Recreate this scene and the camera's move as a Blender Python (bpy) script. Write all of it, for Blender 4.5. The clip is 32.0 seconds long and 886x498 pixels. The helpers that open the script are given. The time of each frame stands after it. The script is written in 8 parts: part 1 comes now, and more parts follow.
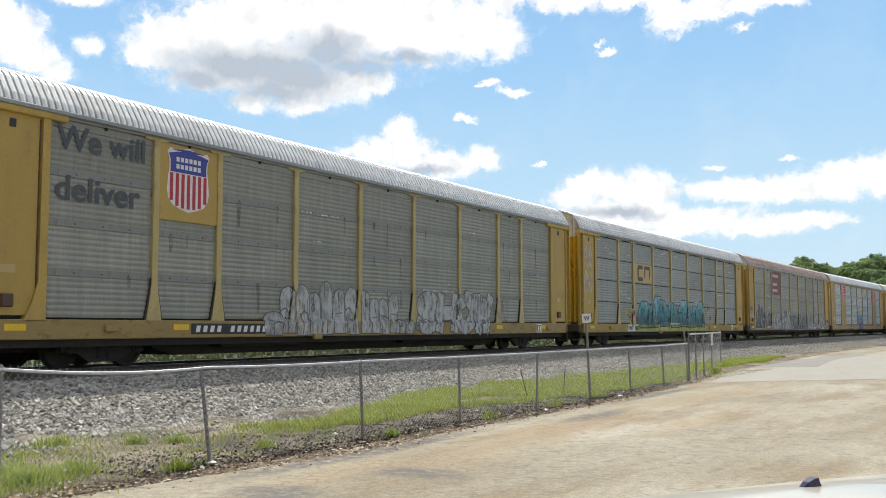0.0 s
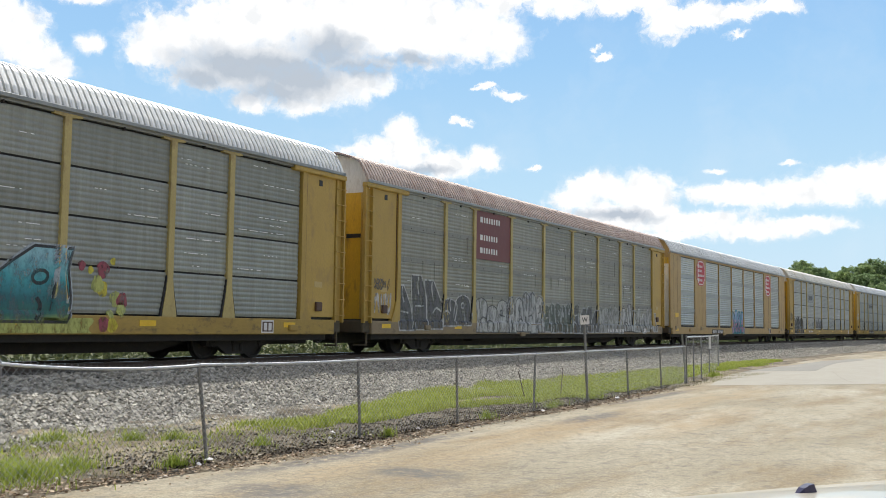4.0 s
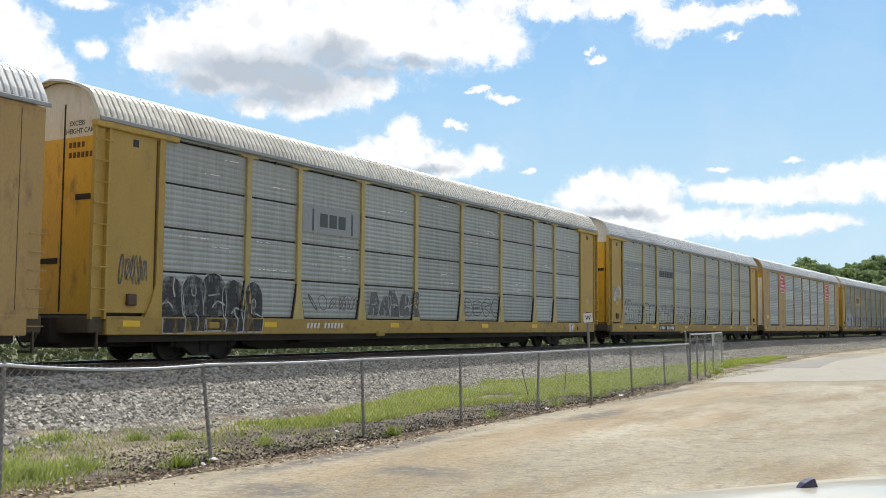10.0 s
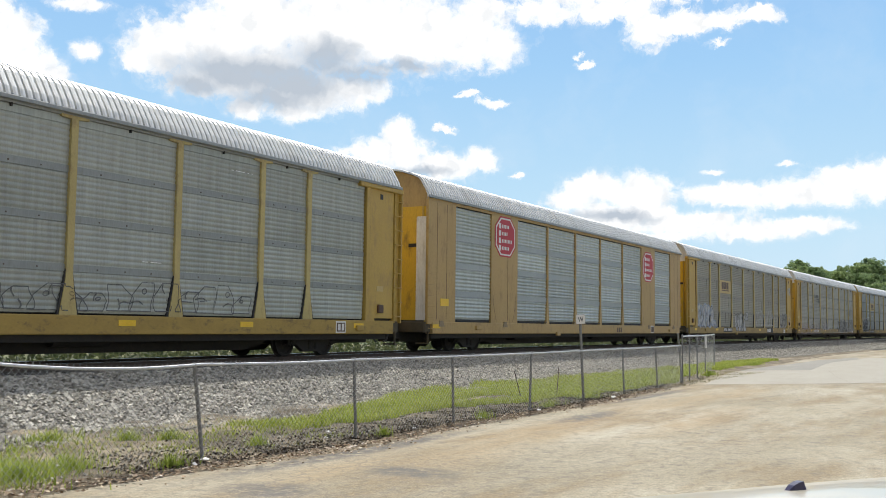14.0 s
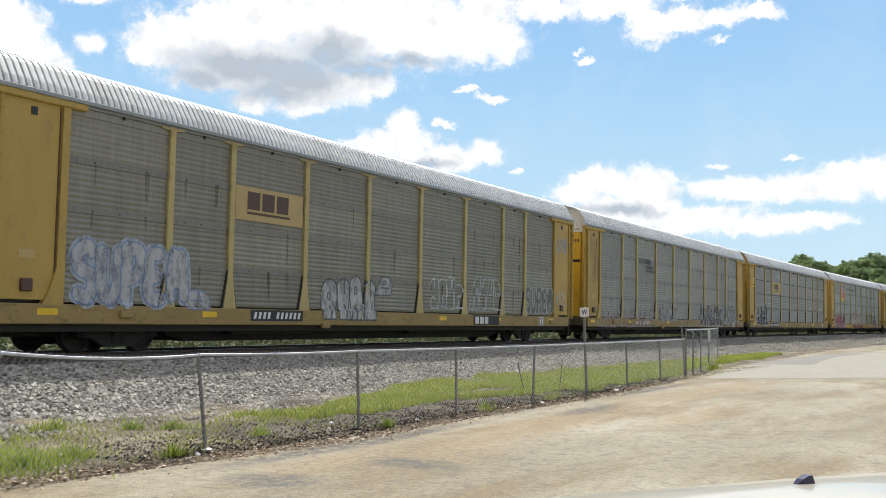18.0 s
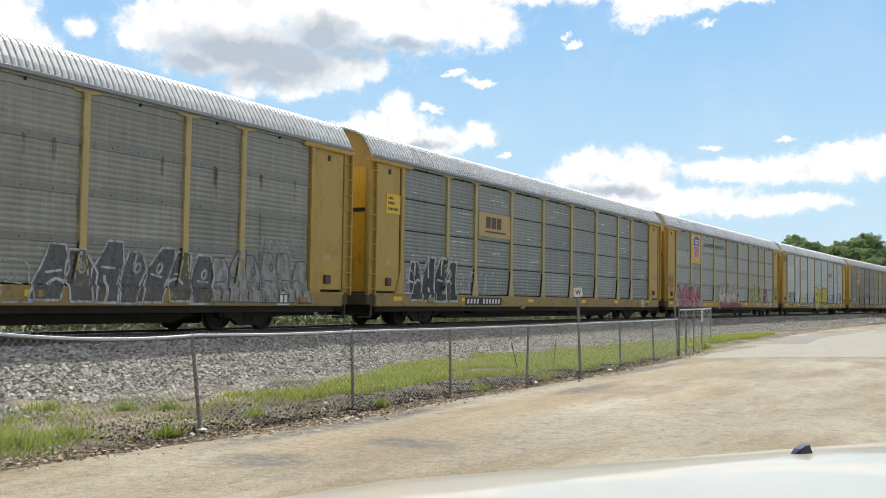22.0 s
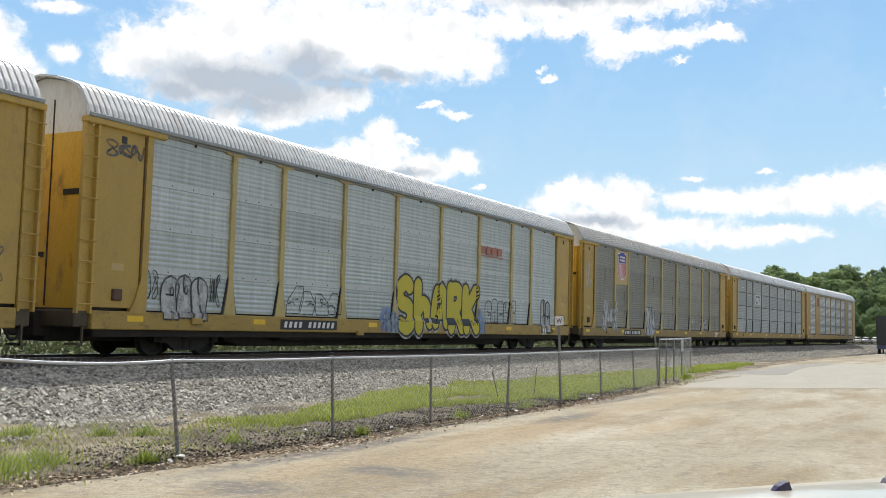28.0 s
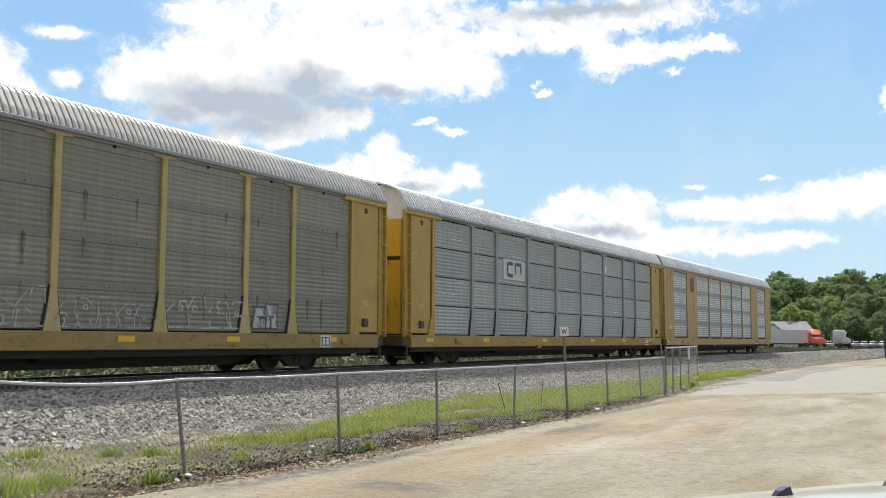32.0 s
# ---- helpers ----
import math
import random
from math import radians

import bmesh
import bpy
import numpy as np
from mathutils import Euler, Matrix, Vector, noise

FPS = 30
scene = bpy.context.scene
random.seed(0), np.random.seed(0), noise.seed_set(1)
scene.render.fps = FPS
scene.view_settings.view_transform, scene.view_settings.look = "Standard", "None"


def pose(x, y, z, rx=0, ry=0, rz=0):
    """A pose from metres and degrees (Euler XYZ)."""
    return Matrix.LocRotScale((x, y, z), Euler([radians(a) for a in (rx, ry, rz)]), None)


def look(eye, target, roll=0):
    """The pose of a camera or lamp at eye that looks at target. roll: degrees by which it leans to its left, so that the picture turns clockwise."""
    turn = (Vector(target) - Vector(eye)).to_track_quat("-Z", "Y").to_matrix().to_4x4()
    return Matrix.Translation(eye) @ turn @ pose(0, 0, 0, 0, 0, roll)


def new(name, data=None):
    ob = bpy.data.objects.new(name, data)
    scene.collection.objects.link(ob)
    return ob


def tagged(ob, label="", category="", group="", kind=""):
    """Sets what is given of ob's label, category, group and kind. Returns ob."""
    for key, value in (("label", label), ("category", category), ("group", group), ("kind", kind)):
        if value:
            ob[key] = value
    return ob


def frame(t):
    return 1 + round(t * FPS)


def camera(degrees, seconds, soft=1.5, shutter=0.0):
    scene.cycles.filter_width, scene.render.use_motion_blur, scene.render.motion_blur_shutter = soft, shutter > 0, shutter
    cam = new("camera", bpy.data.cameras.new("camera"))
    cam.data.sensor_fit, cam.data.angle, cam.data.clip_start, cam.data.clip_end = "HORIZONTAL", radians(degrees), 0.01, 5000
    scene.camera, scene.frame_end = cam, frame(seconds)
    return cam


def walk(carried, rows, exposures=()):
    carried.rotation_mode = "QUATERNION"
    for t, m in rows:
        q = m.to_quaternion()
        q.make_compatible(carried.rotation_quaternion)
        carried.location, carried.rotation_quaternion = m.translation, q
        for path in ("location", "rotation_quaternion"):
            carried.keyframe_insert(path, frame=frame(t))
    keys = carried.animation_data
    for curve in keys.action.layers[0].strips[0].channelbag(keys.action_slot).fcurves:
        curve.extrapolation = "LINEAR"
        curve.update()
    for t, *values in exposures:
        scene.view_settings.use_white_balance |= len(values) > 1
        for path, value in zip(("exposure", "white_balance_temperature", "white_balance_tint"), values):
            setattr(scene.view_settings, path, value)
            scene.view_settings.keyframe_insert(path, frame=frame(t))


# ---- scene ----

# seconds, place in metres, heading from the track's direction, tilt and lean in degrees
PATH = [
    (0, -0.000, -0.000, 1.780, 29.75, 4.45, -0.00),
    (0.5, -0.003, 0.002, 1.781, 29.68, 4.42, 0.19),
    (1, 0.000, 0.004, 1.782, 29.70, 4.28, 0.37),
    (1.5, 0.004, 0.002, 1.782, 29.74, 4.25, 0.28),
    (2, 0.010, -0.001, 1.781, 29.75, 4.26, 0.25),
    (2.5, -0.011, -0.000, 1.784, 29.75, 4.46, 0.59),
    (4.5, -0.011, -0.003, 1.786, 29.71, 4.42, 0.75),
    (5, -0.019, -0.003, 1.784, 29.94, 4.51, 0.63),
    (5.5, -0.006, -0.003, 1.782, 29.74, 4.44, 0.62),
    (6, -0.018, -0.009, 1.789, 29.71, 4.63, 0.67),
    (6.5, -0.033, -0.014, 1.789, 29.70, 4.74, 0.66),
    (7, -0.022, -0.011, 1.786, 29.57, 4.67, 0.73),
    (7.5, -0.017, -0.015, 1.785, 29.77, 4.48, 0.32),
    (8, -0.010, -0.014, 1.783, 29.71, 4.35, 0.23),
    (8.5, -0.009, -0.014, 1.785, 29.76, 4.30, 0.22),
    (9, -0.009, -0.010, 1.785, 29.83, 4.28, 0.42),
    (9.5, -0.006, -0.010, 1.782, 29.96, 4.16, 0.35),
    (10, -0.018, -0.012, 1.783, 29.87, 4.36, 0.39),
    (10.5, -0.022, -0.016, 1.785, 29.75, 4.43, 0.54),
    (11, -0.031, -0.022, 1.789, 29.57, 4.54, 0.62),
    (11.5, -0.033, -0.024, 1.789, 29.52, 4.65, 0.48),
    (12, -0.029, -0.025, 1.786, 29.49, 4.71, 0.35),
    (12.5, -0.023, -0.018, 1.784, 29.47, 4.50, 0.47),
    (13, -0.014, -0.010, 1.782, 29.64, 4.36, 0.68),
    (13.5, -0.014, -0.013, 1.786, 29.53, 4.37, 0.73),
    (14, -0.014, -0.017, 1.784, 29.49, 4.41, 0.65),
    (14.5, -0.021, -0.017, 1.784, 29.52, 4.44, 0.57),
    (16.5, -0.016, -0.009, 1.786, 29.73, 4.48, 0.94),
    (17, -0.020, -0.007, 1.784, 29.61, 4.48, 1.00),
    (17.5, -0.012, -0.004, 1.781, 29.70, 4.32, 0.94),
    (18, 0.005, -0.000, 1.779, 29.70, 3.96, 1.01),
    (18.5, -0.001, 0.001, 1.781, 29.79, 4.04, 1.06),
    (19, 0.002, 0.003, 1.777, 29.76, 4.04, 0.68),
    (19.5, 0.008, 0.033, 1.765, 30.01, 3.41, 1.54),
    (20, -0.005, 0.056, 1.751, 29.66, 4.24, 0.44),
    (20.5, -0.018, 0.088, 1.744, 30.03, 3.63, 1.29),
    (21, 0.003, 0.060, 1.756, 29.61, 3.16, 1.76),
    (21.5, -0.011, 0.025, 1.761, 29.83, 2.94, 1.24),
    (22, 0.015, 0.014, 1.756, 29.30, 2.91, 0.83),
    (22.5, -0.005, 0.004, 1.763, 28.64, 3.46, 0.90),
    (23, -0.027, -0.006, 1.769, 28.59, 3.78, 1.17),
    (23.5, -0.019, -0.010, 1.770, 29.10, 3.74, 0.99),
    (24, -0.017, -0.010, 1.772, 29.11, 4.12, 1.05),
    (24.5, -0.047, -0.005, 1.772, 29.31, 3.92, 1.22),
    (25, -0.023, 0.001, 1.773, 29.78, 3.62, 1.17),
    (25.5, -0.022, -0.006, 1.772, 28.32, 3.88, 1.27),
    (27.5, -0.003, 0.008, 1.771, 28.26, 4.15, 1.25),
    (28, -0.008, 0.012, 1.773, 28.28, 4.44, 1.47),
    (28.5, -0.005, 0.018, 1.773, 28.20, 4.20, 1.69),
    (29, -0.010, 0.012, 1.774, 28.47, 4.37, 1.53),
    (29.5, -0.002, 0.010, 1.772, 28.45, 4.37, 1.30),
    (30, 0.002, 0.018, 1.772, 28.50, 4.45, 1.33),
    (30.5, 0.006, 0.015, 1.770, 28.41, 4.65, 1.43),
    (31, 0.000, 0.004, 1.774, 28.43, 5.10, 0.49),
    (31.5, 0.000, -0.006, 1.772, 28.56, 5.19, 0.15),
    (32, -0.003, -0.008, 1.770, 28.52, 5.20, 0.21),
]


def aim(x, y, z, heading, tilt, lean):
    return pose(x, y, z, 0, 0, heading - 90) @ pose(0, 0, 0, 90 + tilt) @ pose(0, 0, 0, 0, 0, lean)


cam = camera(47.75, 32.0, soft=0.9)
walk(cam, [(t, aim(*p)) for t, *p in PATH])

# ---- light ----
SUN_HEIGHT, SUN_SIDE = 56.0, 24.0   # degrees above the horizon; degrees from the track's direction
world = bpy.data.worlds.new("sky")
scene.world = world
world.use_nodes = True
wt = world.node_tree
sky = wt.nodes.new("ShaderNodeTexSky")
sky.sky_type, sky.sun_disc = "NISHITA", False
sky.dust_density, sky.air_density = 3.0, 1.0
sky.sun_elevation, sky.sun_rotation = radians(SUN_HEIGHT), radians(90 - SUN_SIDE)
clouds = wt.nodes.new("ShaderNodeTexNoise")      # scattered white cloud over the whole dome
clouds.inputs["Scale"].default_value, clouds.inputs["Detail"].default_value = 3.2, 6.0
spread = wt.nodes.new("ShaderNodeTexCoord")
wt.links.new(spread.outputs["Generated"], clouds.inputs["Vector"])
cover = wt.nodes.new("ShaderNodeValToRGB")
cover.color_ramp.elements[0].position, cover.color_ramp.elements[1].position = 0.44, 0.60
wt.links.new(clouds.outputs[0], cover.inputs[0])
both = wt.nodes.new("ShaderNodeMix")
both.data_type = "RGBA"
wt.links.new(cover.outputs[0], both.inputs[0])
wt.links.new(sky.outputs[0], both.inputs[6])
both.inputs[7].default_value = (6.0, 5.95, 5.9, 1)
wt.links.new(both.outputs[2], wt.nodes["Background"].inputs[0])
wt.nodes["Background"].inputs[1].default_value = 0.15
lamp = bpy.data.lights.new("sun", "SUN")
lamp.energy, lamp.angle, lamp.color = 5.0, radians(0.53), (0.985, 0.96, 0.885)
sun = new("sun", lamp)
h, a = radians(SUN_HEIGHT), radians(SUN_SIDE)
sun.matrix_world = look((0, 0, 0), (-math.cos(h) * math.cos(a), -math.cos(h) * math.sin(a), -math.sin(h)))

# ---- the line of the track ----
CENTRE, RAIL_TOP = 18.09, 0.91      # track centre's distance from the camera's foot; height of the rail heads
BEND, BEND_FROM = 0.0006, 30.0     # the far track bends gently towards the yard
PITCH, SPEED = 29.756, 11.559        # from coupler to coupler; metres a second


def track(s, out=0.0):
    """The place at s metres along the track, out metres towards the yard, and the heading in radians."""
    e = max(0.0, s - BEND_FROM)
    a = BEND * e
    x = min(s, BEND_FROM) + math.sin(a) / BEND
    y = CENTRE - (1 - math.cos(a)) / BEND
    return x - out * math.sin(a), y - out * math.cos(a), -a


# ---- materials ----
def nodes_of(name):
    m = bpy.data.materials.new(name)
    m.use_nodes = True
    return m, m.node_tree, m.node_tree.nodes["Principled BSDF"]


def tex(nt, kind, scale, detail=4.0, vector=None, rough=0.55):
    n = nt.nodes.new("ShaderNodeTex" + kind)
    n.inputs["Scale"].default_value = scale
    if kind == "Noise":
        n.inputs["Detail"].default_value, n.inputs["Roughness"].default_value = detail, rough
    if vector:
        nt.links.new(vector, n.inputs["Vector"])
    return n


def ramp(nt, value, stops):
    n = nt.nodes.new("ShaderNodeValToRGB")
    while len(n.color_ramp.elements) < len(stops):
        n.color_ramp.elements.new(0.5)
    for e, (p, c) in zip(n.color_ramp.elements, stops):
        e.position, e.color = p, (*c, 1) if len(c) == 3 else c
    nt.links.new(value, n.inputs[0])
    return n.outputs[0]


def mix(nt, kind, factor, a, b):
    n = nt.nodes.new("ShaderNodeMix")
    n.data_type, n.blend_type = "RGBA", kind
    for socket, v in ((n.inputs[0], factor), (n.inputs[6], a), (n.inputs[7], b)):
        if hasattr(v, "is_output"):
            nt.links.new(v, socket)
        else:
            socket.default_value = v if not isinstance(v, tuple) else (*v, 1)
    return n.outputs[2]


def coords(nt, scale=(1, 1, 1), kind="Object"):
    c = nt.nodes.new("ShaderNodeTexCoord")
    m = nt.nodes.new("ShaderNodeMapping")
    m.inputs["Scale"].default_value = scale
    nt.links.new(c.outputs[kind], m.inputs["Vector"])
    return m.outputs[0]


def bump(nt, bsdf, height, strength, distance):
    b = nt.nodes.new("ShaderNodeBump")
    b.inputs["Strength"].default_value, b.inputs["Distance"].default_value = strength, distance
    nt.links.new(height, b.inputs["Height"])
    nt.links.new(b.outputs[0], bsdf.inputs["Normal"])


def surface(name, dark, light, scale=3.0, rough=0.7, metal=0.0, stretch=(1, 1, 1), grime=None, relief=0.15, fine=40.0, vary=0.0, depth=0.01):
    """A surface between two tones, with broad stains, fine grain and, with grime, patches of dirt or rust of that colour."""
    m, nt, b = nodes_of(name)
    v = coords(nt, stretch)
    broad = tex(nt, "Noise", scale, 6, v)
    grain = tex(nt, "Noise", fine, 3, v)
    c = mix(nt, "MIX", broad.outputs[0], dark, light)
    g = ramp(nt, grain.outputs[0], [(0.3, (0.82, 0.82, 0.82)), (0.7, (1.0, 1.0, 1.0))])
    c = mix(nt, "MULTIPLY", 0.8, c, g)
    if grime:
        spots = tex(nt, "Noise", scale * 2.7, 8, v, 0.7)
        c = mix(nt, "MIX", ramp(nt, spots.outputs[0], [(0.53, (0, 0, 0)), (0.72, (0.8, 0.8, 0.8))]), c, grime)
    if vary:
        o = nt.nodes.new("ShaderNodeObjectInfo")
        c = mix(nt, "MULTIPLY", 1.0, c, ramp(nt, o.outputs["Random"], [(0, (1 - vary,) * 3), (1, (1, 1, 1))]))
    nt.links.new(c, b.inputs["Base Color"])
    b.inputs["Roughness"].default_value, b.inputs["Metallic"].default_value = rough, metal
    if relief:
        bump(nt, b, grain.outputs[0], relief, depth)
    return m


def panel_metal(name, dark, light, rust, pierced=0.13):
    """Perforated galvanised sheet: rows of fine holes, upright run-off streaks and blotches of dirt."""
    m, nt, b = nodes_of(name)
    v = coords(nt)
    blotch = tex(nt, "Noise", 0.9, 6, coords(nt, (1, 1, 0.6)), 0.6)
    streak = tex(nt, "Noise", 5.0, 5, coords(nt, (1.6, 1, 0.08)), 0.7)
    c = mix(nt, "MIX", blotch.outputs[0], dark, light)
    c = mix(nt, "MULTIPLY", 0.5, c, ramp(nt, streak.outputs[0], [(0.32, (0.66, 0.65, 0.62)), (0.62, (1.05, 1.05, 1.05))]))
    thin = tex(nt, "Noise", 13.0, 4, coords(nt, (1.7, 1, 0.22)), 0.6)
    c = mix(nt, "MULTIPLY", 0.4, c, ramp(nt, thin.outputs[0], [(0.36, (0.86, 0.86, 0.85)), (0.5, (1.02, 1.02, 1.02)), (0.66, (1.12, 1.12, 1.12))]))
    holes = tex(nt, "Voronoi", 26.0, vector=coords(nt, (1.0, 0.02, 1.35)))
    holes.inputs["Randomness"].default_value = 0.12
    c = mix(nt, "MULTIPLY", pierced, c, ramp(nt, holes.outputs[0], [(0.16, (0.25, 0.25, 0.25)), (0.3, (1, 1, 1))]))
    spots = tex(nt, "Noise", 2.2, 8, v, 0.75)
    c = mix(nt, "MIX", ramp(nt, spots.outputs[0], [(0.58, (0, 0, 0)), (0.75, (0.55, 0.55, 0.55))]), c, rust)
    o = nt.nodes.new("ShaderNodeObjectInfo")
    c = mix(nt, "MULTIPLY", 1.0, c, ramp(nt, o.outputs["Random"], [(0, (0.84, 0.84, 0.83)), (1, (1.06, 1.06, 1.06))]))
    nt.links.new(c, b.inputs["Base Color"])
    b.inputs["Roughness"].default_value, b.inputs["Metallic"].default_value = 0.5, 0.25
    bump(nt, b, streak.outputs[0], 0.12, 0.01)
    return m


YELLOW = surface("yellow_paint", (0.415, 0.27, 0.054), (0.56, 0.38, 0.09), 1.1, 0.55, 0, (1, 1, 0.5), (0.31, 0.20, 0.075), 0.08, 30, 0.12)
POST_PAINT = surface("post_paint", (0.44, 0.342, 0.125), (0.565, 0.455, 0.19), 1.4, 0.55, 0, (1, 1, 0.5), (0.24, 0.15, 0.07), 0.06, 30, 0.12)
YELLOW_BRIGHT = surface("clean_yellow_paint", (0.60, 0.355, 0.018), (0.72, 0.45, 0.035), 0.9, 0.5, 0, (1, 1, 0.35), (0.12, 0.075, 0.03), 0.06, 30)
YELLOW_SILL = surface("sill_paint", (0.275, 0.178, 0.044), (0.465, 0.312, 0.065), 1.9, 0.6, 0, (0.5, 1, 0.9), (0.06, 0.045, 0.035), 0.1, 30)
SILL_DARK = surface("grimy_sill_paint", (0.20, 0.15, 0.10), (0.34, 0.26, 0.15), 1.6, 0.7, 0, (0.7, 1, 1.2), (0.08, 0.06, 0.05), 0.1, 30)
SILL_WORN = surface("worn_sill_paint", (0.24, 0.165, 0.06), (0.40, 0.28, 0.09), 1.9, 0.65, 0, (0.5, 1, 0.9), (0.055, 0.042, 0.033), 0.1, 30)
SILL_GRIMED = surface("greasy_sill_paint", (0.05, 0.04, 0.028), (0.13, 0.10, 0.055), 1.8, 0.75, 0, (1, 1, 1), (0.035, 0.03, 0.026), 0.1, 30)
OCHRE = surface("ochre_paint", (0.39, 0.255, 0.09), (0.49, 0.33, 0.125), 1.2, 0.55, 0, (1, 1, 0.4), (0.22, 0.13, 0.06), 0.06, 30)
REFLECTOR = surface("reflector_yellow", (0.75, 0.46, 0.01), (0.85, 0.55, 0.02), 4, 0.4, 0, (1, 1, 1), None, 0.03)
PANEL_DARK = panel_metal("sheet_dull", (0.27, 0.285, 0.26), (0.41, 0.425, 0.39), (0.21, 0.185, 0.145))
PANEL_DULL = panel_metal("sheet_grimy", (0.236, 0.234, 0.202), (0.368, 0.364, 0.32), (0.18, 0.148, 0.11))
PANEL_MID = panel_metal("sheet_grey", (0.33, 0.346, 0.316), (0.448, 0.464, 0.426), (0.27, 0.24, 0.20))
PLAIN_DARK = panel_metal("plain_sheet_dull", (0.25, 0.262, 0.24), (0.36, 0.375, 0.345), (0.20, 0.175, 0.14), 0.06)
PLAIN_GRIMY = panel_metal("plain_sheet_grimy", (0.232, 0.242, 0.226), (0.322, 0.334, 0.315), (0.20, 0.185, 0.15), 0.06)
PLAIN_MID = panel_metal("plain_sheet_grey", (0.335, 0.355, 0.345), (0.44, 0.46, 0.445), (0.27, 0.24, 0.20), 0.1)
PANEL_LIGHT = panel_metal("sheet_bright", (0.43, 0.475, 0.475), (0.58, 0.62, 0.615), (0.39, 0.375, 0.33))
PANEL_BROWN = panel_metal("sheet_brown", (0.21, 0.198, 0.158), (0.33, 0.312, 0.255), (0.16, 0.128, 0.09))
PALE_BAND = surface("pale_flat_sheet", (0.33, 0.36, 0.37), (0.42, 0.45, 0.455), 1.5, 0.5, 0.2, (1, 1, 0.3), None, 0.04, 25, 0.1)
BAND = surface("flat_sheet", (0.27, 0.285, 0.285), (0.36, 0.375, 0.375), 1.5, 0.5, 0.2, (1, 1, 0.3), None, 0.04, 25, 0.1)
DULL_BAND = surface("dull_flat_sheet", (0.20, 0.20, 0.18), (0.285, 0.285, 0.26), 1.5, 0.5, 0.2, (1, 1, 0.3), (0.15, 0.125, 0.10), 0.04, 25, 0.1)
BROWN_BAND = surface("brown_flat_sheet", (0.185, 0.175, 0.145), (0.27, 0.255, 0.215), 1.5, 0.5, 0.2, (1, 1, 0.3), (0.14, 0.115, 0.09), 0.04, 25, 0.1)
GREY_BAND = surface("grey_flat_sheet", (0.235, 0.25, 0.245), (0.315, 0.335, 0.325), 1.5, 0.5, 0.2, (1, 1, 0.3), (0.20, 0.20, 0.17), 0.04, 25, 0.1)
BRIGHT_BAND = surface("bright_flat_sheet", (0.50, 0.53, 0.525), (0.60, 0.63, 0.62), 1.5, 0.5, 0.2, (1, 1, 0.3), (0.42, 0.40, 0.36), 0.04, 25, 0.1)
ROOF_WHITE = surface("roof_galvanised", (0.62, 0.62, 0.605), (0.77, 0.77, 0.75), 0.5, 0.5, 0.1, (1, 0.3, 0.3), (0.46, 0.44, 0.41), 0.05, 20)
ROOF_CREAM = surface("roof_cream", (0.66, 0.63, 0.55), (0.80, 0.77, 0.69), 0.5, 0.55, 0.05, (1, 0.3, 0.3), (0.44, 0.40, 0.33), 0.05, 20)
ROOF_TAN = surface("roof_stained", (0.46, 0.44, 0.40), (0.62, 0.60, 0.56), 0.6, 0.55, 0.05, (1.5, 0.3, 0.3), (0.36, 0.32, 0.27), 0.05, 20)
ROOF_RUST = surface("roof_rusted", (0.34, 0.25, 0.205), (0.54, 0.445, 0.395), 0.6, 0.65, 0.05, (2.0, 0.5, 0.5), (0.27, 0.145, 0.10), 0.1, 20)
# near-white, painted in for the daylight that shows through slots in the sheets
DAYLIGHT = surface("painted_daylight", (0.80, 0.81, 0.82), (0.90, 0.90, 0.90), 6, 0.4, 0.0, (1, 1, 1), None, 0.0)
WHITE = surface("white_paint", (0.66, 0.65, 0.62), (0.80, 0.79, 0.77), 1.5, 0.5, 0, (1, 1, 0.3), (0.45, 0.40, 0.34), 0.05, 30)
STEEL_DARK = surface("running_gear", (0.016, 0.015, 0.014), (0.042, 0.037, 0.033), 4, 0.85, 0.0, (1, 1, 1), (0.06, 0.04, 0.028), 0.2, 30)
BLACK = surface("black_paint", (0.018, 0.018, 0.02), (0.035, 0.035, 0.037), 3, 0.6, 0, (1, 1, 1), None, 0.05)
GALV = surface("galvanised_post", (0.17, 0.17, 0.17), (0.26, 0.26, 0.26), 6, 0.5, 0.3, (1, 1, 0.3), (0.12, 0.10, 0.085), 0.06, 60)
PIPE = surface("galvanised_pipe", (0.47, 0.485, 0.50), (0.63, 0.645, 0.66), 6, 0.4, 0.3, (1, 1, 0.3), None, 0.06, 60)
WIRE = surface("fence_wire", (0.40, 0.41, 0.42), (0.56, 0.57, 0.58), 6, 0.45, 0.3, (1, 1, 1), None, 0)
RAIL = surface("rail_rust", (0.075, 0.05, 0.038), (0.14, 0.10, 0.08), 3, 0.7, 0.3, (1, 1, 1), (0.05, 0.035, 0.03), 0.15, 50)
RAIL_HEAD = surface("rail_polished", (0.45, 0.45, 0.46), (0.62, 0.62, 0.63), 3, 0.22, 1.0, (0.2, 1, 1), None, 0.02)
TIE = surface("tie_timber", (0.07, 0.055, 0.042), (0.15, 0.12, 0.095), 5, 0.9, 0, (0.3, 2, 2), None, 0.5, 30, 0.4)


def paint(name, colour, rough=0.55):
    return surface(name, tuple(c * 0.82 for c in colour), colour, 3.0, rough, 0, (1, 1, 0.6), tuple(c * 0.7 + 0.03 for c in colour), 0.03, 30)


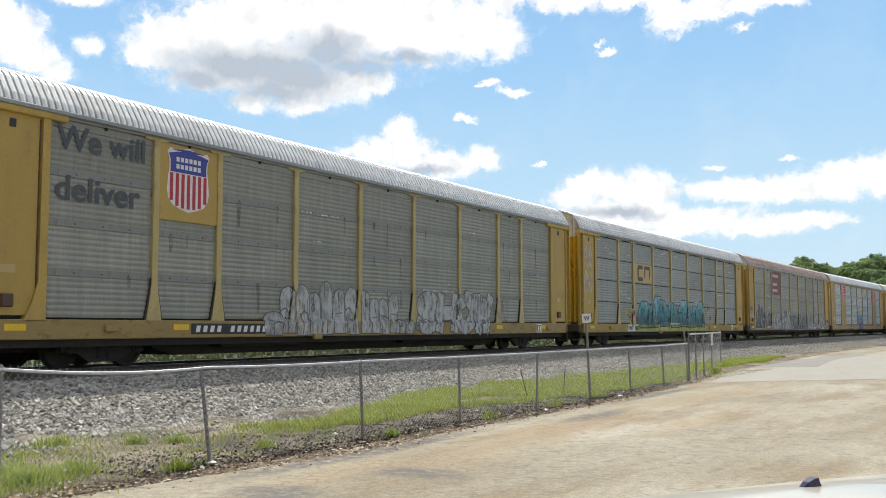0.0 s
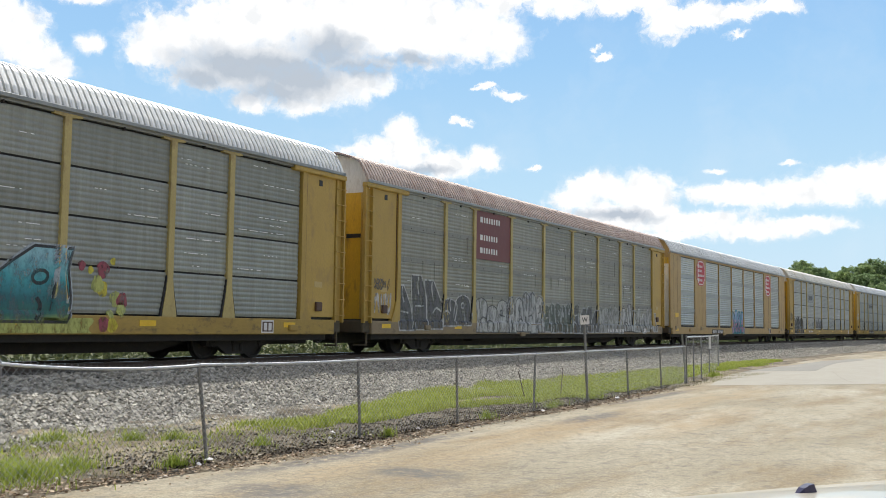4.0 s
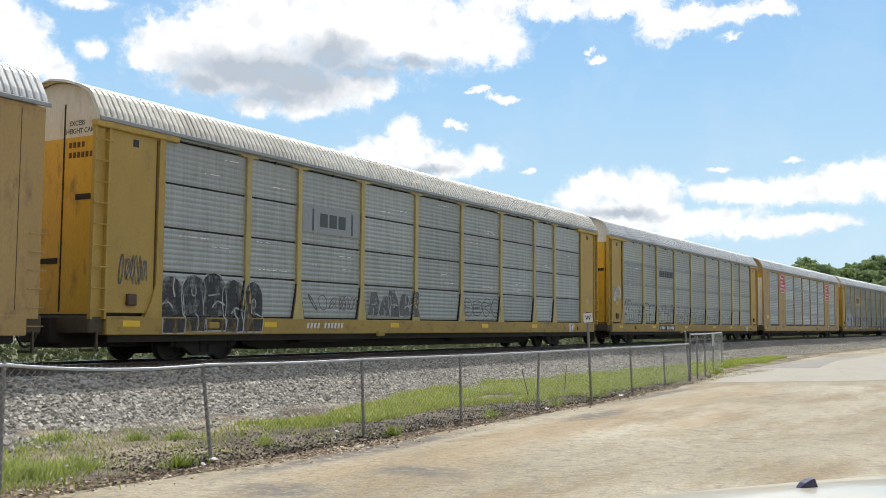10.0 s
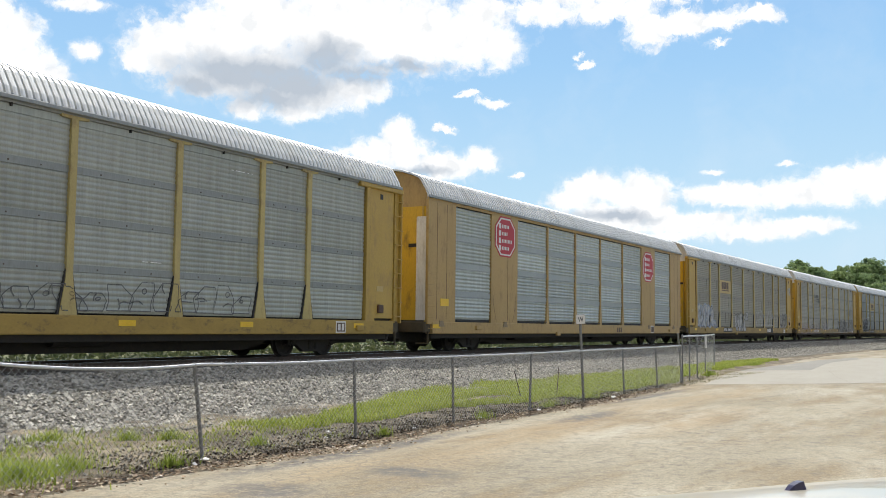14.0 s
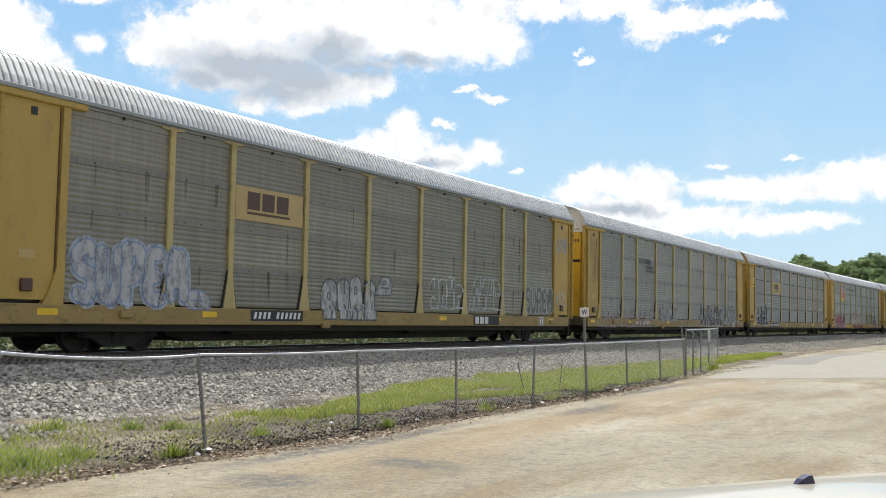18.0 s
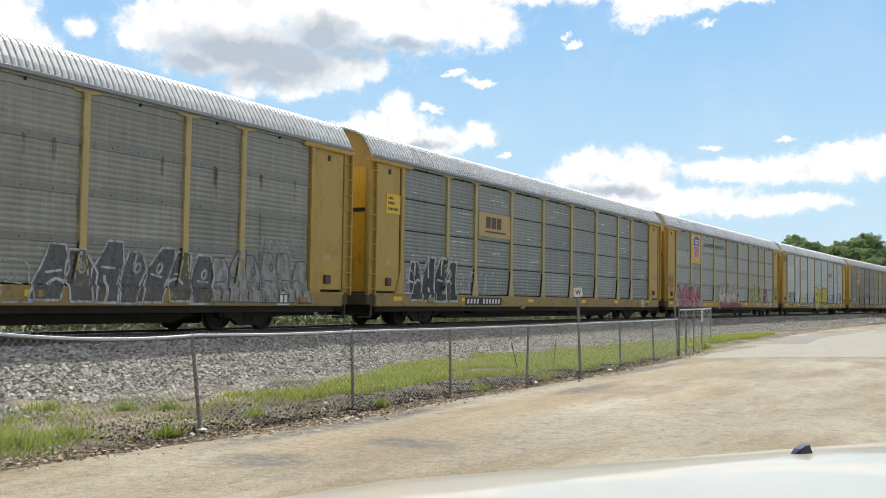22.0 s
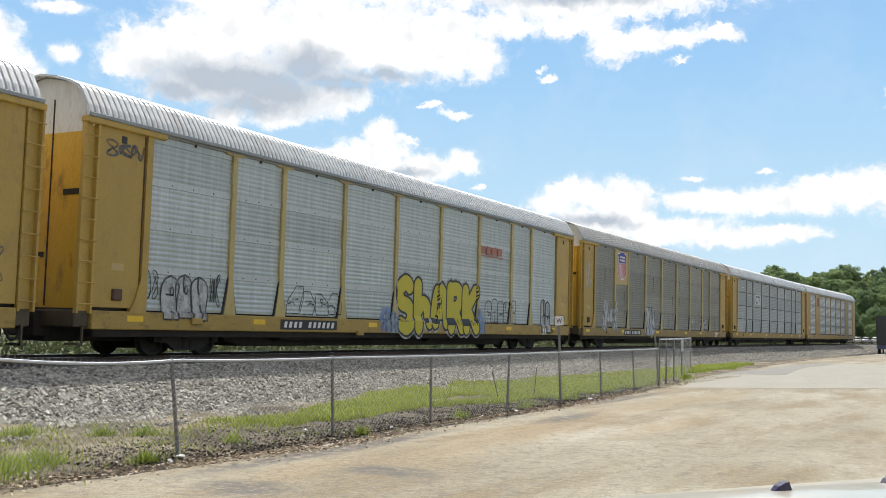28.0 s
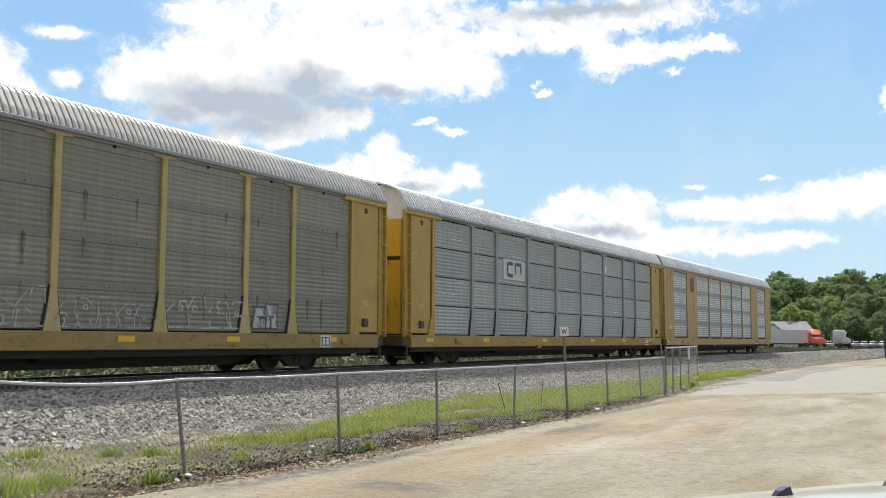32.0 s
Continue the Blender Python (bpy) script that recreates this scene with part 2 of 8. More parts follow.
def spray(name, colour, least=0.25, most=0.93):
    """Weathered spray paint, worn thin in places so that the sheet shows through."""
    m = paint(name, colour)
    nt = m.node_tree
    thin = nt.nodes.new("ShaderNodeBsdfTransparent")
    x = nt.nodes.new("ShaderNodeMixShader")
    nt.links.new(ramp(nt, tex(nt, "Noise", 5.0, 7, coords(nt, (1, 0.1, 0.5)), 0.75).outputs[0], [(0.36, (least, least, least)), (0.56, (most, most, most))]), x.inputs[0])
    nt.links.new(thin.outputs[0], x.inputs[1])
    nt.links.new(nt.nodes["Principled BSDF"].outputs[0], x.inputs[2])
    nt.links.new(x.outputs[0], nt.nodes["Material Output"].inputs[0])
    return m


def spray_fade(name, stops):
    """Spray paint laid on in bands that run into one another up the wall: rows of height and colour."""
    m = spray(name, stops[1][1])
    nt = m.node_tree
    sep = nt.nodes.new("ShaderNodeSeparateXYZ")
    c = nt.nodes.new("ShaderNodeTexCoord")
    nt.links.new(c.outputs["Object"], sep.inputs[0])
    k = nt.nodes.new("ShaderNodeMath")
    k.operation = "MULTIPLY_ADD"
    nt.links.new(tex(nt, "Noise", 1.8, 4, coords(nt)).outputs[0], k.inputs[0])
    k.inputs[1].default_value = 0.5
    nt.links.new(sep.outputs[2], k.inputs[2])
    third = nt.nodes.new("ShaderNodeMath")
    third.operation = "MULTIPLY"
    nt.links.new(k.outputs[0], third.inputs[0])
    third.inputs[1].default_value = 1 / 3
    nt.links.new(ramp(nt, third.outputs[0], [((z + 0.25) / 3, col) for z, col in stops]), nt.nodes["Principled BSDF"].inputs["Base Color"])
    return m


P_TEALS = spray_fade("spray_teal_bands", [(0.75, (0.42, 0.52, 0.10)), (1.0, (0.03, 0.13, 0.10)), (1.35, (0.02, 0.14, 0.17)), (1.7, (0.05, 0.33, 0.38)), (2.2, (0.26, 0.50, 0.58))])
P_ROSES = spray_fade("spray_rose_bands", [(0.7, (0.50, 0.30, 0.32)), (1.1, (0.42, 0.10, 0.14)), (1.9, (0.48, 0.17, 0.21))])
P_CANDY = spray_fade("spray_candy_bands", [(0.7, (0.50, 0.30, 0.46)), (1.35, (0.55, 0.28, 0.46)), (1.6, (0.28, 0.42, 0.66)), (2.2, (0.34, 0.46, 0.68))])
P_SNOW = spray("spray_snow", (0.56, 0.565, 0.565), 0.18)
P_RUST = spray("rust_wash", (0.20, 0.135, 0.08), 0.05, 0.42)
P_MOSS = spray("spray_moss", (0.13, 0.155, 0.135))
P_MAUVE = spray("spray_mauve", (0.45, 0.36, 0.36))
P_GRIME = spray("spray_grime", (0.175, 0.17, 0.152))
P_FADED = spray("spray_faded", (0.40, 0.40, 0.385))
P_WHITE, P_BLACK = spray("spray_white", (0.62, 0.62, 0.62)), spray("spray_black", (0.03, 0.03, 0.033))
P_PALE, P_DARKGREY = spray("spray_pale", (0.50, 0.51, 0.52)), spray("spray_grey", (0.13, 0.13, 0.135))
P_TEAL, P_LEMON = spray("spray_teal", (0.02, 0.33, 0.38)), spray("spray_lemon", (0.68, 0.58, 0.05))
P_PINK, P_MAROON, P_BLUE = spray("spray_pink", (0.55, 0.20, 0.34)), spray("spray_maroon", (0.34, 0.07, 0.10)), spray("spray_blue", (0.24, 0.33, 0.55))
P_ICE, P_LIME, P_CREAM = spray("spray_ice", (0.46, 0.52, 0.58)), spray("spray_lime", (0.52, 0.55, 0.16)), spray("spray_cream", (0.66, 0.60, 0.50))
D_RED, D_BLUE, D_WHITE = paint("decal_red", (0.52, 0.03, 0.05)), paint("decal_blue", (0.05, 0.06, 0.33)), paint("decal_white", (0.80, 0.78, 0.77))
D_BROWN, D_GREY, D_TAN = paint("decal_brown", (0.10, 0.05, 0.03)), paint("decal_grey", (0.07, 0.08, 0.09)), paint("decal_tan", (0.54, 0.395, 0.16))
D_PLUM = paint("decal_plum", (0.19, 0.055, 0.055))
GREY_POST = surface("grey_post_paint", (0.265, 0.28, 0.275), (0.35, 0.36, 0.35), 1.4, 0.55, 0, (1, 1, 0.5), (0.28, 0.25, 0.20), 0.06, 30, 0.12)
D_FADED_RED = paint("faded_red", (0.42, 0.15, 0.09))
LEMON_SOLID = paint("fresh_lemon", (0.60, 0.50, 0.025))


# ---- mesh helpers ----
class Soup:
    """Vertices and faces gathered for one mesh."""

    def __init__(self):
        self.v, self.f = [], []

    def add(self, verts, faces):
        k = len(self.v)
        self.v += verts
        self.f += [tuple(k + i for i in f) for f in faces]
        return self

    def box(self, x0, x1, y0, y1, z0, z1, c=0.0):
        """A block; with c its upright and long edges are chamfered."""
        if c <= 0:
            return self.add([(x, y, z) for x in (x0, x1) for y in (y0, y1) for z in (z0, z1)],
                            [(0, 1, 3, 2), (4, 6, 7, 5), (0, 4, 5, 1), (2, 3, 7, 6), (0, 2, 6, 4), (1, 5, 7, 3)])
        ring = [(x0 + c, y0), (x1 - c, y0), (x1, y0 + c), (x1, y1 - c), (x1 - c, y1), (x0 + c, y1), (x0, y1 - c), (x0, y0 + c)]
        mx, my = (x0 + x1) / 2, (y0 + y1) / 2
        inner = [(x + (c if x < mx else -c) * 0.7, y + (c if y < my else -c) * 0.7) for x, y in ring]
        levels = [(z0, inner), (z0 + c, ring), (z1 - c, ring), (z1, inner)]
        verts = [(x, y, z) for z, r in levels for x, y in r]
        faces = [(8 * k + i, 8 * k + (i + 1) % 8, 8 * k + 8 + (i + 1) % 8, 8 * k + 8 + i) for k in range(3) for i in range(8)]
        return self.add(verts, faces + [tuple(range(7, -1, -1)), tuple(range(24, 32))])

    def tube(self, a, b, r, n=8, r2=None):
        a, b = Vector(a), Vector(b)
        q = (b - a).to_track_quat("Z", "Y")
        r2 = r if r2 is None else r2
        va = [tuple(a + q @ Vector((r * math.cos(t), r * math.sin(t), 0))) for t in [2 * math.pi * i / n for i in range(n)]]
        vb = [tuple(b + q @ Vector((r2 * math.cos(t), r2 * math.sin(t), 0))) for t in [2 * math.pi * i / n for i in range(n)]]
        return self.add(va + vb, [(i, (i + 1) % n, n + (i + 1) % n, n + i) for i in range(n)] + [tuple(range(n - 1, -1, -1)), tuple(range(n, 2 * n))])

    def prism(self, outline, y0, y1):
        """An outline of (x, z) given a thickness in y."""
        n = len(outline)
        return self.add([(x, y0, z) for x, z in outline] + [(x, y1, z) for x, z in outline],
                        [tuple(range(n)), tuple(range(2 * n - 1, n - 1, -1))] + [((i + 1) % n, i, n + i, n + (i + 1) % n) for i in range(n)])

    def mesh(self, name, smooth=False):
        me = bpy.data.meshes.new(name)
        me.from_pydata(self.v, [], self.f)
        bm = bmesh.new()
        bm.from_mesh(me)
        bmesh.ops.recalc_face_normals(bm, faces=bm.faces)
        bm.to_mesh(me)
        bm.free()
        if smooth:
            me.polygons.foreach_set("use_smooth", [True] * len(me.polygons))
        return me


def raw_mesh(name, verts, faces):
    me = bpy.data.meshes.new(name)
    me.from_pydata(verts, [], faces)
    return me


STORE = {}


def kept(key, make):
    """A mesh that alike parts share."""
    if key not in STORE:
        STORE[key] = make()
    return STORE[key]


def part(name, me, material, parent, label="", at=(0, 0, 0), turn=0.0):
    """One mesh object under a thing or a part; a shared mesh keeps the material that it first got."""
    if isinstance(me, Soup):
        me = me.mesh(name)
    if not me.materials:
        me.materials.append(material)
    ob = new(name, me)
    ob.parent = parent
    ob.location, ob.rotation_euler = at, (0, 0, turn)
    return tagged(ob, label)


def thing(name, label, category, group="", at=(0, 0, 0), turn=0.0, kind=""):
    ob = new(name)
    ob.empty_display_size = 0.2
    ob.location, ob.rotation_euler = at, (0, 0, turn)
    return tagged(ob, label, category, group, kind)


def setting(name, me, material, label, category=""):
    me.materials.append(material)
    return tagged(new(name, me), label, category or name.replace("_", " "), kind="structure")


def letters(text, height, width=None):
    """Flat lettering as a mesh in x and z, its lower left corner at the origin."""
    cu = bpy.data.curves.new("letters", "FONT")
    cu.body, cu.size, cu.offset = text, 1.0, 0.02
    ob = bpy.data.objects.new("letters", cu)
    me = bpy.data.meshes.new_from_object(ob)
    bpy.data.objects.remove(ob)
    xs = [v.co.x for v in me.vertices]
    ys = [v.co.y for v in me.vertices]
    k = height / (max(ys) - min(ys))
    kx = k if width is None else width / (max(xs) - min(xs))
    x0, y0 = min(xs), min(ys)
    for v in me.vertices:
        v.co = ((v.co.x - x0) * kx, 0.0, (v.co.y - y0) * k)
    return me


# ---- ground, pavement, bank and rails ----
def ground_material():
    m, nt, b = nodes_of("field")
    v = coords(nt)
    n1, n2, n3 = tex(nt, "Noise", 0.06, 6, v), tex(nt, "Noise", 1.3, 6, v), tex(nt, "Noise", 14.0, 4, v)
    c = ramp(nt, n1.outputs[0], [(0.35, (0.075, 0.10, 0.03)), (0.5, (0.13, 0.14, 0.05)), (0.62, (0.26, 0.21, 0.13))])
    c = mix(nt, "MULTIPLY", 0.7, c, ramp(nt, n2.outputs[0], [(0.3, (0.6, 0.6, 0.6)), (0.7, (1.2, 1.2, 1.2))]))
    c = mix(nt, "MULTIPLY", 0.6, c, ramp(nt, n3.outputs[0], [(0.3, (0.6, 0.6, 0.6)), (0.7, (1.1, 1.1, 1.1))]))
    nt.links.new(c, b.inputs["Base Color"])
    b.inputs["Roughness"].default_value = 0.95
    bump(nt, b, n3.outputs[0], 0.5, 0.05)
    return m


RUST_AT = [(16.0, 6.9, 5.5, 1.0), (24.5, 7.1, 7.0, 0.9), (29.0, 6.6, 4.0, 0.8), (12.0, 6.6, 3.0, 0.8), (20.0, 5.4, 5.0, 0.7), (10.0, 7.3, 2.5, 0.6)]
WORN_AT = [(10.6, 6.4, 0.5, 0.8), (8.6, 7.0, 0.6, 0.7), (12.0, 8.05, 4.0, 0.32), (19.2, 7.4, 2.0, 0.4), (26.0, 8.3, 4.0, 0.3), (52.0, 9.0, 9.0, 1.2)]
MULCH_AT = [(15.8, 9.7, 4.6, 1.25), (21.3, 10.6, 2.2, 0.7), (24.0, 8.9, 4.0, 0.3)]


def patches(nt, rows):
    """Ellipses on the ground that fade towards their rims: x, y and half widths."""
    total = None
    for x, y, rx, ry in rows:
        mp = nt.nodes.new("ShaderNodeMapping")
        mp.inputs["Scale"].default_value = (1 / rx, 1 / ry, 0)
        mp.inputs["Location"].default_value = (-x / rx, -y / ry, 0)
        nt.links.new(coords(nt), mp.inputs["Vector"])
        ball = nt.nodes.new("ShaderNodeTexGradient")
        ball.gradient_type = "SPHERICAL"
        nt.links.new(mp.outputs[0], ball.inputs[0])
        total = ball.outputs[0] if total is None else mix(nt, "LIGHTEN", 1.0, total, ball.outputs[0])
    return total


def verge_material():
    m, nt, b = nodes_of("verge_soil")
    v = coords(nt)
    n1, n2, n3 = tex(nt, "Noise", 0.55, 7, v, 0.6), tex(nt, "Noise", 7.0, 6, v, 0.7), tex(nt, "Voronoi", 28.0, vector=v)
    c = ramp(nt, n1.outputs[0], [(0.38, (0.085, 0.066, 0.042)), (0.5, (0.175, 0.14, 0.09)), (0.62, (0.29, 0.24, 0.165))])
    c = mix(nt, "MULTIPLY", 0.85, c, ramp(nt, n2.outputs[0], [(0.36, (0.3, 0.28, 0.26)), (0.64, (1.35, 1.35, 1.35))]))
    c = mix(nt, "MIX", ramp(nt, n3.outputs[0], [(0.0, (0.28, 0.28, 0.28)), (0.22, (0, 0, 0))]), c, (0.27, 0.235, 0.175))
    dark = mix(nt, "MULTIPLY", 1.0, ramp(nt, patches(nt, MULCH_AT), [(0.05, (0, 0, 0)), (0.45, (1, 1, 1))]), ramp(nt, n2.outputs[0], [(0.38, (1, 1, 1)), (0.62, (0.35, 0.35, 0.35))]))
    c = mix(nt, "MIX", dark, c, (0.085, 0.069, 0.053))
    nt.links.new(c, b.inputs["Base Color"])
    b.inputs["Roughness"].default_value = 0.95
    bump(nt, b, n2.outputs[0], 0.7, 0.04)
    return m


def pavement_material():
    """Old sun-bleached paving: pale grit, rusty-brown washes, dark worn patches and fine cracks."""
    m, nt, b = nodes_of("old_paving")
    v = coords(nt)
    n1 = tex(nt, "Noise", 0.22, 7, coords(nt, (0.5, 1.2, 1)), 0.65)
    n2 = tex(nt, "Noise", 0.5, 7, coords(nt, (0.35, 1.3, 1)), 0.65)
    n3 = tex(nt, "Noise", 3.5, 7, v, 0.7)
    n4 = tex(nt, "Noise", 45.0, 3, v)
    c = ramp(nt, n1.outputs[0], [(0.36, (0.28, 0.24, 0.16)), (0.5, (0.362, 0.315, 0.222)), (0.64, (0.44, 0.395, 0.302))])
    c = mix(nt, "MIX", ramp(nt, n2.outputs[0], [(0.47, (0, 0, 0)), (0.62, (0.8, 0.8, 0.8))]), c, (0.245, 0.18, 0.095))
    c = mix(nt, "MIX", ramp(nt, n3.outputs[0], [(0.52, (0, 0, 0)), (0.68, (0.65, 0.65, 0.65))]), c, (0.14, 0.125, 0.105))
    n5 = tex(nt, "Noise", 12.0, 6, v, 0.7)
    c = mix(nt, "MULTIPLY", 0.75, c, ramp(nt, n5.outputs[0], [(0.3, (0.62, 0.62, 0.62)), (0.7, (1.2, 1.2, 1.2))]))
    c = mix(nt, "MULTIPLY", 0.85, c, ramp(nt, n4.outputs[0], [(0.3, (0.6, 0.6, 0.6)), (0.7, (1.2, 1.2, 1.2))]))
    # rusty-brown washes, and dark tar where the top layer has worn through
    rust = mix(nt, "MULTIPLY", 1.0, ramp(nt, patches(nt, RUST_AT), [(0.0, (0, 0, 0)), (0.7, (1, 1, 1))]), ramp(nt, tex(nt, "Noise", 0.8, 7, coords(nt, (0.5, 1.6, 1)), 0.7).outputs[0], [(0.34, (0.05, 0.05, 0.05)), (0.64, (0.62, 0.62, 0.62))]))
    c = mix(nt, "MIX", rust, c, mix(nt, "MULTIPLY", 1.0, (0.34, 0.235, 0.115), ramp(nt, n5.outputs[0], [(0.3, (0.7, 0.7, 0.7)), (0.7, (1.15, 1.15, 1.15))])))
    eaten = mix(nt, "MULTIPLY", 1.0, ramp(nt, patches(nt, WORN_AT), [(0.0, (0, 0, 0)), (0.5, (1, 1, 1))]), ramp(nt, tex(nt, "Noise", 4.0, 8, coords(nt, (1.2, 1.2, 1)), 0.75).outputs[0], [(0.40, (0, 0, 0)), (0.52, (1, 1, 1))]))
    c = mix(nt, "MIX", mix(nt, "MULTIPLY", 1.0, eaten, (0.85, 0.85, 0.85)), c, (0.10, 0.093, 0.088))
    web = tex(nt, "Voronoi", 1.1, vector=coords(nt))
    web.feature = "DISTANCE_TO_EDGE"
    wobble = tex(nt, "Noise", 2.0, 5)
    nt.links.new(coords(nt), wobble.inputs["Vector"])
    add = nt.nodes.new("ShaderNodeVectorMath")
    add.operation = "MULTIPLY_ADD"
    nt.links.new(wobble.outputs["Color"], add.inputs[0])
    add.inputs[1].default_value = (0.7, 0.7, 0)
    nt.links.new(coords(nt), add.inputs[2])
    nt.links.new(add.outputs[0], web.inputs["Vector"])
    where = ramp(nt, tex(nt, "Noise", 0.3, 3, v).outputs[0], [(0.48, (0, 0, 0)), (0.60, (1, 1, 1))])
    line = ramp(nt, web.outputs[0], [(0.004, (0.45, 0.45, 0.45)), (0.018, (0, 0, 0))])
    c = mix(nt, "MIX", mix(nt, "MULTIPLY", 1.0, line, where), c, (0.17, 0.14, 0.105))
    net = tex(nt, "Voronoi", 3.4)
    net.feature = "DISTANCE_TO_EDGE"
    nt.links.new(add.outputs[0], net.inputs["Vector"])
    crazed = ramp(nt, patches(nt, [(9.4, 6.9, 3.6, 1.9), (11.5, 5.4, 4.5, 1.6), (15.5, 4.2, 5.0, 1.2)]), [(0.05, (0, 0, 0)), (0.4, (1, 1, 1))])
    c = mix(nt, "MIX", mix(nt, "MULTIPLY", 1.0, ramp(nt, net.outputs[0], [(0.012, (0.5, 0.5, 0.5)), (0.05, (0, 0, 0))]), crazed), c, (0.15, 0.125, 0.095))
    nt.links.new(c, b.inputs["Base Color"])
    b.inputs["Roughness"].default_value = 0.9
    bump(nt, b, n5.outputs[0], 0.5, 0.02)
    return m


def ballast_material():
    m, nt, b = nodes_of("ballast_bed")
    v = coords(nt)
    cell = tex(nt, "Voronoi", 15.0, vector=v)
    n = tex(nt, "Noise", 0.7, 5, v)
    c = ramp(nt, cell.outputs["Color"], [(0.1, (0.13, 0.125, 0.115)), (0.9, (0.30, 0.29, 0.27))])
    # Darker towards the cell edges: shade between the stones put into the bed's colour.
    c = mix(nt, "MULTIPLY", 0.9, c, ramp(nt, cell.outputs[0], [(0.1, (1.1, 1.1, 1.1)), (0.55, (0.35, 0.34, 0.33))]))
    c = mix(nt, "MULTIPLY", 0.5, c, ramp(nt, n.outputs[0], [(0.3, (0.7, 0.68, 0.64)), (0.7, (1.1, 1.1, 1.1))]))
    nt.links.new(c, b.inputs["Base Color"])
    b.inputs["Roughness"].default_value = 0.9
    bump(nt, b, cell.outputs[0], 1.0, 0.05)
    return m


def stone_material():
    m, nt, b = nodes_of("ballast_stone")
    g = nt.nodes.new("ShaderNodeNewGeometry")
    c = ramp(nt, g.outputs["Random Per Island"], [(0.0, (0.14, 0.13, 0.112)), (0.3, (0.302, 0.28, 0.237)), (0.7, (0.448, 0.42, 0.362)), (1.0, (0.61, 0.577, 0.502))])
    c = mix(nt, "MULTIPLY", 0.6, c, ramp(nt, tex(nt, "Noise", 60.0, 3, coords(nt)).outputs[0], [(0.3, (0.7, 0.7, 0.7)), (0.7, (1.1, 1.1, 1.1))]))
    nt.links.new(c, b.inputs["Base Color"])
    b.inputs["Roughness"].default_value = 0.85
    return m


def sweep(name, section, stations):
    """A sheet along the track: section of (metres towards the yard, height), at the stations along it."""
    verts, faces, n = [], [], len(section)
    for s in stations:
        for out, z in section:
            x, y, _ = track(s, out)
            verts.append((x, y, z))
    for i in range(len(stations) - 1):
        for j in range(n - 1):
            faces.append((i * n + j, i * n + n + j, i * n + n + j + 1, i * n + j + 1))
    return raw_mesh(name, verts, faces)


FIELD = 0.45
ys = [-3200, -400, -60, 6, 13, 20.5, 23.5, 30, 60, 150, 400, 3200]
zs = [-0.06, -0.06, -0.06, -0.06, -0.06, 0.1, FIELD, FIELD, FIELD, FIELD, FIELD, FIELD]
xs = [-3200, -300, -40, 60, 200, 600, 3200]
setting("ground", raw_mesh("ground", [(x, y, z) for x in xs for y, z in zip(ys, zs)],
                           [(i * 12 + j, i * 12 + 12 + j, i * 12 + 13 + j, i * 12 + 1 + j) for i in range(6) for j in range(11)]),
        ground_material(), "rough green and straw-coloured field ground", "ground")

STATIONS = [-420, -200, -100, -60, -30] + [-20 + 2.0 * i for i in range(60)] + [100 + 12.0 * i for i in range(50)]
BANK = [(6.5, -0.2), (5.1, -0.02), (4.0, 0.26), (3.0, 0.52), (2.1, 0.73), (1.7, 0.77), (0, 0.77), (-1.7, 0.77), (-2.2, 0.72), (-4.5, 0.42), (-6, 0.2)]
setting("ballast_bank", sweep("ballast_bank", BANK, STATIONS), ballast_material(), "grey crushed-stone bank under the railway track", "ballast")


def bank_height(out):
    for (o1, z1), (o0, z0) in zip(BANK, BANK[1:]):
        if o0 <= out <= o1:
            return z0 + (z1 - z0) * (out - o0) / (o1 - o0)
    return -0.02


# the yard's paving, with a ragged edge towards the verge
EDGE = [(-60, 9.0), (6, 8.9), (9.3, 8.5), (12, 8.2), (16, 8.5), (21.5, 8.45), (28, 8.8), (32, 9.1), (36, 9.6), (42, 10.2), (51, 10.3), (62, 10.9), (75, 11.3), (95, 10.9), (130, 9.6), (200, 3.0), (320, -22.0)]


def edge_at(x):
    for (x0, y0), (x1, y1) in zip(EDGE, EDGE[1:]):
        if x0 <= x <= x1:
            y = y0 + (y1 - y0) * (x - x0) / (x1 - x0)
            return y + 0.10 * noise.noise((x * 0.8, 0, 0)) + 0.07 * noise.noise((x * 3.1, 5, 0))
    return EDGE[-1][1]


px = [-60 + 2.0 * i for i in range(31)] + [2 + 0.2 * i for i in range(290)] + [60 + 4.0 * i for i in range(66)]
verts, faces = [], []
for x in px:
    e = edge_at(x)
    verts += [(x, e + 0.05, -0.06), (x, e, 0.0), (x, e - 0.35, 0.004), (x, -70.0, 0.004)]
for i in range(len(px) - 1):
    for j in range(3):
        faces.append((4 * i + j, 4 * i + 4 + j, 4 * i + 5 + j, 4 * i + 1 + j))
setting("pavement", raw_mesh("pavement", verts, faces), pavement_material(), "sun-bleached cracked paving of a yard", "pavement")

# cracks in the paving
TAR = surface("worn_tar", (0.19, 0.17, 0.14), (0.30, 0.27, 0.22), 5, 0.9, 0, (1, 1, 1), (0.33, 0.29, 0.23), 0.4, 40)
rnd = random.Random(4)


def crack(points, width):
    s, pts = Soup(), []
    for (x0, y0), (x1, y1) in zip(points, points[1:]):
        n = max(2, int(math.hypot(x1 - x0, y1 - y0) / 0.25))
        pts += [(x0 + (x1 - x0) * i / n + rnd.uniform(-.04, .04), y0 + (y1 - y0) * i / n + rnd.uniform(-.04, .04)) for i in range(n)]
    prev = None
    for i, (x, y) in enumerate(pts):
        w = width * rnd.uniform(0.4, 1.0)
        cur = [(x, y - w, 0.013), (x, y + w, 0.013)]
        if prev:
            s.add(prev + cur, [(0, 2, 3, 1)])
        prev = cur
    return s


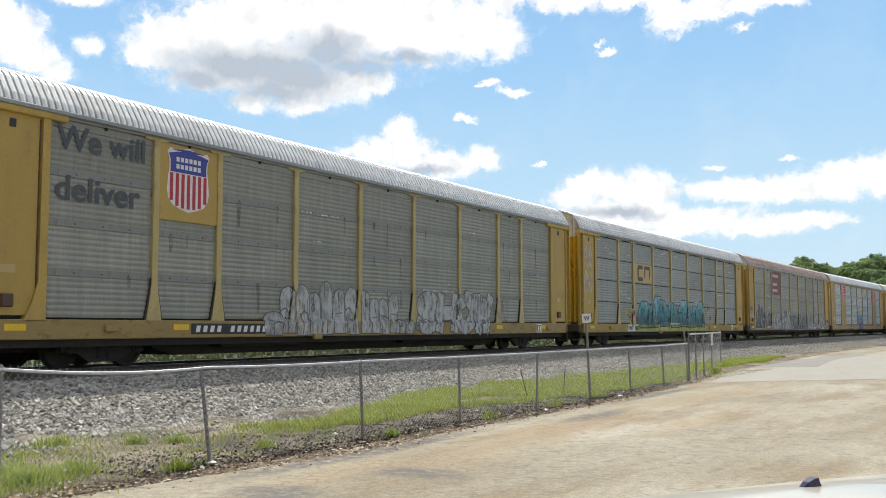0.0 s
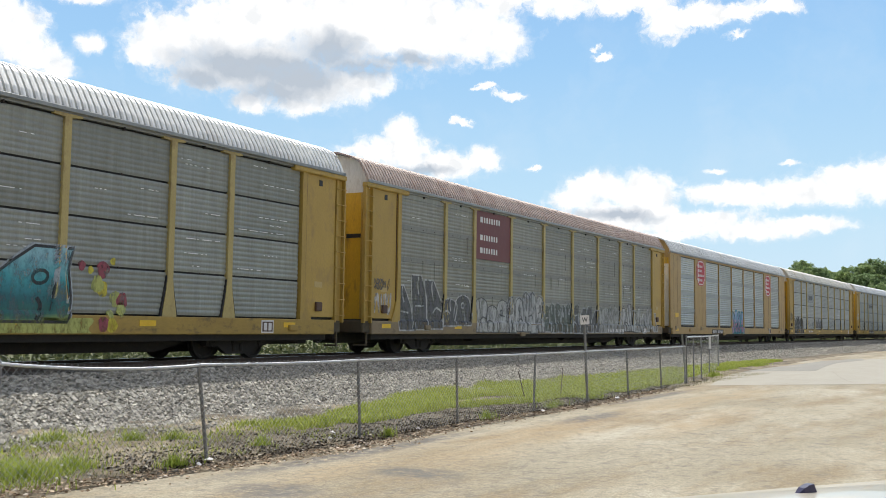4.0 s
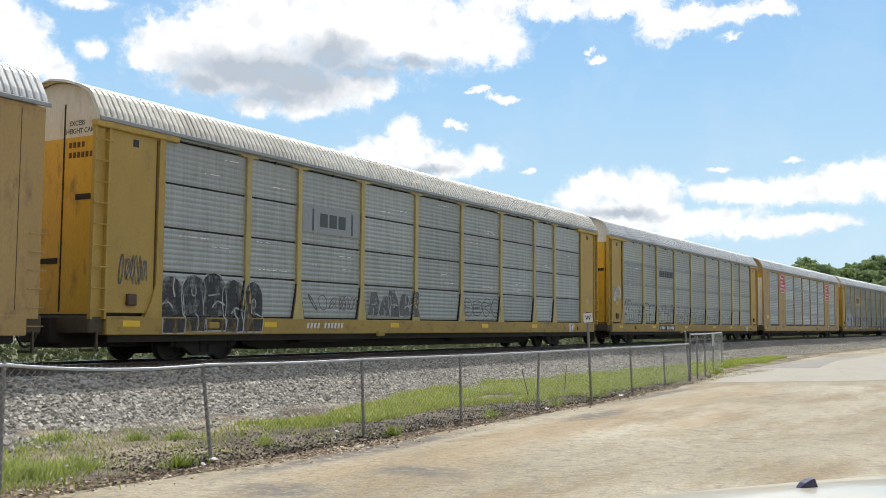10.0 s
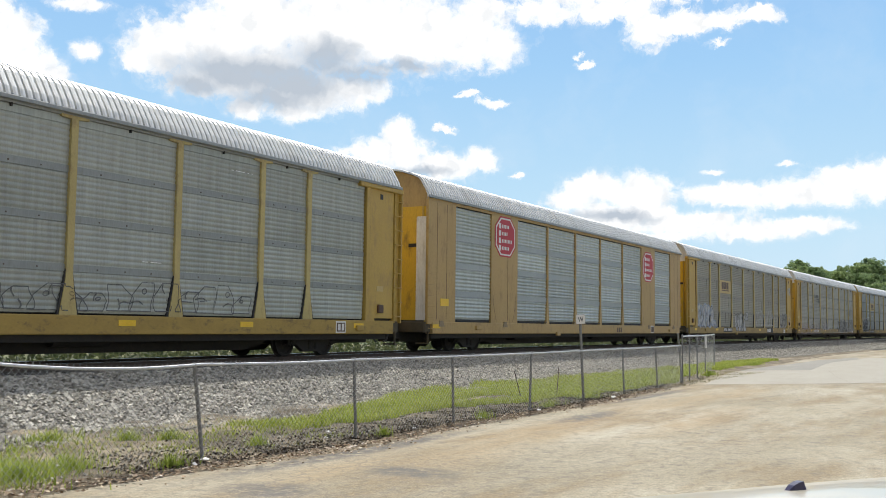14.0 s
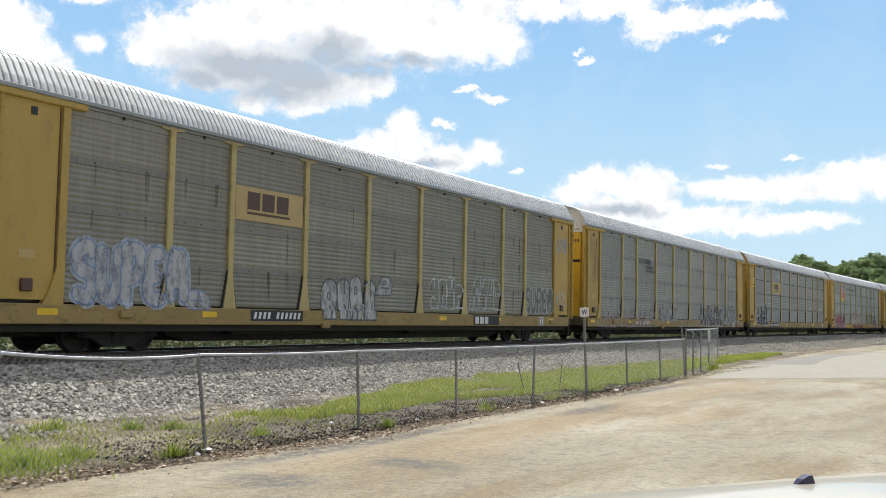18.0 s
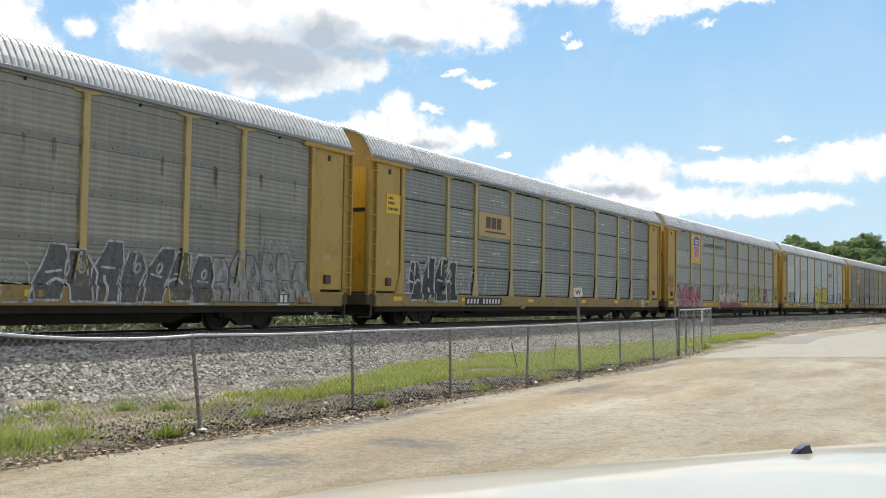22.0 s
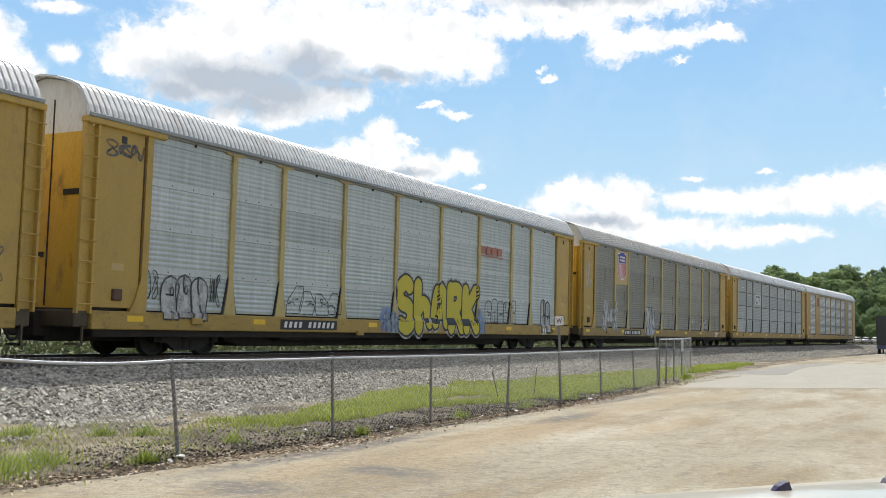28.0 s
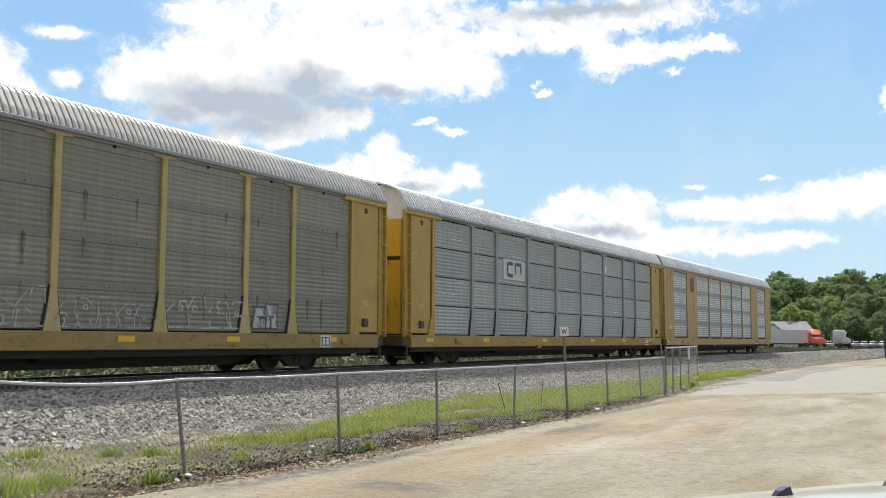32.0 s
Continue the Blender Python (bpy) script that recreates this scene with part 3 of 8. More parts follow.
lines = [[(32.6, 5.63), (26.5, 4.6), (21.9, 3.68), (16.5, 2.53), (13.6, 1.79)], [(32.6, 5.63), (26.5, 5.5), (22.0, 5.41), (18.0, 4.9)], [(32.4, 8.5), (34.8, 6.08), (37.4, 3.95), (40.0, 1.9)], [(36.4, 9.5), (42.2, 10.3), (55.7, 9.3)],
         [(8.5, 7.6), (9.6, 6.9), (11.0, 5.2), (12.5, 3.6)], [(9.2, 7.9), (12, 6.0), (15.5, 4.4)], [(46.0, 9.9), (50.0, 5.0), (54.0, 0.0)], [(38.2, 3.3), (50.0, 5.0), (72, 8.4)]]
cracks = Soup()
for l in lines:
    c = crack(l, 0.0045)
    cracks.add(c.v, c.f)
for l, wide in (([(31.5, 8.58), (33.3, 7.5), (34.5, 5.7), (36.6, 4.55), (41.3, 3.4)], 0.022), ([(33.7, 5.72), (29.6, 5.63), (27.7, 5.56)], 0.014), ([(47.2, 7.0), (41.9, 6.0), (35.8, 4.5), (34.4, 3.75), (32.7, 2.7)], 0.015), ([(44.2, 10.25), (45.9, 9.2), (47.3, 7.55)], 0.04)):
    c = crack(l, wide)
    cracks.add(c.v, c.f)
c = cracks.mesh("pavement_cracks")
c.materials.append(TAR)
CONCRETE = surface("grey_concrete", (0.29, 0.265, 0.215), (0.375, 0.35, 0.29), 0.8, 0.9, 0, (0.5, 1.2, 1), (0.27, 0.24, 0.19), 0.2, 30)
slab_out = [(32.45, 8.55), (37.4, 4.0), (40.0, 1.95), (72.0, 0.0), (72.0, 8.2), (55.7, 9.2), (42.2, 10.1), (36.4, 9.3)]
nslab = len(slab_out)
setting("concrete_apron", raw_mesh("concrete_apron", [(x, y, 0.008) for x, y in slab_out] + [(x, y, -0.03) for x, y in slab_out], [tuple(range(nslab))] + [(i, nslab + i, nslab + (i + 1) % nslab, (i + 1) % nslab) for i in range(nslab)]), CONCRETE, "pale grey concrete apron at the end of the yard", "pavement")
ASPHALT = surface("grey_asphalt", (0.20, 0.19, 0.165), (0.29, 0.275, 0.24), 0.5, 0.9, 0, (0.5, 1.2, 1), (0.33, 0.305, 0.25), 0.25, 30)
patch_out = [(44.3, 10.2), (46.0, 9.2), (47.5, 7.8), (55.5, 8.5), (61.0, 8.75), (68.0, 8.2), (72.0, 8.9), (64.0, 10.0), (55.7, 10.0), (50.0, 10.25)]
npatch = len(patch_out)
setting("asphalt_patch", raw_mesh("asphalt_patch", [(x, y, 0.0125) for x, y in patch_out] + [(x, y, -0.03) for x, y in patch_out], [tuple(range(npatch - 1, -1, -1))] + [(i, after, npatch + after, npatch + i) for i, after in [(q, (q + 1) % npatch) for q in range(npatch)]]), ASPHALT, "worn grey asphalt patch beside the concrete apron", "pavement")
tagged(new("pavement_cracks", c), "dark ragged cracks across the old paving", "cracks", kind="stuff")


# verge between the paving and the bank
verts, faces = [], []
gx = [-12 + 0.25 * i for i in range(250)] + [50.5 + 2 * i for i in range(26)]
gn = 22
for x in gx:
    e = edge_at(x) - 0.12
    _, yc, _ = track(x)
    far = max(e + 0.5, yc - 4.6)
    for j in range(gn):
        y = e + (far - e) * j / (gn - 1)
        z = 0.012 + 0.05 * min(1, j / 4) * (0.5 + noise.fractal((x * 0.9, y * 0.9, 3.0), 0.8, 2.0, 4)) + 0.04 * j / (gn - 1)
        verts.append((x, y, z if j else -0.03))
for i in range(len(gx) - 1):
    for j in range(gn - 1):
        faces.append((i * gn + j, i * gn + gn + j, i * gn + gn + j + 1, i * gn + j + 1))
setting("verge", raw_mesh("verge", verts, faces), verge_material(), "bare brown soil verge beside the railway bank", "verge")


def verge_height(x, y):
    return 0.02 + 0.05 * (0.5 + noise.fractal((x * 0.9, y * 0.9, 3.0), 0.8, 2.0, 4)) + 0.01


# rails, one thing each, on ties
def rail_section(out):
    z = RAIL_TOP
    return [(out + .075, z - .172), (out + .075, z - .155), (out + .012, z - .135), (out + .012, z - .045), (out + .036, z - .035), (out + .036, z - .008),
            (out + .028, z - .001), (out - .028, z - .001), (out - .036, z - .008), (out - .036, z - .035), (out - .012, z - .045), (out - .012, z - .135), (out - .075, z - .155), (out - .075, z - .172)]


for out in (0.755, -0.755):
    rail = thing("rail", "brown rusted steel rail with a polished running surface", "rail", "rails of the track")
    part("rail_body", sweep("rail_body", rail_section(out), STATIONS), RAIL, rail)
    part("rail_head", sweep("rail_head", [(out + .03, RAIL_TOP), (out - .03, RAIL_TOP)], STATIONS), RAIL_HEAD, rail, "polished running surface")
tie_mesh = Soup().box(-0.115, 0.115, -1.3, 1.3, -0.17, 0.0, 0.015).mesh("tie")
tie_mesh.materials.append(TIE)
for i in range(170):
    x, y, a = track(2 + 0.54 * i)
    ob = new("tie", tie_mesh)
    ob.location, ob.rotation_euler = (x, y, RAIL_TOP - 0.172), (0, 0, a)
    tagged(ob, "weathered dark timber tie bedded in ballast", "railway tie", "ties under the rails")


# ---- sky with drifting fair-weather clouds ----
# clouds as rows of direction, height and half widths, in degrees
CLOUD_MAIN = [(45.3, 15.6, 2.32, 1.51), (46.7, 14.9, 1.06, 0.75), (42.8, 16.2, 2.85, 1.82), (39.7, 17.3, 3.89, 2.29), (35.8, 17.3, 4.27, 2.78), (31.9, 17.2, 4.29, 2.17), (28.2, 17.0, 2.96, 1.7), (26.3, 16.6, 1.25, 1.3), (40.9, 15.1, 4.82, 1.08),
              (41.6, 14.1, 4.15, 1.08), (38.0, 13.6, 3.57, 1.25), (35.0, 13.9, 2.45, 0.79), (40.9, 12.6, 0.95, 0.56), (38.0, 12.5, 1.45, 0.5), (34.2, 20.5, 7.29, 1.8), (41.6, 19.0, 2.88, 1.19)]
CLOUD_WEST = [(53.5, 15.3, 1.68, 1.58), (52.3, 14.2, 1.42, 0.93), (51.2, 13.6, 1.0, 0.59), (54.9, 16.8, 1.65, 1.69), (57.3, 14.8, 2.39, 1.68), (49.6, 15.1, 0.8, 0.5), (50.0, 17.4, 1.5, 0.3)]
CLOUD_MID = [(32.1, 10.9, 1.05, 0.96), (32.5, 10.0, 2.45, 0.9), (29.9, 9.3, 2.61, 0.77), (27.6, 9.6, 1.11, 0.64), (34.4, 10.1, 1.63, 0.38)]
CLOUD_LOW = [(20.8, 8.1, 1.9, 0.8), (18.6, 7.7, 2.18, 1.08), (22.3, 7.3, 1.44, 0.64), (19.6, 6.4, 3.73, 0.8), (15.9, 6.0, 3.91, 0.69), (12.5, 5.6, 3.2, 0.56), (9.3, 5.8, 2.11, 0.39), (13.4, 7.5, 3.24, 0.62), (9.9, 7.5, 3.66, 0.73),
             (7.0, 8.0, 2.45, 1.01), (4.8, 8.2, 2.37, 0.99), (10.5, 9.1, 0.46, 0.15), (14.4, 8.8, 0.61, 0.16), (17.1, 5.3, 1.84, 0.28), (2.2, 7.1, 2.75, 0.86)]
CLOUD_HIGH = [(26.9, 13.7, 0.75, 0.2), (25.7, 13.35, 0.7, 0.24), (28.8, 12.0, 0.3, 0.3), (28.3, 11.7, 0.4, 0.18), (24.1, 9.3, 0.32, 0.19), (20.7, 16.0, 0.3, 0.2), (20.2, 15.45, 0.5, 0.26), (12.9, 16.3, 0.48, 0.21), (26.0, 18.6, 1.6, 0.5), (22.6, 18.4, 2.2, 0.6), (19.6, 18.3, 1.9, 0.65), (17.6, 18.3, 1.6, 0.6),
              (16.6, 17.3, 1.4, 0.9), (15.0, 17.5, 1.84, 0.71), (12.9, 17.5, 1.8, 0.59), (10.8, 17.5, 1.32, 0.41), (17.8, 19.5, 7.96, 0.89), (1.2, 13.9, 0.8, 0.7)]
SHADES = [(41.6, 14.6, 3.51, 0.92), (43.7, 13.8, 1.87, 0.67), (38.4, 14.3, 3.57, 1.09), (36.4, 15.6, 1.9, 1.0), (34.5, 14.7, 2.95, 0.5), (31.9, 15.2, 2.3, 0.37), (39.6, 13.3, 2.57, 0.69)]
SHADES_LOW = [(19.9, 6.5, 2.2, 0.32), (31.0, 9.0, 1.6, 0.25)]


def sky_material(name, puffs, shades, clear, ragged=1.7, torn=0.8):
    """Fair-weather cloud; between the puffs the open blue, or nothing where clear."""
    m = bpy.data.materials.new(name)
    m.use_nodes = True
    nt = m.node_tree
    nt.nodes.clear()
    uv = nt.nodes.new("ShaderNodeUVMap")

    def math_node(op, a, b, c=None):
        n = nt.nodes.new("ShaderNodeMath")
        n.operation = op
        for s, v in zip(n.inputs, (a, b, c)):
            if v is None:
                continue
            if isinstance(v, (int, float)):
                s.default_value = v
            else:
                nt.links.new(v, s)
        return n.outputs[0]

    def warp(base, scale, amount, detail, rough=0.6):
        n = tex(nt, "Noise", scale, detail, base, rough)
        sub = nt.nodes.new("ShaderNodeVectorMath")
        sub.operation = "SUBTRACT"
        nt.links.new(n.outputs["Color"], sub.inputs[0])
        sub.inputs[1].default_value = (0.5, 0.5, 0.5)
        out = nt.nodes.new("ShaderNodeVectorMath")
        out.operation = "MULTIPLY_ADD"
        nt.links.new(sub.outputs[0], out.inputs[0])
        out.inputs[1].default_value = (amount, amount * 0.8, 0)
        nt.links.new(base, out.inputs[2])
        return out.outputs[0]

    def blobs(base, rows, soft):
        total = None
        for cx, cy, rx, ry in rows:
            mp = nt.nodes.new("ShaderNodeMapping")
            rx, ry = rx * 1.06, ry * 1.1
            mp.inputs["Scale"].default_value = (1 / rx, 1 / ry, 0)
            mp.inputs["Location"].default_value = (-cx / rx, -cy / ry, 0)
            nt.links.new(base, mp.inputs["Vector"])
            ln = nt.nodes.new("ShaderNodeVectorMath")
            ln.operation = "LENGTH"
            nt.links.new(mp.outputs[0], ln.inputs[0])
            d = math_node("SUBTRACT", 1.0, ln.outputs["Value"])
            total = d if total is None else math_node("SMOOTH_MAX", total, d, soft)
        return total

    base = uv.outputs[0]
    bent = warp(warp(base, 0.5, torn, 3), 1.5, torn, 12, 0.68)
    fine = tex(nt, "Noise", 0.95, 12, bent, 0.64)
    cover = math_node("ADD", blobs(bent, puffs, 0.2), math_node("MULTIPLY", math_node("SUBTRACT", fine.outputs[0], 0.5), ragged))
    cover = ramp(nt, math_node("MULTIPLY_ADD", cover, 0.5, 0.5), [(0.34, (0, 0, 0)), (0.45, (0.12, 0.12, 0.12)), (0.53, (0.46, 0.46, 0.46)), (0.62, (0.85, 0.85, 0.85)), (0.80, (1, 1, 1))])
    soft = warp(warp(base, 0.35, 1.6, 3), 1.2, 0.9, 6)
    shade = math_node("ADD", blobs(soft, shades, 0.45), math_node("MULTIPLY", math_node("SUBTRACT", tex(nt, "Noise", 0.6, 7, soft, 0.55).outputs[0], 0.5), 1.1))
    shade = ramp(nt, math_node("MULTIPLY_ADD", shade, 0.5, 0.5), [(0.28, (0, 0, 0)), (0.50, (0.42, 0.42, 0.42)), (0.80, (0.90, 0.90, 0.90))])
    billow = ramp(nt, tex(nt, "Noise", 0.9, 6, bent, 0.5).outputs[0], [(0.32, (0.93, 0.945, 0.96)), (0.46, (1.08, 1.08, 1.08))])
    white = mix(nt, "MIX", shade, billow, (0.465, 0.535, 0.625))
    em = nt.nodes.new("ShaderNodeEmission")
    em.inputs[1].default_value = 1.0
    out = nt.nodes.new("ShaderNodeOutputMaterial")
    if clear:
        nt.links.new(white, em.inputs[0])
        x = nt.nodes.new("ShaderNodeMixShader")
        nt.links.new(cover, x.inputs[0])
        nt.links.new(nt.nodes.new("ShaderNodeBsdfTransparent").outputs[0], x.inputs[1])
        nt.links.new(em.outputs[0], x.inputs[2])
        nt.links.new(x.outputs[0], out.inputs[0])
        return m
    sep = nt.nodes.new("ShaderNodeSeparateXYZ")
    nt.links.new(base, sep.inputs[0])
    blue = ramp(nt, math_node("MULTIPLY", sep.outputs[1], 1 / 30.0), [(0.0, (0.70, 0.85, 0.95)), (0.22, (0.54, 0.78, 0.96)), (0.5, (0.37, 0.635, 0.94)), (0.9, (0.24, 0.46, 0.86))])
    # thin high haze in drawn-out veils
    veil = ramp(nt, tex(nt, "Noise", 0.16, 7, warp(base, 0.2, 4.0, 4), 0.6).outputs[0], [(0.48, (0, 0, 0)), (0.74, (0.20, 0.20, 0.20))])
    blue = mix(nt, "MIX", veil, blue, (0.80, 0.89, 0.97))
    nt.links.new(mix(nt, "MIX", cover, blue, white), em.inputs[0])
    nt.links.new(em.outputs[0], out.inputs[0])
    return m


def sky_sheet(radius, azs, els, material, label):
    verts = [(radius * math.cos(radians(e)) * math.cos(radians(a)), radius * math.cos(radians(e)) * math.sin(radians(a)), radius * math.sin(radians(e))) for a in azs for e in els]
    ne = len(els)
    faces = [(i * ne + j, i * ne + j + 1, i * ne + ne + j + 1, i * ne + ne + j) for i in range(len(azs) - 1) for j in range(ne - 1)]
    me = raw_mesh("backdrop", verts, faces)
    layer = me.uv_layers.new(name="angles")
    angle = [(a, e) for a in azs for e in els]
    for loop in me.loops:
        layer.data[loop.index].uv = angle[loop.vertex_index]
    me.materials.append(material)
    me.polygons.foreach_set("use_smooth", [True] * len(me.polygons))
    return tagged(new("backdrop", me), label, "sky", kind="structure")


backdrop = sky_sheet(3000.0, [-45 + 3 * i for i in range(51)], [-4 + 3 * i for i in range(19)], sky_material("cloudy_sky", CLOUD_LOW + CLOUD_MID, SHADES_LOW, False), "blue summer sky with low bright clouds")
main_cloud = sky_sheet(2900.0, [12 + 3 * i for i in range(18)], [6 + 3 * i for i in range(9)], sky_material("main_cloud", CLOUD_MAIN + CLOUD_WEST, SHADES, True), "large white cloud with a grey underside")
high_cloud = sky_sheet(2800.0, [-6 + 3 * i for i in range(18)], [3 + 3 * i for i in range(9)], sky_material("high_cloud", CLOUD_HIGH, [(17.8, 19.8, 5.0, 0.4)], True, 2.2, 1.35), "small drifting white clouds")


# ---- the train: closed car carriers ----
# in a car's own space x runs along it away from the train's head, -y is the yard side, z = 0 at the rail heads
SILL_LOW, SILL_TOP, EAVE, FACE = 0.62, 1.04, 5.10, -1.55
END_A, END_B = -13.90, 14.65
BAYS = [-11.95, -9.07, -7.02, -4.06, -1.05, 1.96, 4.97, 7.93, 9.90, 12.70]
WIDE_BAYS = [(-11.92, -9.22), (-7.0, -4.16), (-4.06, -1.16), (-1.06, 1.86), (1.96, 4.86), (4.96, 7.72), (9.88, 12.62)]
TIERS = [1.06, 2.06, 3.06, 4.07, 5.06]


def rib_profile(z0, z1, count, low, high, band=0.0):
    """Heights and depths across a ribbed sheet; a flat band may run along its top."""
    out, top = [], z1 - band
    p = (top - z0) / count
    for i in range(count):
        a = z0 + i * p
        out += [(a, low), (a + 0.12 * p, low), (a + 0.36 * p, (low + high * 2) / 3), (a + 0.52 * p, high), (a + 0.68 * p, high), (a + 0.88 * p, (low + high) / 2)]
    out.append((top, low))
    if band:
        out += [(top + 0.01, high - 0.004), (z1 - 0.012, high - 0.002), (z1 - 0.008, low), (z1, low)]
    return out


def ribbed_sheet(name, width, prof, taper=0.0):
    s, n = Soup(), len(prof)
    verts = []
    for side in (0, 1):
        for z, y in prof:
            k = taper * max(0.0, 1 - (z - prof[0][0]) / 0.6)
            verts.append(((k if side == 0 else width - k), y, z))
    faces = [(i, n + i, n + i + 1, i + 1) for i in range(n - 1)]
    return raw_mesh(name, verts, faces)


ROOF_ARC = [(-1.575, 5.13), (-1.565, 5.22), (-1.51, 5.36), (-1.30, 5.71), (-1.22, 5.79), (-0.95, 5.91), (-0.5, 6.05), (0.0, 6.13)]
ROOF_ARC += [(-y, z) for y, z in ROOF_ARC[-2::-1]]


def roof_mesh():
    pitch, n = 0.168, len(ROOF_ARC)
    count = int((END_B - END_A) / pitch)
    verts, faces, k = [], [], 0
    norm = []
    for i in range(n):
        (y0, z0), (y1, z1) = ROOF_ARC[max(0, i - 1)], ROOF_ARC[min(n - 1, i + 1)]
        d = math.hypot(y1 - y0, z1 - z0)
        norm.append((-(z1 - z0) / d, (y1 - y0) / d))
    for c in range(count):
        for f, up in ((0, -0.015), (0.20, -0.015), (0.26, 0.038), (0.60, 0.045), (0.95, 0.034)):
            x = END_A + 0.02 + (c + f) * pitch
            for (y, z), (ny, nz) in zip(ROOF_ARC, norm):
                verts.append((x, y + ny * up, z + nz * up))
    rows = count * 5
    for i in range(rows - 1):
        for j in range(n - 1):
            faces.append((i * n + j, i * n + n + j, i * n + n + j + 1, i * n + j + 1))
    return raw_mesh("roof", verts, faces)


def post_mesh(w=0.17, flare=0.46, cap=0.70, top=5.08, flare_top=1.85):
    o = [(-flare / 2, SILL_TOP - 0.12), (flare / 2, SILL_TOP - 0.12), (flare / 2 - 0.02, SILL_TOP + 0.06), (w / 2 + 0.03, flare_top - 0.25), (w / 2, flare_top)]
    if cap:
        o += [(w / 2, top - 0.07), (cap / 2, top - 0.05), (cap / 2, top), (-cap / 2, top), (-cap / 2, top - 0.05), (-w / 2, top - 0.07)]
    else:
        o += [(w / 2, top), (-w / 2, top)]
    o += [(-w / 2, flare_top), (-w / 2 - 0.03, flare_top - 0.25), (-flare / 2 + 0.02, SILL_TOP + 0.06)]
    return Soup().prism(o, FACE - 0.015, FACE + 0.09).mesh("post")


def gap_shade_mesh():
    """Black plate put in for the shade between a post's foot and sheet corners."""
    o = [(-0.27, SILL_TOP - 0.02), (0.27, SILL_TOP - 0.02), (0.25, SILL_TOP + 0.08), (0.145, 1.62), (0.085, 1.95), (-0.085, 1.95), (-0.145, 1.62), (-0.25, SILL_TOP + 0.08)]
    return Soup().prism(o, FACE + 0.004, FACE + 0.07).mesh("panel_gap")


def rust_runs(car, seed, count):
    """Brown run-off below the bolts and along the posts."""
    r, s = random.Random(seed), Soup()
    for _ in range(count):
        bay = r.randrange(9)
        x = BAYS[bay] + (BAYS[bay + 1] - BAYS[bay]) * r.choice((0.25, 0.5, 0.75)) + r.uniform(-.03, .03) if r.random() < 0.6 else BAYS[bay] + r.choice((0.1, -0.1))
        z = r.choice(TIERS[1:4]) - 0.11
        long, w = r.uniform(0.15, 0.8), r.uniform(0.05, 0.16)
        if x - w < BAYS[0] + 0.1:
            continue
        s.add([(x - w / 2, FACE + 0.0345, z), (x + w / 2, FACE + 0.0345, z), (x + w * 0.3, FACE + 0.0345, z - long), (x - w * 0.3, FACE + 0.0345, z - long)], [(0, 1, 2, 3)])
    tagged(part("rust_run", s, P_RUST, car, "brown rust run-off below the bolts"), kind="stuff")


WHEEL_R = 0.427
WHEELSETS = []


def wheelset_mesh():
    """Two flanged wheels and their axle, turning about y, with three bolts on each end cap."""
    s, n = Soup(), 24
    prof = [(0.0, -0.07), (0.1, -0.09), (0.13, -0.03), (0.33, -0.02), (0.36, -0.065), (0.42, -0.065), (0.425, 0.03), (0.455, 0.045), (0.455, 0.07), (0.35, 0.07), (0.3, 0.03), (0.0, 0.05)]
    k = len(prof)
    for side in (1, -1):
        verts = [(r * math.cos(6.2832 * i / n), side * (y - 0.755), r * math.sin(6.2832 * i / n)) for i in range(n) for r, y in prof]
        s.add(verts, [(i * k + j, i * k + j + 1, ((i + 1) % n) * k + j + 1, ((i + 1) % n) * k + j) for i in range(n) for j in range(k - 1)])
        s.tube((0, -side * 0.84, 0), (0, -side * 1.14, 0), 0.075, 12)
        for b in range(3):
            bx, bz = 0.045 * math.cos(b * 2.094), 0.045 * math.sin(b * 2.094)
            s.tube((bx, -side * 1.14, bz), (bx, -side * 1.16, bz), 0.014, 6)
    return s.tube((0, -0.7, 0), (0, 0.7, 0), 0.085, 12).mesh("wheelset")


def truck(car, x):
    t = part("truck", kept("bolster", lambda: Soup().box(-0.22, 0.22, -1.15, 1.15, 0.38, 0.66, 0.03).mesh("truck")), STEEL_DARK, car, "dark greasy wheel truck", (x, 0, 0))
    for y in (-1.02, 1.02):
        part("side_frame", kept("side_frame", lambda: Soup().prism([(-1.12, 0.34), (-1.1, 0.55), (-0.75, 0.58), (-0.4, 0.74), (0.4, 0.74), (0.75, 0.58), (1.1, 0.55), (1.12, 0.34), (0.72, 0.32), (0.38, 0.13), (-0.38, 0.13), (-0.72, 0.32)], -0.07, 0.07).mesh("side_frame")), STEEL_DARK, t, "", (0, y, 0))
        for dx in (-0.13, 0.13):
            part("spring", kept("spring", lambda: Soup().tube((0, 0, 0.2), (0, 0, 0.44), 0.075, 10).mesh("spring")), STEEL_DARK, t, "", (dx, y - math.copysign(0.075, -y) * 0.6, 0))
        for dx in (-0.89, 0.89):
            part("bearing", kept("bearing", lambda: Soup().tube((0, -0.1, 0.425), (0, 0.1, 0.425), 0.12, 12).mesh("bearing")), STEEL_DARK, t, "", (dx, y, 0))
    for dx in (-0.89, 0.89):
        WHEELSETS.append(part("wheelset", kept("wheelset", wheelset_mesh), STEEL_DARK, t, "two steel wheels on their axle", (dx, 0, WHEEL_R)))
    return t


def surface_depth(x, z, posts):
    """The paint's depth on the sill, the posts with their flared feet, or the sheets."""
    if z < SILL_TOP:
        return FACE - 0.037
    if x < BAYS[0] or x > BAYS[-1]:
        return FACE + 0.016
    return FACE - 0.021 if any(abs(x - p) < 0.1 + max(0.0, 1.6 - z) * 0.25 for p in posts) else FACE + 0.036


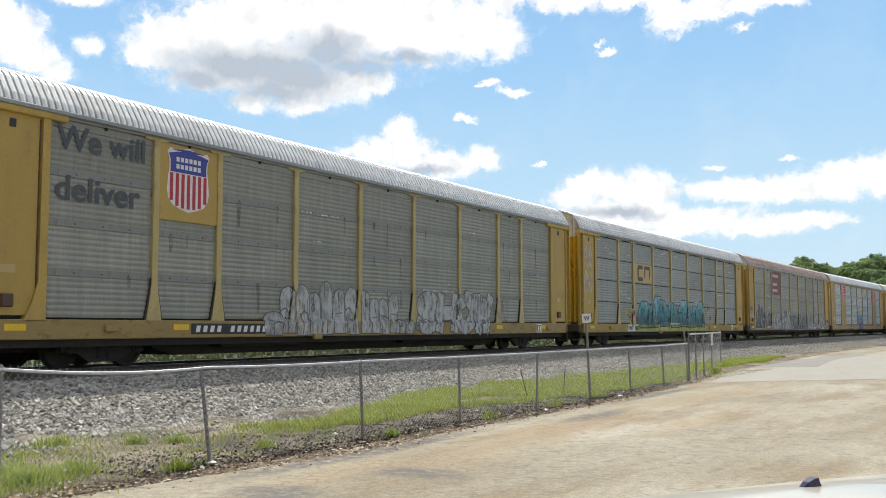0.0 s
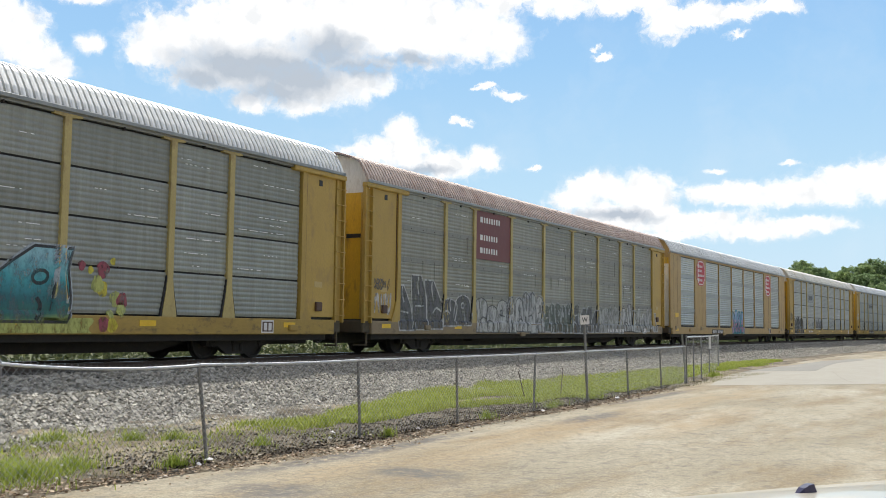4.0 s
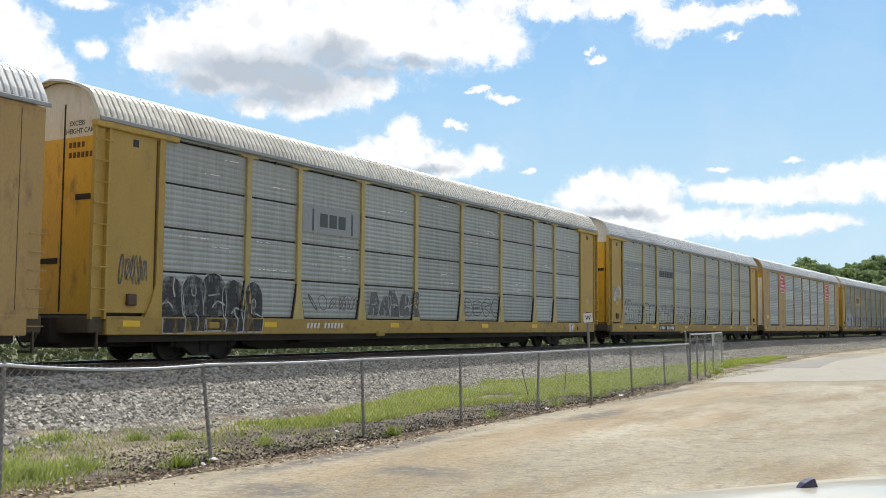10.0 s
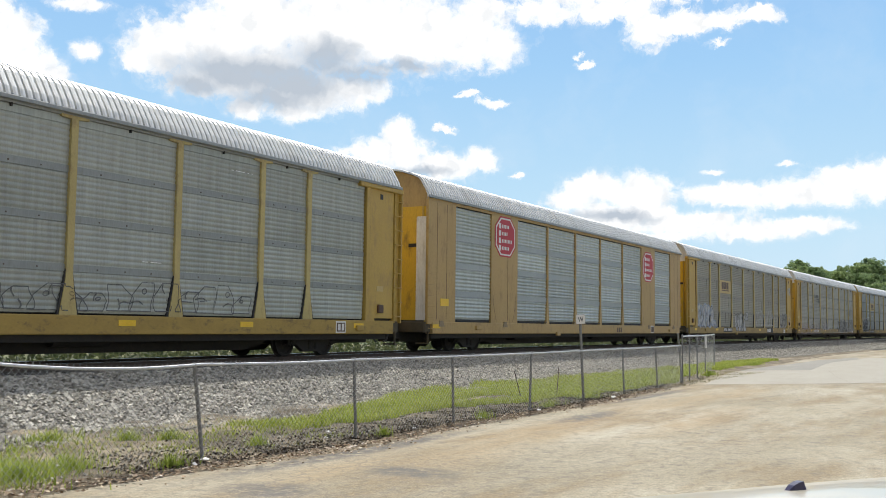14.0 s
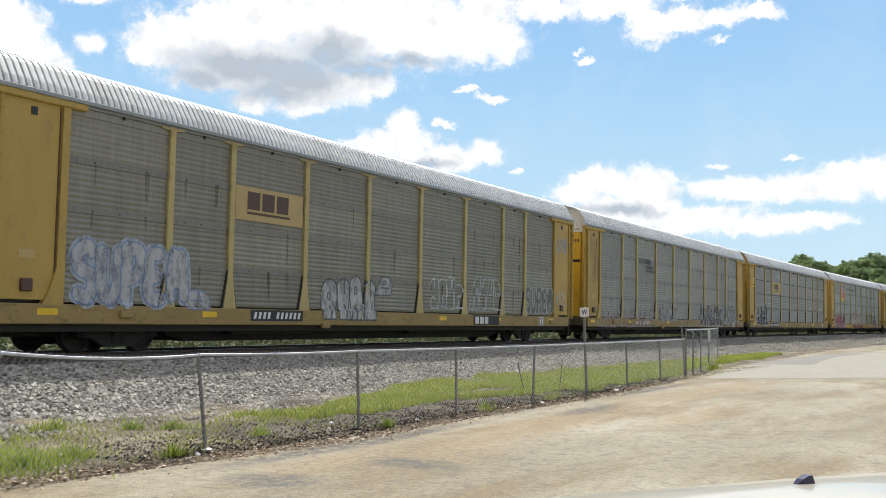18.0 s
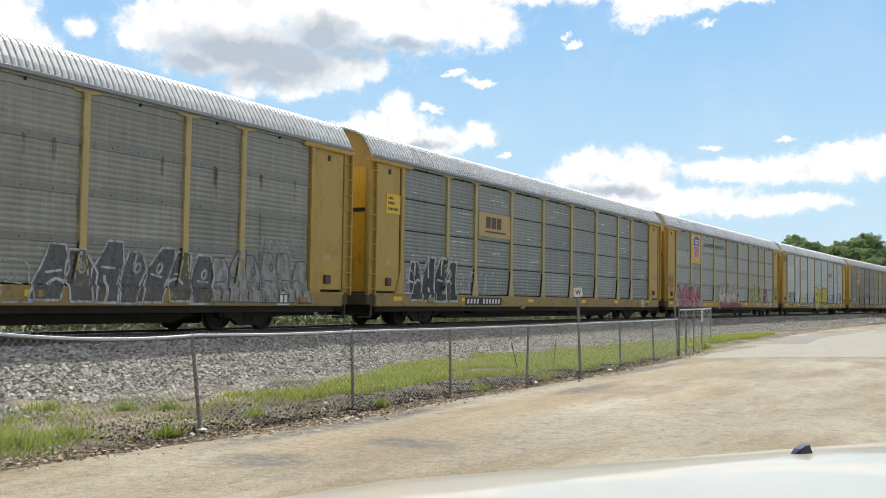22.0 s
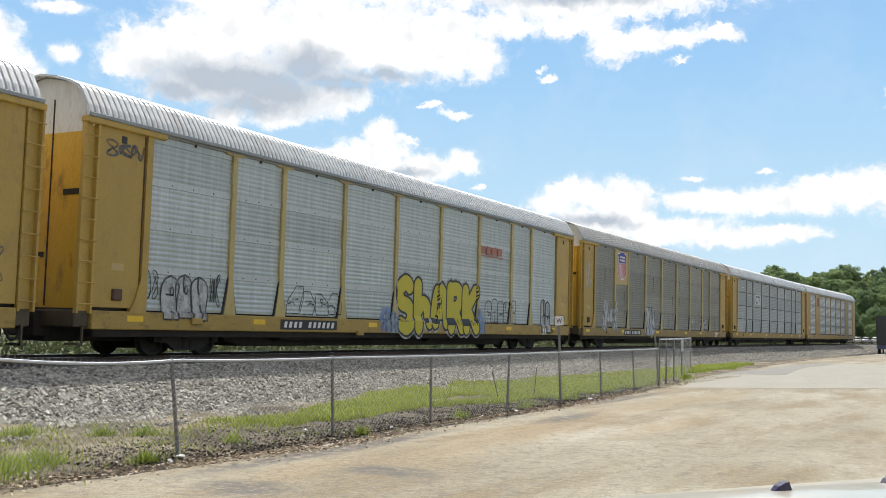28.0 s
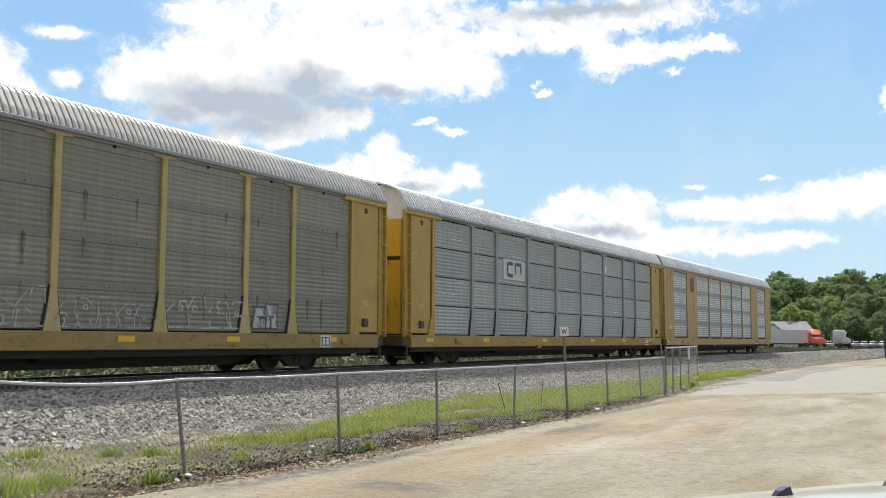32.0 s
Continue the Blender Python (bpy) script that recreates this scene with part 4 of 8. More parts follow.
def ribbon(s, pts, width, posts, lift=0.0, closed=False, blunt=False):
    """A painted stroke along (x, z) points, one sheet laid on the panels and over the posts."""
    n, m = len(pts), max(1, int(width / 0.055))
    rows, gone = [], [0.0]
    for a, b in zip(pts, pts[1:]):
        gone.append(gone[-1] + math.hypot(b[0] - a[0], b[1] - a[1]))
    for i in range(n):
        x0, z0 = pts[(i - 1) % n] if closed or i else pts[0]
        x1, z1 = pts[(i + 1) % n] if closed or i < n - 1 else pts[-1]
        d = math.hypot(x1 - x0, z1 - z0) or 1
        full = width if closed or blunt or width < 0.12 else width * math.sqrt(max(0.03, 1 - max(0.0, 1 - 2 * min(gone[i], gone[-1] - gone[i]) / width) ** 2))
        nx, nz = -(z1 - z0) / d * full / 2, (x1 - x0) / d * full / 2
        for j in range(m + 1):
            k = 1 - 2 * j / m
            x, z = pts[i][0] + nx * k, pts[i][1] + nz * k
            rows.append((x, surface_depth(x, z, posts) - lift, z))
    r = m + 1
    return s.add(rows, [(i * r + j, i * r + j + 1, (i + 1) % n * r + j + 1, (i + 1) % n * r + j) for i in range(n if closed else n - 1) for j in range(m)])


def piece(car, box, count, fill, line, seed, posts, stroke=0.035, style="round", halo=None, slant=0.0, rough=0.2):
    """Spray paint: a wall of close-set fat forms, not letters, parted by thin lines. style: round, flat or spiked tops; halo: a rim round the whole."""
    r = random.Random(seed)
    x0, z0, x1, z1 = box
    w = (x1 - x0) / count
    forms = []
    for i in range(count):
        cx, half = x0 + (i + 0.5 + r.uniform(-.07, .07)) * w, w * r.uniform(0.49, 0.57)
        lo, hi = z0 + (z1 - z0) * r.uniform(0, .05), z1 - (z1 - z0) * r.uniform(0, rough)
        forms.append((cx, half, lo, hi, slant * (hi - lo) + (r.uniform(-.35, .35) * w if style == "spike" else r.uniform(-.06, .06) * w), r.uniform(0, 6.3), r.uniform(0, 6.3), r.choice((1, -1))))

    def half_at(f, t, k):
        top = 1.0
        if style == "round":
            top = math.sqrt(max(0.0, 1 - max(0.0, (t - 0.72) / 0.28) ** 2)) * (1 - 0.5 * max(0.0, 0.1 - t))
        elif style == "spike":
            top = 1 - (0.85 if k == f[7] else 0.1) * max(0.0, (t - 0.55) / 0.45) - 0.5 * max(0.0, 0.18 - t) * (k == f[7])
        return max(0.015, f[1] * top * (1 + 0.11 * math.sin(5.5 * t + f[5 if k < 0 else 6])))

    def sheet(f, grow, lift):
        cx, half, lo, hi, lean = f[:5]
        lo, hi = lo - grow * 0.4, hi + grow
        n, m = 20, max(4, int(2 * half / 0.07))
        grid = []
        for a in range(n + 1):
            t = a / n
            hl, hr = half_at(f, t, -1) + grow, half_at(f, t, 1) + grow
            for b in range(m + 1):
                x, z = cx + lean * (t - .5) - hl + (hl + hr) * b / m, lo + (hi - lo) * t
                grid.append((x, surface_depth(x, z, posts) - lift, z))
        return Soup().add(grid, [(a * (m + 1) + b, a * (m + 1) + b + 1, (a + 1) * (m + 1) + b + 1, (a + 1) * (m + 1) + b) for a in range(n) for b in range(m)])

    for i, f in enumerate(forms):
        cx, half, lo, hi, lean = f[:5]
        h = hi - lo
        at = lambda u, t: (cx + lean * (t - .5) + u * half, lo + h * t)
        owner = None
        if halo:
            owner = part("graffiti", sheet(f, 0.06, 0.0002 + 0.0006 * (i % 2)), halo, car, "pale rim of a spray-painted piece")
        if fill:
            owner = part("graffiti", sheet(f, 0.0, 0.003 + 0.0008 * (i % 2)), fill, owner or car, "" if halo else "close-set spray-painted graffiti")
        if not line:
            continue
        n = 20
        edge = [at(half_at(f, t / n, 1) / half, t / n) for t in range(n + 1)] + [at(-half_at(f, t / n, -1) / half, t / n) for t in range(n, -1, -1)]
        s = ribbon(Soup(), edge, stroke, posts, 0.008, True)
        for mark in r.sample(("leg", "cup", "eye", "hook", "bar"), 2 if half > 0.2 else 1):
            u = r.uniform(-.25, .25)
            if mark == "leg":
                ribbon(s, curve_through([at(u, 0.02), at(u + .1, .2), at(u - .05, r.uniform(.3, .48))], 4), stroke * 1.5, posts, 0.009)
            elif mark == "cup":
                ribbon(s, curve_through([at(u, .97), at(u - .08, .8), at(u + .06, r.uniform(.52, .68))], 4), stroke * 1.4, posts, 0.009)
            elif mark == "eye":
                c = r.uniform(.55, .72)
                ribbon(s, [at(u + .2 * math.cos(q), c + .09 * math.sin(q)) for q in [6.2832 * e / 10 for e in range(10)]], stroke * 1.2, posts, 0.009, True)
            elif mark == "hook":
                c = r.uniform(.28, .5)
                ribbon(s, curve_through([at(.95 * f[7], c), at(.3 * f[7], c + .06), at(-.15 * f[7], c - .05)], 4), stroke * 1.3, posts, 0.009)
            else:
                c = r.uniform(.42, .6)
                ribbon(s, [at(-.5, c), at(.5, c + r.uniform(-.06, .06))], stroke, posts, 0.009)
        part("graffiti", s, line, owner or car, "" if owner else "thin spray-painted outline")


STROKES = {"I": [((0.5, 0), (0.5, 1))], "D": [((0.08, 0), (0.08, 1)), ((0.08, 0.97), (0.6, 0.97), (0.97, 0.65), (0.97, 0.35), (0.6, 0.03), (0.08, 0.03))],
           "B": [((0.08, 0), (0.08, 1)), ((0.08, 0.97), (0.7, 1), (0.85, 0.75), (0.5, 0.55), (0.1, 0.53)), ((0.1, 0.53), (0.75, 0.5), (0.98, 0.25), (0.7, 0.0), (0.08, 0.03))],
           "S": [((0.97, 0.83), (0.55, 1), (0.05, 0.82), (0.2, 0.57), (0.8, 0.45), (0.95, 0.18), (0.5, 0), (0, 0.14))], "H": [((0, 1), (0, 0)), ((1, 1), (1, 0)), ((0, 0.5), (1, 0.5))],
           "h": [((0.08, 1), (0.08, 0)), ((0.08, 0.36), (0.5, 0.58), (0.88, 0.42), (0.95, 0))], "A": [((0.02, 0), (0.15, 0.6), (0.42, 1)), ((0.42, 1), (0.9, 0.75), (0.98, 0)), ((0.15, 0.38), (0.9, 0.38))],
           "R": [((0.05, 0), (0.05, 1)), ((0.05, 0.97), (0.75, 0.98), (0.92, 0.72), (0.6, 0.5), (0.1, 0.48)), ((0.45, 0.48), (1, 0))], "K": [((0.05, 0), (0.05, 1)), ((0.98, 1), (0.12, 0.45)), ((0.25, 0.5), (1, 0))],
           "O": [((0.5, 1), (0.02, 0.75), (0.02, 0.25), (0.5, 0), (0.98, 0.25), (0.98, 0.75), (0.5, 1))], "W": [((0, 1), (0.22, 0)), ((0.22, 0), (0.5, 0.85)), ((0.5, 0.85), (0.76, 0)), ((0.76, 0), (1, 1))],
           "U": [((0, 1), (0.02, 0.3), (0.5, 0), (0.98, 0.3), (1, 1))], "P": [((0.08, 0), (0.08, 1)), ((0.08, 0.97), (0.75, 0.98), (0.95, 0.7), (0.6, 0.44), (0.1, 0.44))],
           "E": [((0.9, 0.95), (0.25, 0.97), (0.08, 0.7), (0.3, 0.52), (0.8, 0.5)), ((0.3, 0.52), (0.02, 0.3), (0.3, 0.02), (0.95, 0.06))], "M": [((0, 0), (0.08, 0.8), (0.25, 1)), ((0.25, 1), (0.5, 0.4)), ((0.5, 0.4), (0.75, 1)), ((0.75, 1), (0.92, 0.8), (1, 0))]}


def run_on(way, d):
    """The line with both its ends drawn out by d."""
    out = list(way)
    for end, back in ((0, 1), (-1, -2)):
        dx, dz = way[end][0] - way[back][0], way[end][1] - way[back][1]
        k = d / math.hypot(dx, dz)
        out[end] = (way[end][0] + dx * k, way[end][1] + dz * k)
    return out


def lettered(car, box, text, fill, line, seed, posts, fat=0.4, stroke=0.05, halo=None, slant=0.0, drop=0.0, blunt=False):
    """Spray paint that can be read: fat strokes with an outline, round at their ends or blunt, each letter over the one before. fat: a stroke's share of a letter's width; drop: how far the tops fall along the word."""
    r = random.Random(seed)
    x0, z0, x1, z1 = box
    w = (x1 - x0) / len(text)
    for i, glyph in enumerate(text):
        thick = fat * w
        lo, hi = z0 + thick / 2 + r.uniform(0, .05), z1 - thick / 2 - drop * i / max(1, len(text) - 1) - r.uniform(0, .05) * (z1 - z0)
        ax, bx = x0 + (i - 0.07) * w + thick / 2, x0 + (i + 1.07) * w - thick / 2
        ways = [[(ax + (bx - ax) * u + slant * (t - .5) * (hi - lo), lo + (hi - lo) * t) for u, t in way] for way in STROKES[glyph]]
        owner = car
        for grow, lift, mt in ((2 * stroke + 0.12, 0.0006, halo), (2 * stroke, 0.003 + 0.0032 * i, line), (0.0, 0.0045 + 0.0032 * i, fill)):
            if not mt:
                continue
            s = Soup()
            for n, way in enumerate(ways):
                way = curve_through(run_on(way, thick * (0.42 if blunt else 0.5 if len(way) == 2 else 0.1) + grow / 2), 14 if len(way) == 2 else 8)
                ribbon(s, way, thick + grow, posts, lift + 0.0003 * n + 0.0007 * (i % 2) * (mt is halo), False, blunt)
            owner = part("graffiti", s, mt, owner, "spray-painted graffiti letter" if owner is car else "") if mt is not fill else part("graffiti", s, mt, owner)


def spots(car, box, count, colours, seed, posts, size=0.14):
    """Loose round dabs of spray paint."""
    r = random.Random(seed)
    for k in range(count):
        cx, cz, a = r.uniform(box[0], box[2]), r.uniform(box[1], box[3]), size * r.uniform(.5, 1.2)
        rim = [(cx + a * math.cos(q) * (1 + .2 * math.sin(3 * q + k)), cz + a * 1.15 * math.sin(q)) for q in [6.2832 * e / 12 for e in range(12)]]
        s = Soup().add([(x, surface_depth(x, z, posts) - 0.0015 - 0.0004 * (k % 5), z) for x, z in rim], [tuple(range(12))])
        part("graffiti", s, colours[k % len(colours)], car, "round dab of spray paint")


WALKS = [((1, 1), (0.1, 1), (0, 0.6), (1, 0.45), (0.9, 0), (0, 0)), ((0, 0), (0.05, 1), (0.95, 1), (1, 0)), ((0, 0.1), (0, 0.9), (0.5, 1), (1, 0.8), (1, 0.1), (0.4, 0), (0, 0.15)),
         ((0, 1), (0, 0.1), (0.9, 0), (1, 1)), ((1, 0.9), (0.2, 1), (0, 0.5), (0.2, 0), (1, 0.1)), ((0, 0), (0, 1), (0.9, 0.85), (0.15, 0.5), (1, 0)), ((0, 1), (0.3, 0), (0.5, 0.7), (0.7, 0), (1, 1)),
         ((1, 1), (0, 0.95), (0.1, 0.5), (0.8, 0.5), (0.1, 0.45), (0, 0), (1, 0.05))]


def curve_through(pts, steps=10):
    """A smooth line through points."""
    out = []
    p = [pts[0]] + list(pts) + [pts[-1]]
    for i in range(1, len(p) - 2):
        for k in range(steps):
            t = k / steps
            out.append(tuple(0.5 * (2 * p[i][c] + (p[i + 1][c] - p[i - 1][c]) * t + (2 * p[i - 1][c] - 5 * p[i][c] + 4 * p[i + 1][c] - p[i + 2][c]) * t * t
                                    + (3 * p[i][c] - p[i - 1][c] - 3 * p[i + 1][c] + p[i + 2][c]) * t ** 3) for c in (0, 1)))
    return out + [pts[-1]]


def tag(car, box, count, fill, line, seed, posts, stroke=0.05, second=None, name="graffiti", slant=0.0, rough=0.25):
    """Spray paint: a row of fat loose strokes with outlines, not letters. box: x0, z0, x1, z1."""
    r = random.Random(seed)
    x0, z0, x1, z1 = box
    w, h = (x1 - x0) / count, z1 - z0
    for i in range(count):
        fat = min(w * 0.42, h * 0.34) * r.uniform(0.85, 1.15)
        ax, bx = x0 + i * w + fat * 0.34, x0 + (i + 1) * w - fat * 0.34
        lo, hi = z0 + fat / 2 + h * r.uniform(0, rough * 0.3), z1 - fat / 2 - h * r.uniform(0, rough)
        way = r.choice(WALKS)
        if r.random() < 0.3:
            way = [(1 - a, b) for a, b in way]
        pts = [(ax + (bx - ax) * (a + r.uniform(-.08, .08)) + slant * (b - 0.5) * h, lo + (hi - lo) * (b + r.uniform(-.06, .06))) for a, b in way]
        line_pts = curve_through(pts)
        owner = car
        if fill and line:
            owner = part(name, ribbon(Soup(), line_pts, fat + stroke * 2.0, posts, 0.001 + 0.0008 * (i % 2)), line, car, "weathered spray-painted graffiti")
            part(name, ribbon(Soup(), line_pts, fat, posts, 0.008 + 0.0008 * (i % 2)), fill, owner)
        elif fill:
            owner = part(name, ribbon(Soup(), line_pts, fat * 1.25, posts, 0.0005 + 0.0008 * (i % 2)), fill, car, "weathered spray-painted graffiti")
        elif line:
            n = 26
            cx, cz, cw, ch, ph = (ax + bx) / 2, (lo + hi) / 2, w * 0.5, h * 0.5 * r.uniform(0.75, 1), r.uniform(0, 6)
            blob = [(cx + cw * math.cos(t) * (1 + .15 * math.sin(3 * t + ph)), cz + ch * math.sin(t) * (1 + .12 * math.sin(2 * t + ph))) for t in [6.2832 * k / n for k in range(n)]]
            owner = part(name, ribbon(Soup(), blob, stroke, posts, 0.004, True), line, car, "thin spray-painted outline")
            part(name, ribbon(Soup(), line_pts, stroke, posts, 0.005), line, owner)
        if second and fill:
            k = r.randrange(0, max(1, len(line_pts) // 2))
            part(name, ribbon(Soup(), [(x + fat * 0.1, z + fat * 0.12) for x, z in line_pts[k:k + len(line_pts) // 2]], stroke * 0.8, posts, 0.012), second, owner)


def scribble(car, box, count, colour, seed, posts, stroke=0.045):
    """Spray-can handwriting: tall loose loops, no letters."""
    r = random.Random(seed)
    x0, z0, x1, z1 = box
    w, h = (x1 - x0) / count, z1 - z0
    for i in range(count):
        s = Soup()
        cx, a, b, ph = x0 + (i + .5) * w, r.uniform(.25, .55) * w, r.uniform(.3, .5) * h, r.uniform(0, 6.3)
        k1, k2 = r.choice([1, 1, 2]), r.choice([1, 2, 3])
        n = 34
        ribbon(s, [(cx + a * math.sin(k1 * 6.283 * k / n + ph) + .1 * w * (k / n - .5), (z0 + z1) / 2 + b * math.sin(k2 * 6.283 * k / n)) for k in range(n)], stroke, posts, 0.005)
        if r.random() < .6:
            ribbon(s, [(cx - .4 * w, z0 + h * r.uniform(.1, .3)), (cx, z0 + h * r.uniform(.5, 1)), (cx + .4 * w, z0 + h * r.uniform(.1, .9))], stroke, posts, 0.005)
        part("graffiti", s, colour, car, "thin spray-painted scrawl")


def bars(car, x0, z0, z1, widths, colour, y, name="marking", gap=0.35):
    """Writing as plain upright bars; a width of 0 leaves a space."""
    s, x, h = Soup(), x0, z1 - z0
    for w in widths:
        if w:
            s.box(x, x + w * h, y - 0.004, y, z0, z1)
        x += (w + gap) * h if w else 0.55 * h
    return tagged(part(name, s, colour, car), kind="stuff")


def number_plate(car, x0, x1, z0=0.70, z1=0.95, plate=BLACK, ink=D_WHITE):
    y = FACE - 0.035
    if plate:
        part("stencil_panel", Soup().box(x0, x1, y - 0.004, y, z0, z1), plate, car)
    h = (z1 - z0) * 0.6
    n, k = 10, (x1 - x0) * 0.92 / (10 * 0.75 + 0.75)
    s, x = Soup(), x0 + (x1 - x0) * 0.05
    for i in range(n):
        lean = 0.25 * h
        zc = (z0 + z1) / 2
        s.add([(x, y - 0.009, zc - h / 2), (x + k * 0.42, y - 0.009, zc - h / 2), (x + k * 0.42 + lean, y - 0.009, zc + h / 2), (x + lean, y - 0.009, zc + h / 2)], [(0, 1, 2, 3)])
        x += k * (0.75 if i != 3 else 1.5)
    tagged(part("marking", s, ink, car), kind="stuff")


def slab(car, name, box, colour, label="", lift=0.0):
    x0, z0, x1, z1 = box
    return part(name, Soup().box(x0, x1, FACE + 0.02 - lift, FACE + 0.05, z0, z1, 0.004), colour, car, label)


def shield(car, box):
    """A shield: blue head over red and white stripes, with a pale rim."""
    x0, z0, x1, z1 = box
    w, h = x1 - x0, z1 - z0

    def out(k):
        half = [(0.0, 1.0), (0.16, 0.955), (0.32, 0.94), (0.44, 0.965), (0.5, 0.90), (0.455, 0.80), (0.45, 0.66), (0.48, 0.5), (0.5, 0.33), (0.47, 0.2), (0.38, 0.10), (0.2, 0.04), (0.0, 0.0)]
        pts = [(x0 + w * (0.5 + a * k), z0 + h * (0.5 + (b - 0.5) * k)) for a, b in half]
        return pts + [(x0 + w * (0.5 - a * k), z0 + h * (0.5 + (b - 0.5) * k)) for a, b in half[-2:0:-1]]

    y = FACE + 0.012
    emblem = part("emblem", Soup().prism(out(1.0), y - 0.01, y), D_WHITE, car, "striped shield in red, white and blue")

    def inside(z):
        t = (z - z0) / h
        return w * 0.46 * (1.0 if t > 0.3 else max(0.25, 0.45 + 1.85 * t))
    s = Soup()
    head = [p for p in out(0.94) if p[1] >= z0 + 0.615 * h]
    right = sorted([p for p in head if p[0] >= x0 + w / 2], key=lambda p: p[1])
    left = sorted([p for p in head if p[0] < x0 + w / 2], key=lambda p: -p[1])
    s.prism([(x0 + 0.07 * w, z0 + 0.60 * h), (x0 + 0.93 * w, z0 + 0.60 * h)] + right + left, y - 0.016, y - 0.004)
    part("emblem_head", s, D_BLUE, emblem)
    lines = Soup()
    for k in range(7):
        xc = x0 + w * (0.1 + 0.8 * k / 6)
        d = abs(xc - x0 - w / 2) / (w / 2)
        lines.box(xc - w * 0.036, xc + w * 0.036, y - 0.016, y - 0.004, z0 + h * (0.05 + 0.22 * d ** 3), z0 + 0.585 * h)
    part("stripes", lines, D_RED, emblem)
    words = Soup()
    for zc in (0.80, 0.69):
        for k in range(6):
            xa = x0 + w * (0.2 + 0.102 * k)
            words.box(xa, xa + w * 0.07, y - 0.021, y - 0.012, z0 + h * (zc - 0.035), z0 + h * (zc + 0.035))
    tagged(part("marking", words, D_WHITE, emblem), kind="stuff")


def octagon(car, box):
    """A red octagon with a white rim and rows of white bars."""
    x0, z0, x1, z1 = box
    w, h = x1 - x0, z1 - z0
    y = FACE - 0.018

    def out(k):
        c = 0.25
        return [(x0 + w * (0.5 + a * k), z0 + h * (0.5 + b * k)) for a, b in ((-0.5, -0.5 + c), (-0.5 + c, -0.5), (0.5 - c, -0.5), (0.5, -0.5 + c), (0.5, 0.5 - c), (0.5 - c, 0.5), (-0.5 + c, 0.5), (-0.5, 0.5 - c))]
    e = part("emblem", Soup().prism(out(1.0), y - 0.008, y), D_RED, car, "red octagon with a white rim")
    part("rim", Soup().prism(out(0.93), y - 0.013, y - 0.004), D_WHITE, e)
    part("field", Soup().prism(out(0.85), y - 0.018, y - 0.009), D_RED, e)
    s = Soup()
    for k, (zc, n) in enumerate(((0.76, 5), (0.58, 4), (0.40, 7), (0.22, 5))):
        s.box(x0 + w * 0.17, x0 + w * 0.27, y - 0.023, y - 0.015, z0 + h * (zc - 0.07), z0 + h * (zc + 0.065))
        for i in range(n):
            xa = x0 + w * (0.32 + 0.073 * i)
            s.box(xa, xa + w * 0.042, y - 0.023, y - 0.015, z0 + h * (zc - 0.05), z0 + h * (zc + 0.035))
    tagged(part("marking", s, D_WHITE, e), kind="stuff")


def line_mark(car, box, colour, width, kind):
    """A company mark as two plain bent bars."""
    x0, z0, x1, z1 = box
    w, h = x1 - x0, z1 - z0
    for k in (0, 1):
        xa, xb, za, zb = x0 + w * (0.05 + 0.52 * k), x0 + w * (0.43 + 0.52 * k), z0 + h * 0.15, z0 + h * 0.85
        pts = curve_through([(xb, zb), (xa + 0.1, zb), (xa, zb - 0.1), (xa, za + 0.1), (xa + 0.1, za), (xb, za)], 4) if k == 0 else [(xa, za), (xa, (za + zb) / 2), (xa, zb), ((xa + xb) / 2, zb), (xb, zb), (xb, (za + zb) / 2), (xb, za)]
        part("emblem", ribbon(Soup(), pts, width, [], 0.02), colour, car, "bold dark company mark")


